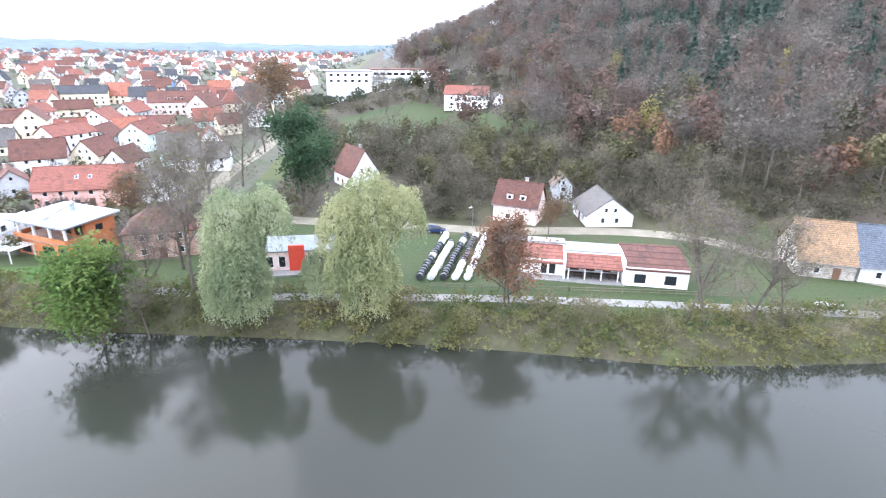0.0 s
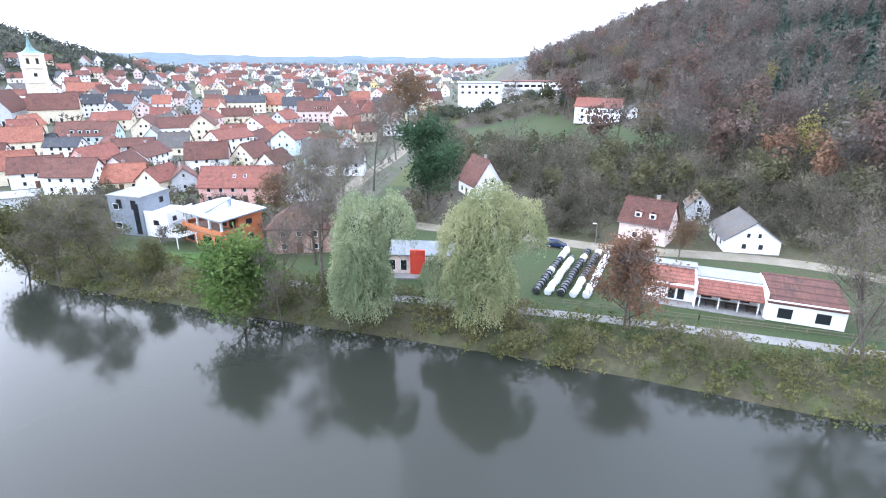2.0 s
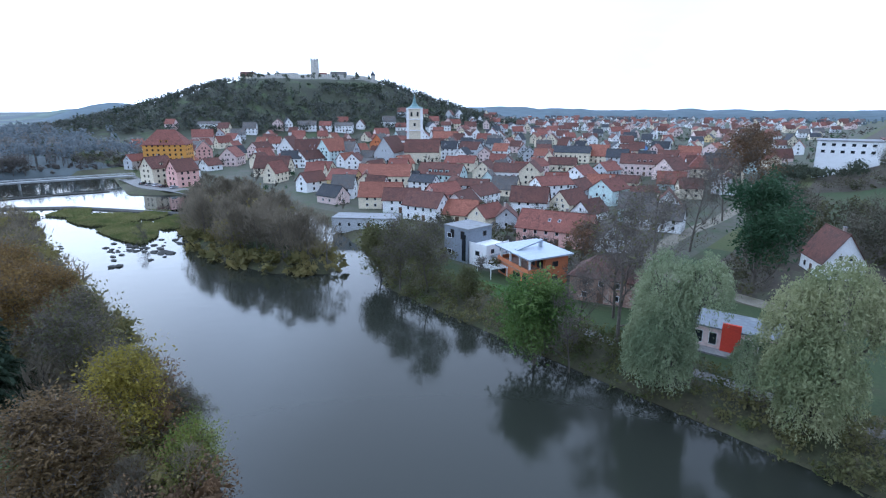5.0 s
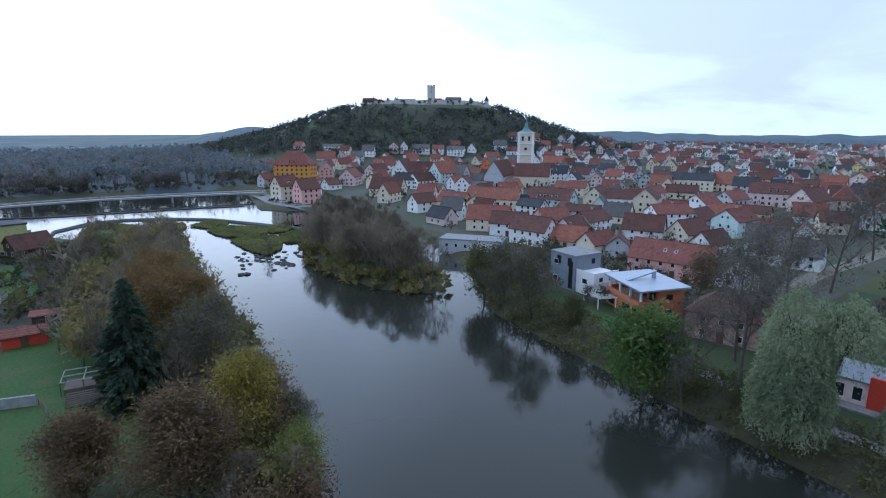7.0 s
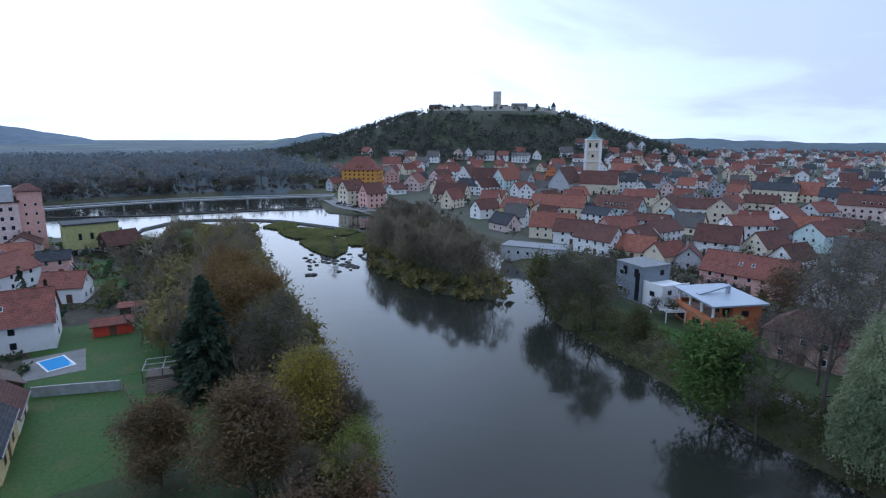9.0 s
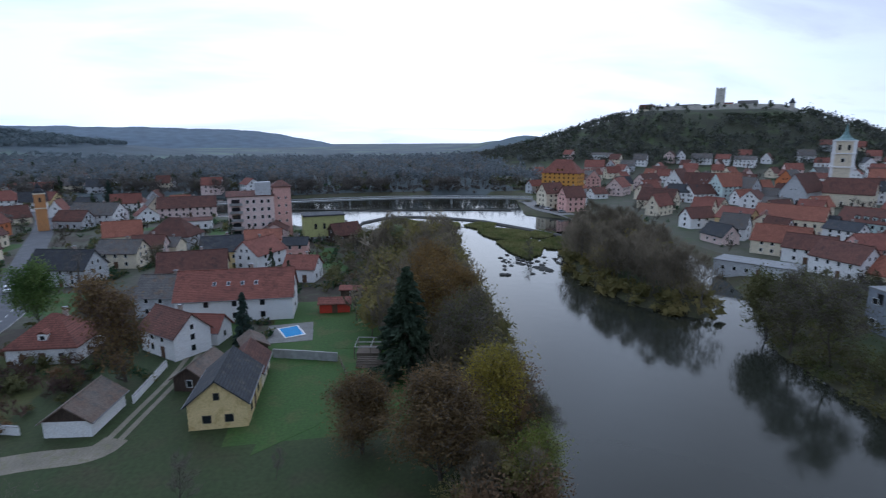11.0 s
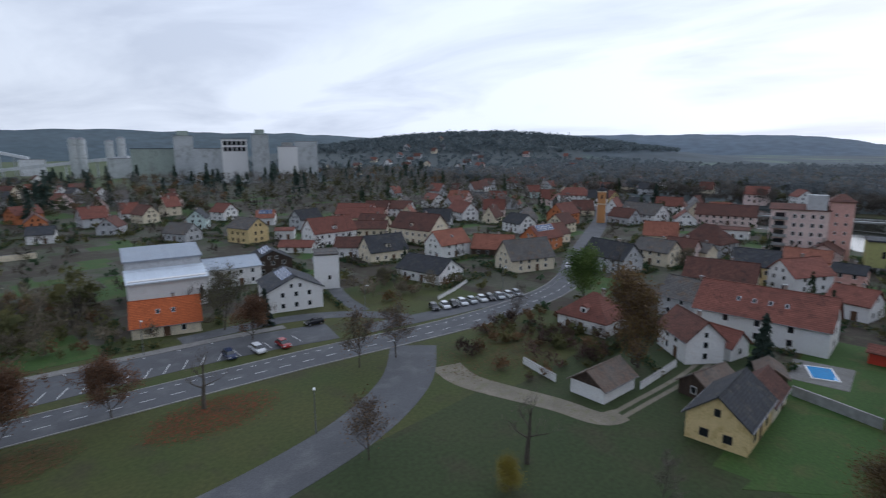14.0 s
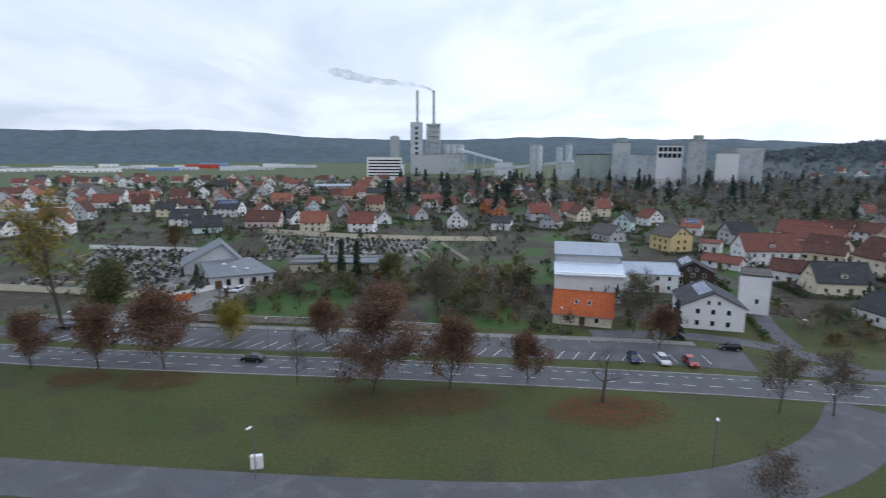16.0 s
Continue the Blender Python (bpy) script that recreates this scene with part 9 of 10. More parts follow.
grove("castle_top_trees", scattered(41, 60, lambda x, y: (land(x, y) > 60) & (np.hypot(x + 590, y - 420) < 80) & (np.hypot(x + 590, y - 420) > 14), *CA), "round trees inside the castle wall", L_CASTLE, 81, (6, 11), 0.34, 90, 0.6)

ISL = (-245, -105, 66, 118)
woods("island_trees", scattered(11, 105, lambda x, y: shore(x, y, ISLAND) < -2.0, *ISL), "dense leafless trees on the river island", L_TWIGPALE, 51, (9, 15), 620, 1.05, bare=True, width=0.40, thin=0.06)
woods("island_shrubs", scattered(12, 330, lambda x, y: (shore(x, y, ISLAND) < 1.6) & (shore(x, y, ISLAND) > -7), *ISL), "olive shrubs along the island's edge", L_YOLIVE, 52, (1.5, 5), 70, 0.8, width=0.6, stems=False, core=1, low=0.45)
woods("island_leafy", scattered(13, 24, lambda x, y: shore(x, y, ISLAND) < -3.0, *ISL), "half-bare olive-leaved island trees", L_YOLIVE, 53, (8, 12), 160, 0.5)


def belt(lo, hi):
    def test(x, y):
        d = shore(x, y, RIVER)
        return (d > lo) & (d < hi) & (x < -388) & (y < 150) & (land(x, y) < 16)
    return test


FB = (-900, -388, -520, 150)
grove("far_bank_woods", scattered(14, 210, lambda x, y: belt(1, 16)(x, y) & (np.sin(y * 0.11) + 0.6 * np.sin(y * 0.043 + 2) > -0.2), *FB), "bare brown trees at the reservoir's edge", L_HILLBARE, 54, (8, 12), 0.34, 120, 0.5, bare=True, lobes=5)
grove("far_bank_shrubs", scattered(67, 330, belt(-0.5, 26), *FB), "low brown scrub at the reservoir's edge", L_HILLBARE, 107, (2, 4.5), 0.6, 26, 0.6, low=0.45, stem=0, lobes=4)
grove("far_bank_woods", scattered(15, 90, lambda x, y: belt(2, 40)(x, y) & (np.sin(y * 0.11) > -0.3), *FB), "olive trees at the reservoir's edge", L_HILLOLIVE, 55, (6, 10), 0.36, 90, 0.55, lobes=5)
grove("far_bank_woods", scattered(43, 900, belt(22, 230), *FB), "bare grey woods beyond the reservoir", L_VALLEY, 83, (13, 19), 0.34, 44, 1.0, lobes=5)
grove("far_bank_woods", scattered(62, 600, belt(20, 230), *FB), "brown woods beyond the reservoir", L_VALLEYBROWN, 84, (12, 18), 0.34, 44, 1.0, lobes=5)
grove("far_bank_firs", scattered(63, 130, belt(20, 200), *FB), "dark green trees beyond the reservoir", L_CASTLE, 85, (11, 16), 0.2, 60, 0.7, lobes=5)
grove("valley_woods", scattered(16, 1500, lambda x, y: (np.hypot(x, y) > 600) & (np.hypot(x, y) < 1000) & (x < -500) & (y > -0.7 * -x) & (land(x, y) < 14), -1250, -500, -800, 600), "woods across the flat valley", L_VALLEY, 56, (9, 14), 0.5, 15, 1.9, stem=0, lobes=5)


def ridge_test(x, y):
    r = np.hypot(x, y)
    return (land(x, y) > 30) & (r > 760) & ~((x > -900) & (y > 100) & (r < 1000))


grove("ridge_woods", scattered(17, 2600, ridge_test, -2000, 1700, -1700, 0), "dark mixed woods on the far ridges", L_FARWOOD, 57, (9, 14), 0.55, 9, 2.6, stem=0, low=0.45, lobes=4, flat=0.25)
grove("ridge_woods", scattered(18, 3000, ridge_test, -1500, 400, -1500, -300), "haze-tinted blue-green woods on the near ridge", L_FARWOOD, 58, (8, 13), 0.5, 10, 2.2, stem=0, low=0.45, lobes=4, flat=0.25)
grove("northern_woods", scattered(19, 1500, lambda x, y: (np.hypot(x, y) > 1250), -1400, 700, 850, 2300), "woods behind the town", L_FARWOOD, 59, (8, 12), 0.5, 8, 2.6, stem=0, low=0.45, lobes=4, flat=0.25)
BELT = (-520, 160, -640, -330)
def bank_test(lo, hi, right):
    def test(x, y):
        s = shore(x, y, RIVER)
        side = (y > 50) if right else (y < 50)
        return (s > lo) & (s < hi) & side
    return test


woods("bank_growth", scattered(23, 1700, bank_test(-0.9, 13, True), -110, 160, 50, 110), "straw-coloured grass and brambles on the river bank", L_WEED, 63, (1.0, 2.4), 26, 1.8, width=0.7, stems=False)
woods("bank_shrubs", scattered(24, 230, bank_test(0.0, 8, True), -110, 160, 50, 110), "leafless shrubs on the river bank", L_TWIGPALE, 64, (2.5, 5), 190, 1.2, bare=True, width=0.5, stems=False)
woods("bank_shrubs", scattered(25, 110, bank_test(-0.3, 8, True), -110, 160, 50, 110), "brown-leaved shrubs on the river bank", L_OLIVE, 65, (2, 4.5), 200, 0.7, width=0.5, stems=False)
woods("bank_growth", scattered(26, 420, bank_test(0.5, 6.5, False), -215, 60, -14, 50), "rough grass and brambles on the bank", L_WEED, 66, (0.8, 1.8), 50, 1.7, width=0.7, stems=False)
woods("bank_alders", scattered(27, 150, bank_test(1, 14, False), -205, -62, 5, 46), "half-bare alders and willows on the bank", L_TWIGPALE, 67, (6, 11), 240, 1.0, bare=True, width=0.38, core=2, fill=0.7, low=0.5)
woods("bank_alders", scattered(28, 130, bank_test(1, 18, False), -215, -92, -4, 46), "alders with yellowing olive leaves on the bank", L_YOLIVE, 68, (5, 10), 170, 0.42, width=0.4, core=2, fill=0.8, low=0.5)


def open_lawn(x, y):
    """The mown grass round the aviary, the red shed and the pool."""
    return (x > -136) & (x < -70) & (y > -17) & (y < 9)


def garden_test(x, y):
    r = np.hypot(x, y)
    return ~open_lawn(x, y) & (shore(x, y, RIVER) > 10) & (((x < -100) & (y < 20) & (r < 520)) | ((y < -128) & (x > -260) & (x < 330) & (r < 560)))


def factory_belt(x, y):
    return (np.hypot(x, y) > 350) & (x < 20) & (x > 1.05 * y)


grove("factory_belt", scattered(20, 300, factory_belt, *BELT), "bare brown trees in front of the factory", L_VALLEYBROWN, 60, (10, 17), 0.32, 90, 0.6, bare=True, lobes=6)
grove("factory_belt", scattered(21, 220, factory_belt, *BELT), "olive trees in front of the factory", L_HILLOLIVE, 61, (9, 15), 0.32, 70, 0.65, lobes=6)
grove("factory_belt", scattered(64, 90, factory_belt, *BELT), "tan and orange-brown trees in front of the factory", L_BROWN, 66, (9, 14), 0.3, 70, 0.6, lobes=6)
woods("factory_firs", scattered(22, 90, factory_belt, *BELT), "dark firs in front of the factory", L_BLUE, 62, (14, 22), 70, 1.1, conifer=True, width=0.2, core=1)


def suburb_belt(x, y):
    a, r = np.degrees(np.arctan2(-x, y)), np.hypot(x, y)
    return (a > 108) & (a < 152) & (r > 300) & (r < 760) & (shore(x, y, RIVER) > 6)


SB = (-760, -150, -700, -60)
grove("suburb_woods", clear(scattered(45, 420, suburb_belt, *SB), 9), "dull olive-grey trees behind the suburb", L_VALLEYBROWN, 85, (9, 15), 0.34, 36, 0.85, lobes=5)
grove("suburb_woods", clear(scattered(46, 260, suburb_belt, *SB), 9), "olive-brown trees behind the suburb", L_HILLOLIVE, 86, (8, 13), 0.34, 36, 0.85, lobes=5)
woods("suburb_firs", clear(scattered(47, 60, suburb_belt, *SB), 9), "dark firs behind the suburb", L_DARK, 87, (10, 18), 60, 1.0, conifer=True, width=0.2, core=1)


def foothill(x, y):
    a, r = np.degrees(np.arctan2(-x, y)), np.hypot(x, y)
    return (a > 110) & (a < 160) & (r > 600) & (r < 1050)


grove("foothill_woods", clear(scattered(57, 1100, foothill, -1000, -150, -1000, -180), 10), "haze-tinted blue-grey woods at the foot of the ridge", L_FARWOOD, 99, (7, 13), 0.42, 14, 1.7, stem=0, lobes=4, low=0.5, flat=0.25)


def back_suburb(x, y):
    r = np.hypot(x, y)
    return (y < -330) & (y > -720) & (x > -140) & (r > 360) & (x < -0.62 * y + 40)


BS = (-140, 460, -720, -330)
woods("suburb_trees", clear(scattered(58, 520, back_suburb, *BS), 8), "olive-brown trees among the far houses", L_CASTLE, 100, (3.5, 9), 16, 1.4, stems=False, core=1, width=0.45, low=0.5)
woods("suburb_trees", clear(scattered(59, 240, back_suburb, *BS), 8), "bare brown trees among the far houses", L_BARERED, 101, (4, 9), 18, 1.8, bare=True, width=0.42, core=1, low=0.5)
GB = (-480, 330, -520, 20)
woods("garden_shrubs", clear(scattered(29, 1500, garden_test, *GB)), "bare garden trees and hedges among the houses", L_BARE, 69, (2.5, 7), 24, 1.7, bare=True, width=0.42, stems=False, core=1, low=0.5)
woods("garden_shrubs", clear(scattered(30, 1300, garden_test, *GB)), "olive and dark garden shrubs among the houses", L_OLIVE, 70, (1.5, 4.5), 14, 1.1, width=0.5, stems=False, core=1, low=0.45)
woods("garden_shrubs", clear(scattered(48, 700, garden_test, *GB)), "dark green garden shrubs among the houses", L_DEEP, 88, (1.5, 4), 14, 1.1, width=0.5, stems=False, core=1, low=0.45)
woods("garden_firs", clear(scattered(31, 90, garden_test, *GB)), "small dark garden firs among the houses", L_DARK, 71, (4, 10), 90, 0.8, conifer=True, width=0.2, core=1)


def hedges():
    """Rows of clipped or ragged hedge round the gardens."""
    rng = random.Random(21)
    rows = []
    for o in list(scene.objects):
        if o.parent is None and o.get("category", "") == "house":
            x, y, t = o.location.x, o.location.y, o.matrix_basis.to_euler().z
            if not ((x < -100 and y < 10) or y < -110) or math.hypot(x, y) > 340:
                continue
            a, b = rng.uniform(10, 13), rng.uniform(9, 12)
            c, s = math.cos(t), math.sin(t)
            corners = [(-a, -b), (a, -b), (a, b), (-a, b)]
            for k in rng.sample(range(4), 3):
                (ax, ay), (bx, by) = corners[k], corners[(k + 1) % 4]
                n = int(math.hypot(bx - ax, by - ay) / 1.0)
                for i in range(n):
                    u, v = ax + (bx - ax) * i / n, ay + (by - ay) * i / n
                    rows.append((x + u * c - v * s, y + u * s + v * c))
    p = np.array(rows)
    return np.concatenate([p, ground_z(p[:, 0], p[:, 1])[:, None]], 1)


HEDGE = clear(hedges(), 8.0)
HEDGE = HEDGE[~open_lawn(HEDGE[:, 0], HEDGE[:, 1])]
woods("garden_hedge", HEDGE[::2], "dark green clipped garden hedges", L_DEEP, 89, (1.3, 2.0), 3, 3.0, width=0.55, stems=False, core=1, low=0.42, fill=1.0)
woods("garden_hedge", HEDGE[1::2], "olive-brown garden hedges", L_OLIVE, 90, (1.2, 1.9), 3, 3.0, width=0.55, stems=False, core=1, low=0.42, fill=1.0)
TOWN = (-560, -40, 110, 900)


def town_test(x, y):
    return (shore(x, y, RIVER) > 8) & (land(x, y) < 12)


grove("town_gardens", clear(scattered(65, 130, lambda x, y: (shore(x, y, RIVER) > 9) & (y < 175 - 0.1 * x), -130, -52, 96, 190), 8), "half-bare garden trees and shrubs behind the river houses", L_HILLOLIVE, 105, (2.5, 7), 0.42, 130, 0.3, lobes=5, low=0.5)
grove("town_gardens", clear(scattered(66, 90, lambda x, y: (shore(x, y, RIVER) > 9) & (y < 175 - 0.1 * x), -130, -52, 96, 190), 8), "bare brown garden trees behind the river houses", L_HILLBARE, 106, (3, 8), 0.38, 170, 0.32, bare=True, lobes=5, low=0.55)
woods("town_shrubs", clear(scattered(32, 800, town_test, *TOWN), 9), "bare trees and shrubs in the town's yards", L_BARE, 72, (3, 8), 20, 2.0, bare=True, width=0.4, stems=False, core=1)
woods("town_shrubs", clear(scattered(33, 500, town_test, *TOWN), 9), "olive shrubs in the town's yards", L_DEEP, 73, (2, 5), 18, 1.0, width=0.45, stems=False, core=1)


def near_gardens(x, y):
    a = (y < -121) & (y > -178) & (x > -36) & (x < 48) & ~((x > -4) & (y > -146) & (x < 40))
    c = (x < -100) & (x > -215) & (y < 26) & (y > -6) & (shore(x, y, RIVER) > 8)
    d = (x > -118) & (x < -84) & (y < -104) & (y > -124)
    e = (x > -50) & (x < -34) & (y < -118) & (y > -134)
    return (a | c | d | e) & ~open_lawn(x, y)


NG = (-215, 48, -178, 26)
woods("near_garden_shrubs", clear(scattered(34, 330, near_gardens, *NG), 8), "bare and brown garden shrubs", L_TWIGPALE, 74, (2, 6), 150, 0.9, bare=True, width=0.5, stems=False, core=2, fill=0.7, low=0.5)
woods("near_garden_shrubs", clear(scattered(35, 330, near_gardens, *NG), 8), "olive and brown-leaved garden shrubs", L_OLIVE, 75, (1.2, 3.8), 80, 0.6, width=0.5, stems=False, core=2, low=0.45)
woods("near_garden_shrubs", clear(scattered(36, 110, near_gardens, *NG), 8), "brown-leaved garden shrubs", L_BROWN, 76, (1.2, 4), 80, 0.55, width=0.5, stems=False, core=2, low=0.45)
woods("near_garden_trees", clear(scattered(49, 26, near_gardens, *NG), 9), "half-bare garden trees behind the parking lot", L_OLIVE, 91, (6, 10), 300, 0.36, width=0.42, core=2, fill=0.7)


def shrub_bed(x, y):
    return (x < -74) & (x > -110) & (y < -44) & (y > -74 + 0.12 * (x + 100)) & ~((x > -84) & (y > -47))


BED = (-112, -70, -78, -44)
woods("shrub_bed", clear(scattered(50, 55, shrub_bed, *BED), 6), "reddish-brown bare shrubs in the bed by the road", L_BARERED, 92, (1.5, 4), 170, 1.1, bare=True, width=0.55, stems=False, core=2, fill=0.75, low=0.45)
woods("shrub_bed", clear(scattered(51, 35, shrub_bed, *BED), 6), "brown-leaved shrubs in the bed by the road", L_BROWN, 93, (1.2, 3.2), 110, 0.7, width=0.55, stems=False, core=2, low=0.45)
woods("shrub_bed", clear(scattered(52, 30, shrub_bed, *BED), 6), "olive shrubs in the bed by the road", L_OLIVE, 94, (1.2, 3.4), 110, 0.7, width=0.55, stems=False, core=2, low=0.45)


def left_strip(lo, hi):
    return lambda x, y: (shore(x, y, RIVER) > lo) & (shore(x, y, RIVER) < hi) & (x < -100) & (np.hypot(x + 160, y - 5) > 12)


LS = (-215, -100, -8, 46)
woods("bank_trees", scattered(39, 80, left_strip(2, 30), *LS), "tall half-bare trees along the bank", L_TWIGPALE, 79, (8, 14), 230, 0.9, bare=True, width=0.38, thin=0.07, core=2, fill=0.7, low=0.52)
woods("bank_trees", scattered(40, 70, left_strip(2, 26), *LS), "olive-leaved trees along the bank", L_YOLIVE, 80, (7, 12), 220, 0.4, width=0.4, core=2, fill=0.8, low=0.52)


def close_strip(x, y):
    s = shore(x, y, RIVER)
    return (s > 0.8) & (s < 11) & (x < -44) & (x > -104) & (y < 40)


CS = (-104, -40, -4, 40)
woods("bank_thicket", scattered(53, 46, close_strip, *CS), "grey-brown bank thicket of alder and willow", L_TWIGPALE, 95, (5, 9), 700, 0.8, bare=True, width=0.42, thin=0.045, core=2, fill=0.62, low=0.5)
woods("bank_thicket", scattered(54, 26, close_strip, *CS), "olive and yellowing bank shrubs", L_YOLIVE, 96, (4, 8), 700, 0.3, width=0.42, core=2, fill=0.7, low=0.5)
woods("bank_thicket", scattered(55, 16, lambda x, y: close_strip(x, y) & (x > -76), *CS), "rust-brown bank shrubs by the water", L_BROWN, 97, (5, 9), 800, 0.28, width=0.42, core=2, fill=0.7, low=0.5)
woods("school_shrubs", scattered(60, 80, lambda x, y: (np.abs(y - 316 + 0.1 * x) < 6) | ((x < -42) & (np.abs(y - 332) < 18)), -56, 50, 300, 350), "olive trees and shrubs in front of the school", L_CASTLE, 102, (4, 8), 60, 0.6, width=0.5, core=2, low=0.5)


# ---- vehicles ----
CAR_PAINT = {
    "black": mat("black_car_paint", (0.014, 0.015, 0.018), (0.012, 0.013, 0.016), rough=0.2, spec=0.6, bump=0.0),
    "white": mat("white_car_paint", (0.72, 0.73, 0.74), (0.68, 0.69, 0.70), rough=0.25, spec=0.5, bump=0.0),
    "silver": mat("silver_car_paint", (0.42, 0.44, 0.46), (0.40, 0.42, 0.44), rough=0.28, metal=0.5, bump=0.0),
    "blue": mat("dark_blue_car_paint", (0.02, 0.035, 0.09), (0.018, 0.03, 0.08), rough=0.2, spec=0.6, bump=0.0),
    "red": mat("red_car_paint", (0.32, 0.02, 0.02), (0.28, 0.018, 0.018), rough=0.2, spec=0.6, bump=0.0),
}
M_TYRE = mat("tyre_rubber", (0.02, 0.02, 0.02), (0.016, 0.016, 0.016), bump=0.1)
M_LAMP = mat("car_lamp_glass", (0.7, 0.7, 0.68), (0.6, 0.6, 0.58), rough=0.15, bump=0.0)
M_TAIL = mat("tail_lamp_red", (0.35, 0.02, 0.015), (0.3, 0.015, 0.012), rough=0.2, bump=0.0)


def car(x, y, turn, paint, label, group="", estate=False, z=0.05):
    c = thing("car", pose(x, y, gz(x, y) + z, 0, 0, turn), label, "car", group)
    L, W = 4.4, 1.78
    bm = bmesh.new()
    side = [(-2.2, 0.35), (-2.18, 0.85), (-1.5, 0.98), (0.75 if not estate else 0.75, 1.0), (2.0, 0.86), (2.2, 0.6), (2.18, 0.3)]
    lo = [bm.verts.new((px, -W / 2, pz)) for px, pz in side]
    hi = [bm.verts.new((px, W / 2, pz)) for px, pz in side]
    n = len(side)
    for k in range(n):
        bm.faces.new((lo[k], lo[(k + 1) % n], hi[(k + 1) % n], hi[k]))
    bm.faces.new(lo[::-1]), bm.faces.new(hi)
    bmesh.ops.recalc_face_normals(bm, faces=bm.faces)
    bmesh.ops.bevel(bm, geom=bm.edges[:], offset=0.06, segments=2, affect="EDGES", clamp_overlap=True)
    part("body", bm, CAR_PAINT[paint], c)
    back = -2.1 if estate else -1.75
    bm = bmesh.new()
    base, top = [(back, 0.97), (1.25, 0.97)], [(back + 0.35, 1.45), (0.3, 1.45)]
    solid(bm, [(base[0][0], -0.8, .97), (base[1][0], -0.8, .97), (base[1][0], 0.8, .97), (base[0][0], 0.8, .97), (top[0][0], -0.62, 1.42), (top[1][0], -0.62, 1.42), (top[1][0], 0.62, 1.42), (top[0][0], 0.62, 1.42)],
          [(3, 2, 1, 0), (0, 1, 5, 4), (1, 2, 6, 5), (2, 3, 7, 6), (3, 0, 4, 7), (4, 5, 6, 7)])
    part("windows_band", bm, M_GLASS, c).name = "greenhouse"
    bm = bmesh.new()
    slab(bm, [(top[0][0] - 0.06, -0.66, 1.49), (top[1][0] + 0.06, -0.66, 1.49), (top[1][0] + 0.06, 0.66, 1.49), (top[0][0] - 0.06, 0.66, 1.49)], 0.07)
    part("roof", bm, CAR_PAINT[paint], c)
    for px in (-1.35, 1.35):
        for s in (-1, 1):
            bm = bmesh.new()
            rod(bm, (px, s * 0.72, 0.32), (px, s * 0.91, 0.32), 0.33, n=14)
            wl_ = part("wheel", bm, M_TYRE, c)
            bm = bmesh.new()
            rod(bm, (px, s * 0.90, 0.32), (px, s * 0.925, 0.32), 0.2, n=10)
            part("rim", bm, M_ALU, wl_)
    for s in (-1, 1):
        bm = bmesh.new()
        box(bm, 2.08, s * 0.66 - 0.2, 0.58, 2.21, s * 0.66 + 0.2, 0.74)
        part("headlight", bm, M_LAMP, c)
        bm = bmesh.new()
        box(bm, -2.21, s * 0.7 - 0.14, 0.62, -2.1, s * 0.7 + 0.14, 0.82)
        part("tail_light", bm, M_TAIL, c)
    return c


car(31.5, -101.0, -9, "black", "black hatchback driving on the main road")
car(-43.1, -98.5, 84, "blue", "dark blue car in a parking bay", "cars in the parking lot")
car(-48.4, -97.2, 84, "white", "white car in a parking bay", "cars in the parking lot", True)
car(-53.4, -96.2, 84, "red", "red car in a parking bay", "cars in the parking lot")
car(-65.6, -103.5, -12, "black", "black car parked by the hedge", "cars in the parking lot", True)
car(79.3, -122.0, 10, "black", "black estate car in the parking lot", "cars in the parking lot", True)
car(65.2, -119.8, 40, "silver", "silver estate car in the parking lot", "cars in the parking lot", True)
for i, (px, py, p) in enumerate(((-93, -91.6, "black"), (-95.9, -90.6, "white"), (-98.5, -89.9, "black"), (-101.1, -89.2, "white"), (-104, -88.5, "silver"), (-107.1, -87.7, "white"), (-109.5, -86.7, "black"),
                                 (-112.2, -85.8, "silver"), (-115.3, -84.9, "white"), (-118, -84, "silver"))):
    car(px, py, 62, p, f"{p} car in the row beside the road", "row of parked cars", i % 3 == 0)
car(-158.3, -91.9, 25, "white", "white car coming down the street")
car(51.5, -155.6, 75, "white", "white pickup in the chapel yard", "", True)
car(9.4, 113.8, -16, "blue", "dark blue estate car parked on the lane", "", True)
for px, py, p in ((-299.8, 108.5, "black"), (-294.2, 109.4, "silver"), (-289.2, 111, "white"), (-282.1, 111.4, "black"), (-275.6, 113.7, "silver")):
    car(px, py, 110, p, f"{p} car parked on the quay", "cars on the quay", z=0.3)


# ---- wrapped bales on the lawn ----
M_BALEW = mat("white_bale_film", (0.74, 0.75, 0.76), (0.66, 0.67, 0.68), rough=0.3, scale=1.5, fine=7, bump=0.5, per=0.08)
M_BALEB = mat("black_bale_film", (0.03, 0.033, 0.038), (0.045, 0.048, 0.052), rough=0.28, scale=1.5, fine=7, bump=0.5, per=0.3, spec=0.6)


def bale_mesh(material):
    bm = bmesh.new()
    rod(bm, (0, -0.56, 0.66), (0, 0.56, 0.66), 0.68, n=14)
    bmesh.ops.bevel(bm, geom=[e for e in bm.edges if abs(abs(e.verts[0].co.y) - 0.56) < 1e-3 and abs(e.verts[0].co.y - e.verts[1].co.y) < 1e-3], offset=0.2, segments=2, affect="EDGES")
    me = bpy.data.meshes.new("bale")
    bm.to_mesh(me)
    bm.free()
    me.materials.append(material)
    return me


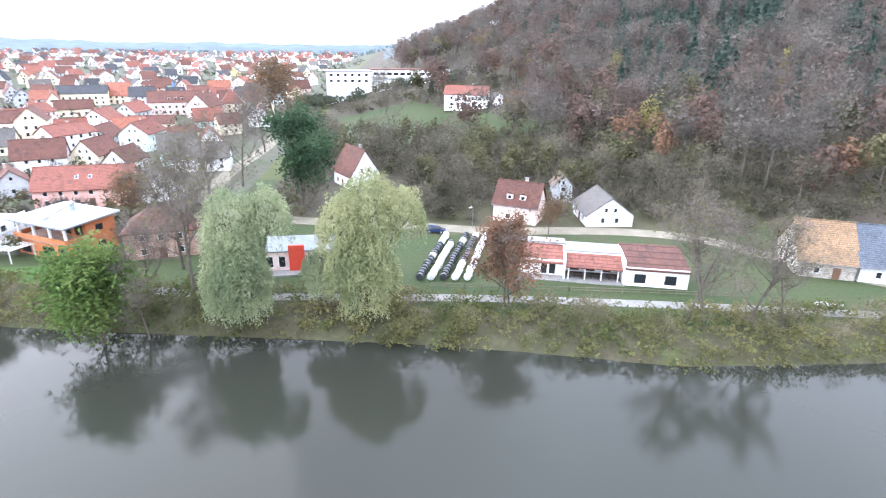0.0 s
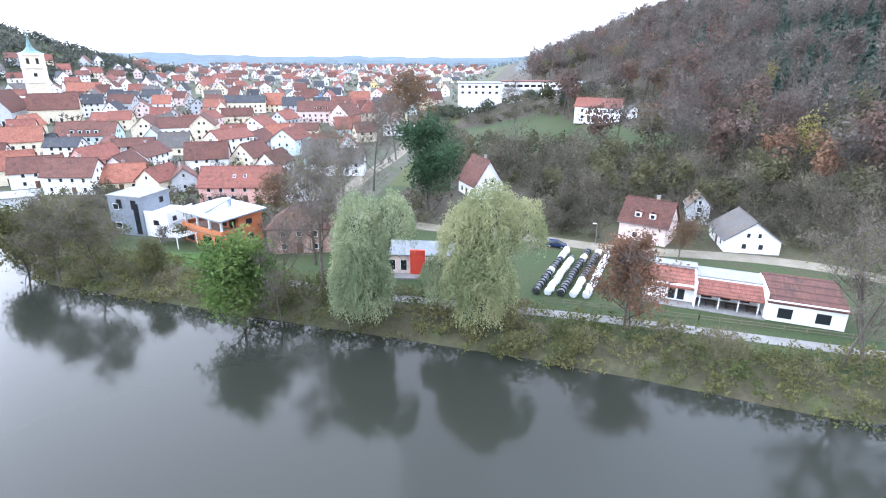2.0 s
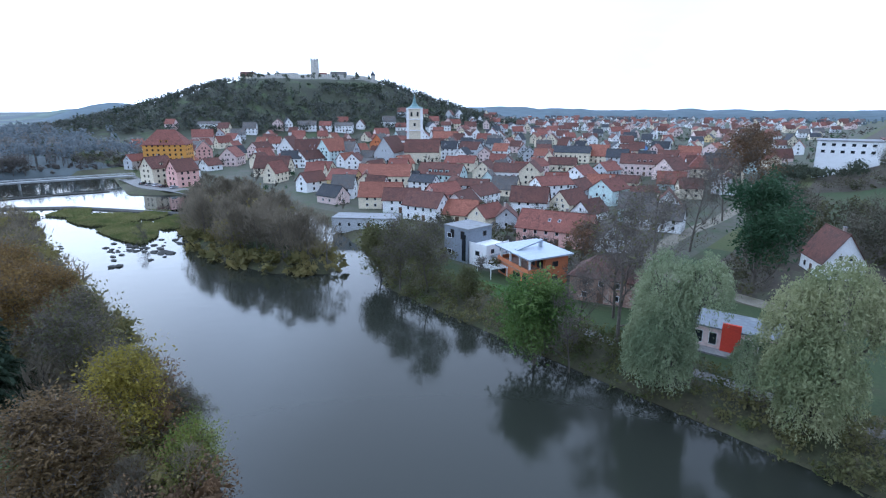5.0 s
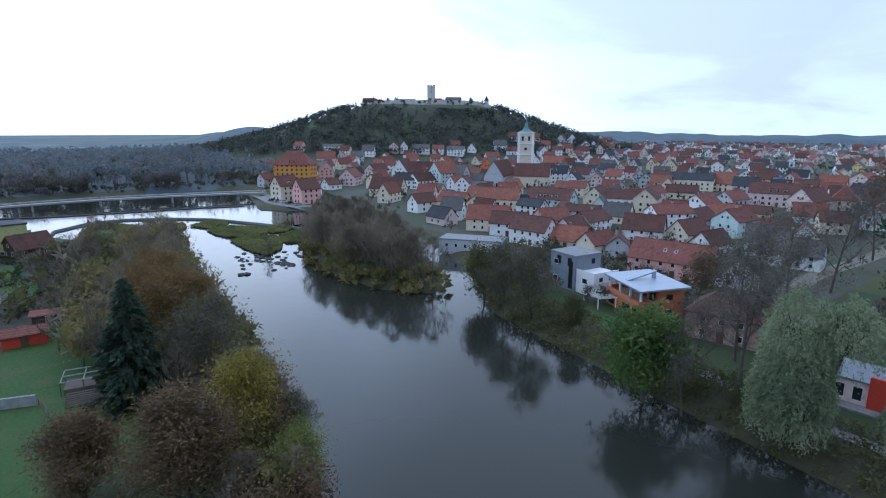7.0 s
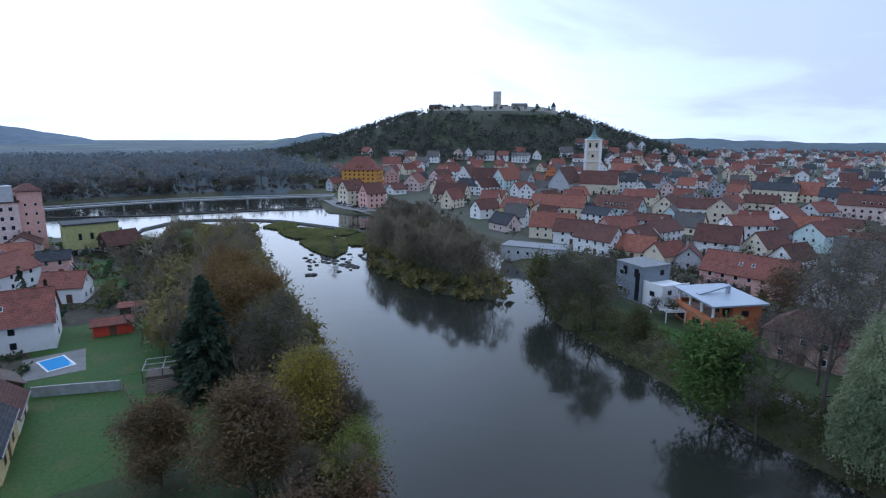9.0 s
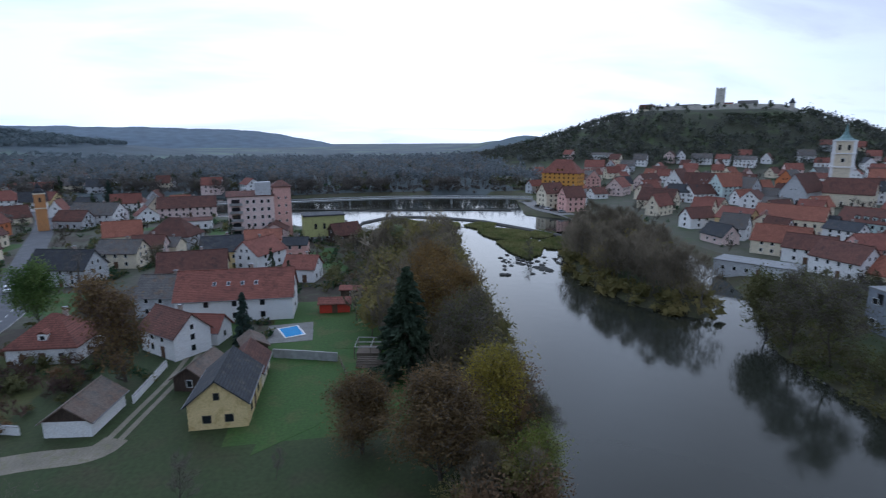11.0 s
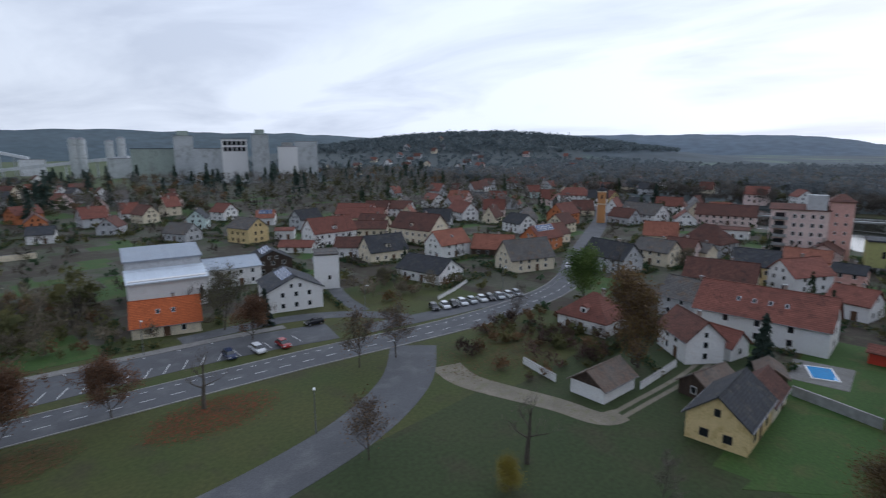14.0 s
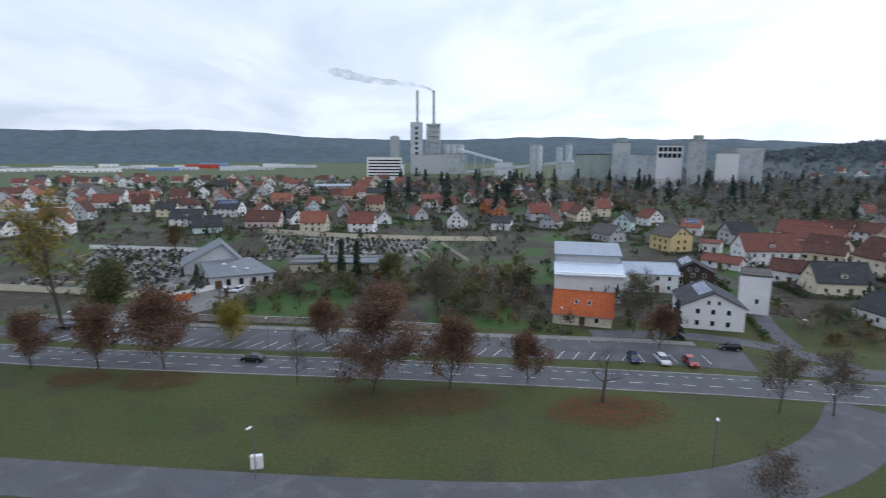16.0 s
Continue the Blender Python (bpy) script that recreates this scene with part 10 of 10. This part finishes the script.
BALES = (bale_mesh(M_BALEW), bale_mesh(M_BALEB))
rb = random.Random(8)
BALE_ROWS = ("bbbbbbbbwbbbbbwwwww", "wwwwwwwwwwwwwwb", "bbbbbbbbbbbbbbwwbbb", "wwwwwwbbbbbbbbbbbww", "wwwwwwwwwwwwwwwwwww")
for r, row in enumerate(BALE_ROWS):
    for k, col in enumerate(row):
        t = k * 1.3
        x, y = 4.4 + r * 2.15 + t * 0.30 + rb.uniform(-0.06, 0.06), 88.4 - r * 0.15 + t * 0.95
        ob = new("bale", BALES[col == "b"])
        ob.matrix_basis = pose(x + rb.uniform(-.1, .1), y, gz(x, y) - 0.03, 0, 0, -17 + rb.uniform(-9, 9))
        tagged(ob, f"round hay bale wrapped in {'black' if col == 'b' else 'white'} film on the lawn", "bale", "rows of wrapped bales")


# ---- street furniture ----
def street_lamp(x, y, turn, h=7.5, label="slim grey street lamp with a white head"):
    s = thing("street_lamp", pose(x, y, gz(x, y), 0, 0, turn), label, "street lamp", "street lamps")
    bm = bmesh.new()
    rod(bm, (0, 0, -0.3), (0, 0, h), 0.09, 0.06, 8)
    part("pole", bm, M_CAP, s)
    bm = bmesh.new()
    rod(bm, (0, 0, h), (0.5, 0, h + 0.1), 0.05, n=6)
    part("arm", bm, M_CAP, s)
    bm = bmesh.new()
    box(bm, 0.25, -0.17, h + 0.05, 1.05, 0.17, h + 0.24)
    bmesh.ops.bevel(bm, geom=bm.edges[:], offset=0.05, segments=2, affect="EDGES")
    part("head", bm, M_WHITE, s)


for lx, ly, lt in ((19.8, -62.0, 60), (-38.5, -61.7, 60), (-79, -101.6, 120), (-32, -112.0, 90), (30, -106.8, 90), (72, -112.5, 90), (-118, -89, 100), (18, 116.2, 200)):
    street_lamp(lx, ly, lt, 7.0 if ly < 0 else 5.0)
street_lamp(-15.2, 88.5, 270, 3.2, "low path lamp with a white globe head")
cab = thing("cable_cabinet", pose(20.3, -64.2, gz(20.3, -64.2), 0, 0, 8), "white metal cable cabinet beside the side road", "cabinet")
bm = bmesh.new()
box(bm, -0.75, -0.3, 0.15, 0.75, 0.3, 1.95)
bmesh.ops.bevel(bm, geom=bm.edges[:], offset=0.04, segments=2, affect="EDGES")
part("body", bm, M_WHITE, cab)
bm = bmesh.new()
box(bm, -0.8, -0.35, -0.1, 0.8, 0.35, 0.15)
part("base", bm, M_CONC, cab)
for s in (-1, 1):
    bm = bmesh.new()
    box(bm, s * 0.36 - 0.33, 0.3, 0.25, s * 0.36 + 0.33, 0.325, 1.85)
    d_ = part("door", bm, M_WHITE, cab)
    bm = bmesh.new()
    box(bm, s * 0.1 - 0.03, 0.325, 0.95, s * 0.1 + 0.03, 0.36, 1.15)
    part("handle", bm, M_CAP, d_)


def garden_wall(pts, h, material, label, t=0.25, cap=True):
    w = thing("garden_wall", Matrix(), label, "wall")
    for (ax, ay), (bx, by) in zip(pts, pts[1:]):
        d = Vector((bx - ax, by - ay)).normalized()
        n = Vector((-d.y, d.x)) * t / 2
        za, zb = gz(ax, ay), gz(bx, by)
        bm = bmesh.new()
        slab(bm, [(ax - n.x, ay - n.y, za + h), (bx - n.x, by - n.y, zb + h), (bx + n.x, by + n.y, zb + h), (ax + n.x, ay + n.y, za + h)], h + 0.6)
        part("wall_length", bm, material, w)
        if cap:
            n = n * 1.35
            bm = bmesh.new()
            slab(bm, [(ax - n.x, ay - n.y, za + h + .08), (bx - n.x, by - n.y, zb + h + .08), (bx + n.x, by + n.y, zb + h + .08), (ax + n.x, ay + n.y, za + h + .08)], 0.08)
            part("coping", bm, M_KERB, w)
    return w


garden_wall([(-98.8, -15.2), (-97.0, -9.5), (-94.8, -3.3)], 1.6, WALLS["concrete"], "grey concrete garden wall beside the lawn")
garden_wall([(-79.6, -54.9), (-76.8, -46.2)], 1.3, WALLS["white"], "low white garden wall by the drive")
garden_wall([(-84.0, -34.2), (-90.5, -33.9), (-98, -33.6)], 1.2, WALLS["white"], "low white wall along the drive")
garden_wall([(52, -127.5), (14.7, -122.8), (-8, -117.8)], 1.5, WALLS["stone"], "old stone wall behind the parking lot")
garden_wall([(76, -272), (30.4, -255), (-9, -247), (-38, -246)], 2.2, WALLS["cream"], "pale cemetery wall with coping")
garden_wall([(125, -160), (96, -154), (73, -148)], 1.8, WALLS["cream"], "pale cemetery wall with coping")
garden_wall([(135, -228), (99, -222), (84, -220)], 1.8, WALLS["white"], "white cemetery wall between the graves")
garden_wall([(-120, -104), (-110, -100), (-100, -97)], 0.9, WALLS["white"], "low white wall before the bungalow")
garden_wall([(71, -143), (58, -160)], 1.6, WALLS["white"], "white wall of the chapel yard")
M_FENCE = mat("grey_fence_wood", (0.16, 0.13, 0.10), (0.11, 0.09, 0.07))


def fence(pts, h, label, gap=2.2):
    f = thing("fence", Matrix(), label, "fence")
    for (ax, ay), (bx, by) in zip(pts, pts[1:]):
        n = max(1, int(math.hypot(bx - ax, by - ay) / gap))
        for k in range(n + 1):
            x, y = ax + (bx - ax) * k / n, ay + (by - ay) * k / n
            bm = bmesh.new()
            box(bm, x - 0.06, y - 0.06, gz(x, y) - 0.3, x + 0.06, y + 0.06, gz(x, y) + h)
            part("post", bm, M_FENCE, f)
        for z in (0.35, 0.85):
            if z < h:
                bm = bmesh.new()
                rod(bm, (ax, ay, gz(ax, ay) + h * z), (bx, by, gz(bx, by) + h * z), 0.05, n=4)
                part("rail", bm, M_FENCE, f)


fence([(-94.8, -3.0), (-84, -1), (-78, 0)], 1.2, "weathered wooden field fence")
fence([(-42, -126), (-62, -121)], 1.3, "wooden garden fence beside the house")
fence([(-90, -112), (-104, -108), (-120, -106)], 1.1, "dark wooden garden fence by the bungalow")
fence([(60, 77.5), (30, 82.0), (6, 85.0)], 1.0, "thin wooden fence along the river path", 3.0)

# pool, paving, lawns
sheet("pool_paving", [(-117, -18.5), (-118, -9), (-106.5, -8.5), (-106, -17.5)], 0.06, M_CONC, "pale paving round the pool", "paving", 0.2)
pool = thing("swimming_pool", pose(-112.2, -13.2, 0.06, 0, 0, 20), "small blue garden swimming pool", "pool")
bm = bmesh.new()
for x0, y0, x1, y1 in ((-3.2, -2.2, 3.2, -1.9), (-3.2, 1.9, 3.2, 2.2), (-3.2, -1.9, -2.9, 1.9), (2.9, -1.9, 3.2, 1.9)):
    box(bm, x0, y0, 0, x1, y1, 0.12)
part("rim", bm, M_WHITE, pool)
bm = bmesh.new()
box(bm, -2.9, -1.9, 0.0, 2.9, 1.9, 0.06)
part("water", bm, mat("pool_water", (0.06, 0.30, 0.62), (0.05, 0.27, 0.58), rough=0.08, spec=0.6, bump=0.0), pool)
sheet("house_lawn", [(-98, -14.2), (-94, -3.6), (-79, -1), (-72, -6), (-66, -14), (-78, -12)], 0.035, M_LAWN, "bright green lawn behind the yellow house", "lawn", 0.1)
sheet("garden_lawn", [(-128, -9), (-118, -7), (-101, -4), (-100, 6), (-112, 12), (-130, 7)], 0.035, M_LAWN, "bright green garden lawn", "lawn", 0.1)
sheet("garden_lawn", [(-2, -120.5), (-26, -117.5), (-27, -126), (-14, -134), (-4, -130)], 0.03, M_LAWN, "green garden lawn by the parking lot", "lawn", 0.1)
sheet("chapel_lawn", [(47, -128.5), (20, -126), (16, -160), (30, -172), (40, -160)], 0.03, M_LAWN, "green lawn beside the chapel", "lawn", 0.1)
sheet("chapel_yard", [(72, -146), (62, -166), (52, -168), (44, -164), (50, -142), (58, -130)], 0.04, M_CONC, "paved yard before the chapel", "yard", 0.1)
sheet("terrace_lawn", [(-80, 92), (-76, 98), (-64, 98.5), (-56, 96), (-58, 90)], 0.05, M_LAWN, "small lawn below the orange house", "lawn", 0.1)

# aviary frames beside the spruce
for ax, ay, w, d, lb in ((-97.5, 3.2, 6.0, 5.0, "dark timber aviary with wire mesh and clutter"), (-91.5, 3.4, 6.5, 4.0, "low heap of stacked timber under sheeting")):
    a_ = thing("aviary" if d > 4.5 else "woodpile", pose(ax, ay, gz(ax, ay), 0, 0, 80), lb, "aviary" if d > 4.5 else "woodpile")
    if d > 4.5:
        for px in (-w / 2, 0, w / 2):
            for py in (-d / 2, d / 2):
                bm = bmesh.new()
                box(bm, px - 0.08, py - 0.08, -0.2, px + 0.08, py + 0.08, 2.2)
                part("post", bm, M_FENCE, a_)
        for py in (-d / 2, 0, d / 2):
            bm = bmesh.new()
            box(bm, -w / 2, py - 0.07, 2.2, w / 2, py + 0.07, 2.34)
            part("beam", bm, M_KERB, a_)
        for px in (-w / 2, 0, w / 2):
            bm = bmesh.new()
            box(bm, px - 0.07, -d / 2, 2.06, px + 0.07, d / 2, 2.2)
            part("cross_beam", bm, M_KERB, a_)
        bm = bmesh.new()
        box(bm, -w / 2 + .3, -d / 2 + .3, 0, w / 2 - 1.5, d / 2 - .6, 0.9)
        part("hutch", bm, M_FENCE, a_)
    else:
        for k in range(5):
            for j in range(3 - k % 2):
                bm = bmesh.new()
                rod(bm, (-w / 2, -1.2 + j * 0.8 + 0.2 * k, 0.25 + k * 0.22), (w / 2, -1.1 + j * 0.8 + 0.2 * k, 0.25 + k * 0.22), 0.16, n=6)
                part("log", bm, M_FENCE, a_)

# overturned boats and playground by the barn
for bx, by, bt, lb in ((71.6, 73.8, -12, "white rowing boat lying on the grass"), (58.0, 66.4, 10, "dark rowing boat on the bank")):
    b_ = thing("rowing_boat", pose(bx, by, gz(bx, by) + 0.05, 0, 0, bt), lb, "boat")
    bm = bmesh.new()
    n = 9
    rows_ = []
    for k in range(n):
        t = k / (n - 1) * 2 - 1
        w = 0.75 * (1 - abs(t) ** 2.4) + 0.02
        rows_.append([bm.verts.new(p) for p in ((t * 2.3, -w, 0.45), (t * 2.25, -w * 0.7, 0.12), (t * 2.2, 0, 0.02), (t * 2.25, w * 0.7, 0.12), (t * 2.3, w, 0.45))])
    for p, q in zip(rows_, rows_[1:]):
        for i in range(4):
            bm.faces.new((p[i], p[i + 1], q[i + 1], q[i]))
    bmesh.ops.solidify(bm, geom=bm.faces[:], thickness=0.05)
    part("hull", bm, M_WHITE if "white" in lb else WALLS["wood"], b_)
    for s in (-0.7, 0.6):
        bm = bmesh.new()
        box(bm, s - 0.13, -0.6, 0.36, s + 0.13, 0.6, 0.4)
        part("thwart", bm, M_FENCE, b_)

house(-102.2, -19.2, 200, 4.2, 6.0, 2.1, 1.3, "wood", "rust", label="small brown-roofed wooden pool house", name="pool_house", category="shed", chimneys=0, floors=0, doors=0)
# ---- chapel yard ----
ribbon("chapel_yard", [(76, -128), (68, -138), (60, -149), (53, -157.5)], 7.5, 0.045, M_CONC, "concrete yard in front of the chapel", "yard")
car(54.5, -154.5, 125, "white", "white van-like car in the chapel yard", "", True)


def skip_bin(x, y, turn):
    """A skip with sloping ends, ribs and a rim."""
    b = thing("skip_container", pose(x, y, gz(x, y) + 0.06, 0, 0, turn), "orange steel skip container in the chapel yard", "skip")
    m = mat("orange_skip_paint", (0.52, 0.15, 0.03), (0.42, 0.12, 0.03), scale=0.8, stain=(0.2, 0.09, 0.05), rough=0.5)
    bm = bmesh.new()
    solid(bm, [(-1.5, -0.85, 0), (1.5, -0.85, 0), (1.5, 0.85, 0), (-1.5, 0.85, 0), (-2.6, -0.95, 1.5), (2.6, -0.95, 1.5), (2.6, 0.95, 1.5), (-2.6, 0.95, 1.5)],
          [(3, 2, 1, 0), (0, 1, 5, 4), (1, 2, 6, 5), (2, 3, 7, 6), (3, 0, 4, 7)])
    part("hull", bm, m, b)
    bm = bmesh.new()
    for y0, y1 in ((-1.05, -0.9), (0.9, 1.05)):
        box(bm, -2.7, y0, 1.42, 2.7, y1, 1.56)
    part("rim", bm, m, b)
    for k in (-1.2, 0, 1.2):
        bm = bmesh.new()
        box(bm, k - 0.06, -1.0, 0.1, k + 0.06, -0.86, 1.45)
        box(bm, k - 0.06, 0.86, 0.1, k + 0.06, 1.0, 1.45)
        part("rib", bm, m, b)


skip_bin(63.5, -146, 35)
skip_bin(67, -142.5, 35)

# ---- cemetery ----
M_STONE = [mat("dark_granite", (0.05, 0.05, 0.052), (0.035, 0.035, 0.037), rough=0.25, spec=0.5, per=0.3), mat("grey_granite", (0.22, 0.22, 0.21), (0.16, 0.16, 0.155), rough=0.5, per=0.3), mat("pale_limestone", (0.45, 0.43, 0.38), (0.36, 0.34, 0.30), per=0.15)]


def stone_meshes(material, h, w):
    bm = bmesh.new()
    box(bm, -w / 2, -0.1, 0, w / 2, 0.1, h)
    bmesh.ops.bevel(bm, geom=[e for e in bm.edges if e.verts[0].co.z > h - .01 and e.verts[1].co.z > h - .01 and abs(e.verts[0].co.x - e.verts[1].co.x) < .01], offset=0.2, segments=3, affect="EDGES")
    head = bpy.data.meshes.new("headstone")
    bm.to_mesh(head)
    bm.free()
    head.materials.append(material)
    bm = bmesh.new()
    box(bm, -0.8, 0.1, 0, 0.8, 2.0, 0.18)
    bed = bpy.data.meshes.new("grave_bed")
    bm.to_mesh(bed)
    bm.free()
    bed.materials.append(material)
    return head, bed


STONES = [stone_meshes(m, h, w) for m in M_STONE for h, w in ((1.1, 0.8), (0.9, 1.3), (1.5, 0.6))]
rg = random.Random(12)
graves = 0
for rows_, x0, dx, dy0, per in ((14, 122, -3.0, -166, 15), (9, 62, -3.4, -206, 13)):
    for r in range(rows_):
        for k in range(per):
            if rg.random() < 0.18 or graves >= 290:
                continue
            x, y = x0 + k * dx - r * 1.0 + rg.uniform(-.3, .3), dy0 - r * 4.1 + k * 0.35 + rg.uniform(-.3, .3)
            if math.hypot(x - 50, y + 176) < 22:
                continue
            dark = rg.random()
            head, bed = STONES[(0 if dark < .55 else 3 if dark < .85 else 6) + rg.randrange(3)]
            g = new("gravestone")
            g.matrix_basis = pose(x, y, gz(x, y), 0, 0, 8 + rg.uniform(-3, 3) + (180 if r % 2 else 0))
            tagged(g, ("dark granite" if dark < .55 else "grey granite" if dark < .85 else "pale limestone") + " gravestone with a flat stone bed", "gravestone", "graves in the cemetery")
            put("headstone", head, g, Matrix())
            put("grave_bed", bed, g, Matrix())
            graves += 1
for k in range(5):
    ribbon("cemetery_path", [(118 - k * 2, -170 - k * 11.5), (84 - k * 1, -166 - k * 11.5)], 1.8, 0.04, M_GRAVEL, "pale gravel path between the graves", "path", steps=2)
for k in range(6):
    ribbon("cemetery_path", [(58 - k * 14, -246 + k * 0.6), (44 - k * 13, -200 + k * 0.4)], 1.9, 0.04, M_GRAVEL, "pale gravel path between the graves", "path", steps=2)

def grave_rows(seed, yard, turn):
    """Rows of small stones on planted beds, too many to count."""
    rng = np.random.default_rng(seed)
    cx, cy = np.mean([p[0] for p in yard]), np.mean([p[1] for p in yard])
    c, q = math.cos(radians(turn)), math.sin(radians(turn))
    bm, spots = bmesh.new(), []
    for i in range(-22, 23):
        for j in range(-14, 15):
            u, v = i * 2.3 + rng.normal() * 0.12, j * 4.2 + rng.normal() * 0.15
            x, y = cx + u * c - v * q, cy + u * q + v * c
            if shore(np.array([x]), np.array([y]), yard)[0] > -1.2 or rng.uniform() < 0.12:
                continue
            z = gz(x, y)
            m = pose(x, y, z, 0, 0, turn + rng.normal() * 3)
            w, h = rng.uniform(0.4, 0.75), rng.uniform(0.8, 1.35)
            box(bm, -w, 0.9, -0.1, w, 1.08, h, int(rng.integers(0, 3)), m)
            box(bm, -0.75, -1.0, -0.1, 0.75, 0.9, 0.16, 2, m)
            spots.extend([(x + rng.normal() * 0.35, y + rng.normal() * 0.35, z + 0.35) for _ in range(5)])
    me = bpy.data.meshes.new("graves")
    bm.to_mesh(me)
    bm.free()
    for mt in (mat("dark_grave_stone", (0.06, 0.06, 0.062), (0.04, 0.04, 0.042), rough=0.4), mat("grey_grave_stone", (0.30, 0.29, 0.28), (0.2, 0.2, 0.19)), mat("planted_grave_bed", (0.06, 0.052, 0.035), (0.035, 0.045, 0.02))):
        me.materials.append(mt)
    tagged(new("graves", me), "close rows of dark and grey gravestones on planted beds", "graves", kind="stuff")
    v, f = spray(rng, np.array(spots), 0.34)
    tagged(new("grave_plants", mesh_from("grave_plants", v, f, [L_DEEP])), "small evergreen plants on the graves", "plants", kind="stuff")


grave_rows(201, [(124, -198), (72, -139), (62, -146), (60, -172), (78, -226), (132, -228)], 14)
grave_rows(202, [(74, -264), (-9, -248), (-2, -212), (20, -218), (62, -228)], 8)

# ---- industrial estate on the far plain ----
re_ = random.Random(14)
M_HALLS = [("white", "gravel"), ("sheetwhite", "metal"), ("palegrey", "gravel"), ("blue", "metal"), ("red", "gravel"), ("sheetwhite", "metal")]
for k in range(22):
    az = 192 + k * 1.25 + re_.uniform(-.4, .4)
    d = re_.uniform(1150, 1500)
    x, y = -d * math.sin(radians(az)), d * math.cos(radians(az))
    wl_, rf_ = M_HALLS[0 if k % 5 else re_.randrange(6)] if k % 3 else M_HALLS[1]
    if k in (6, 7):
        wl_, rf_ = ("blue", "metal") if k == 6 else ("red", "gravel")
    house(x, y, az + re_.uniform(-8, 8), 24, re_.uniform(30, 80), re_.uniform(5, 10), 0, wl_, rf_, kind="flat", chimneys=0, near=False, floors=1, gap=9, win=(4, 1.6), doors=0, name="warehouse", category="warehouse", label="long low warehouse on the far plain")
def polar(az, d):
    return (-d * math.sin(radians(az)), d * math.cos(radians(az)))


sheet("far_field", [polar(195, 700), polar(203, 680), polar(212, 660), polar(220, 680), polar(220, 1120), polar(208, 1120), polar(195, 1080)], 4.6, M_FIELD, "green winter field before the warehouses", "field")
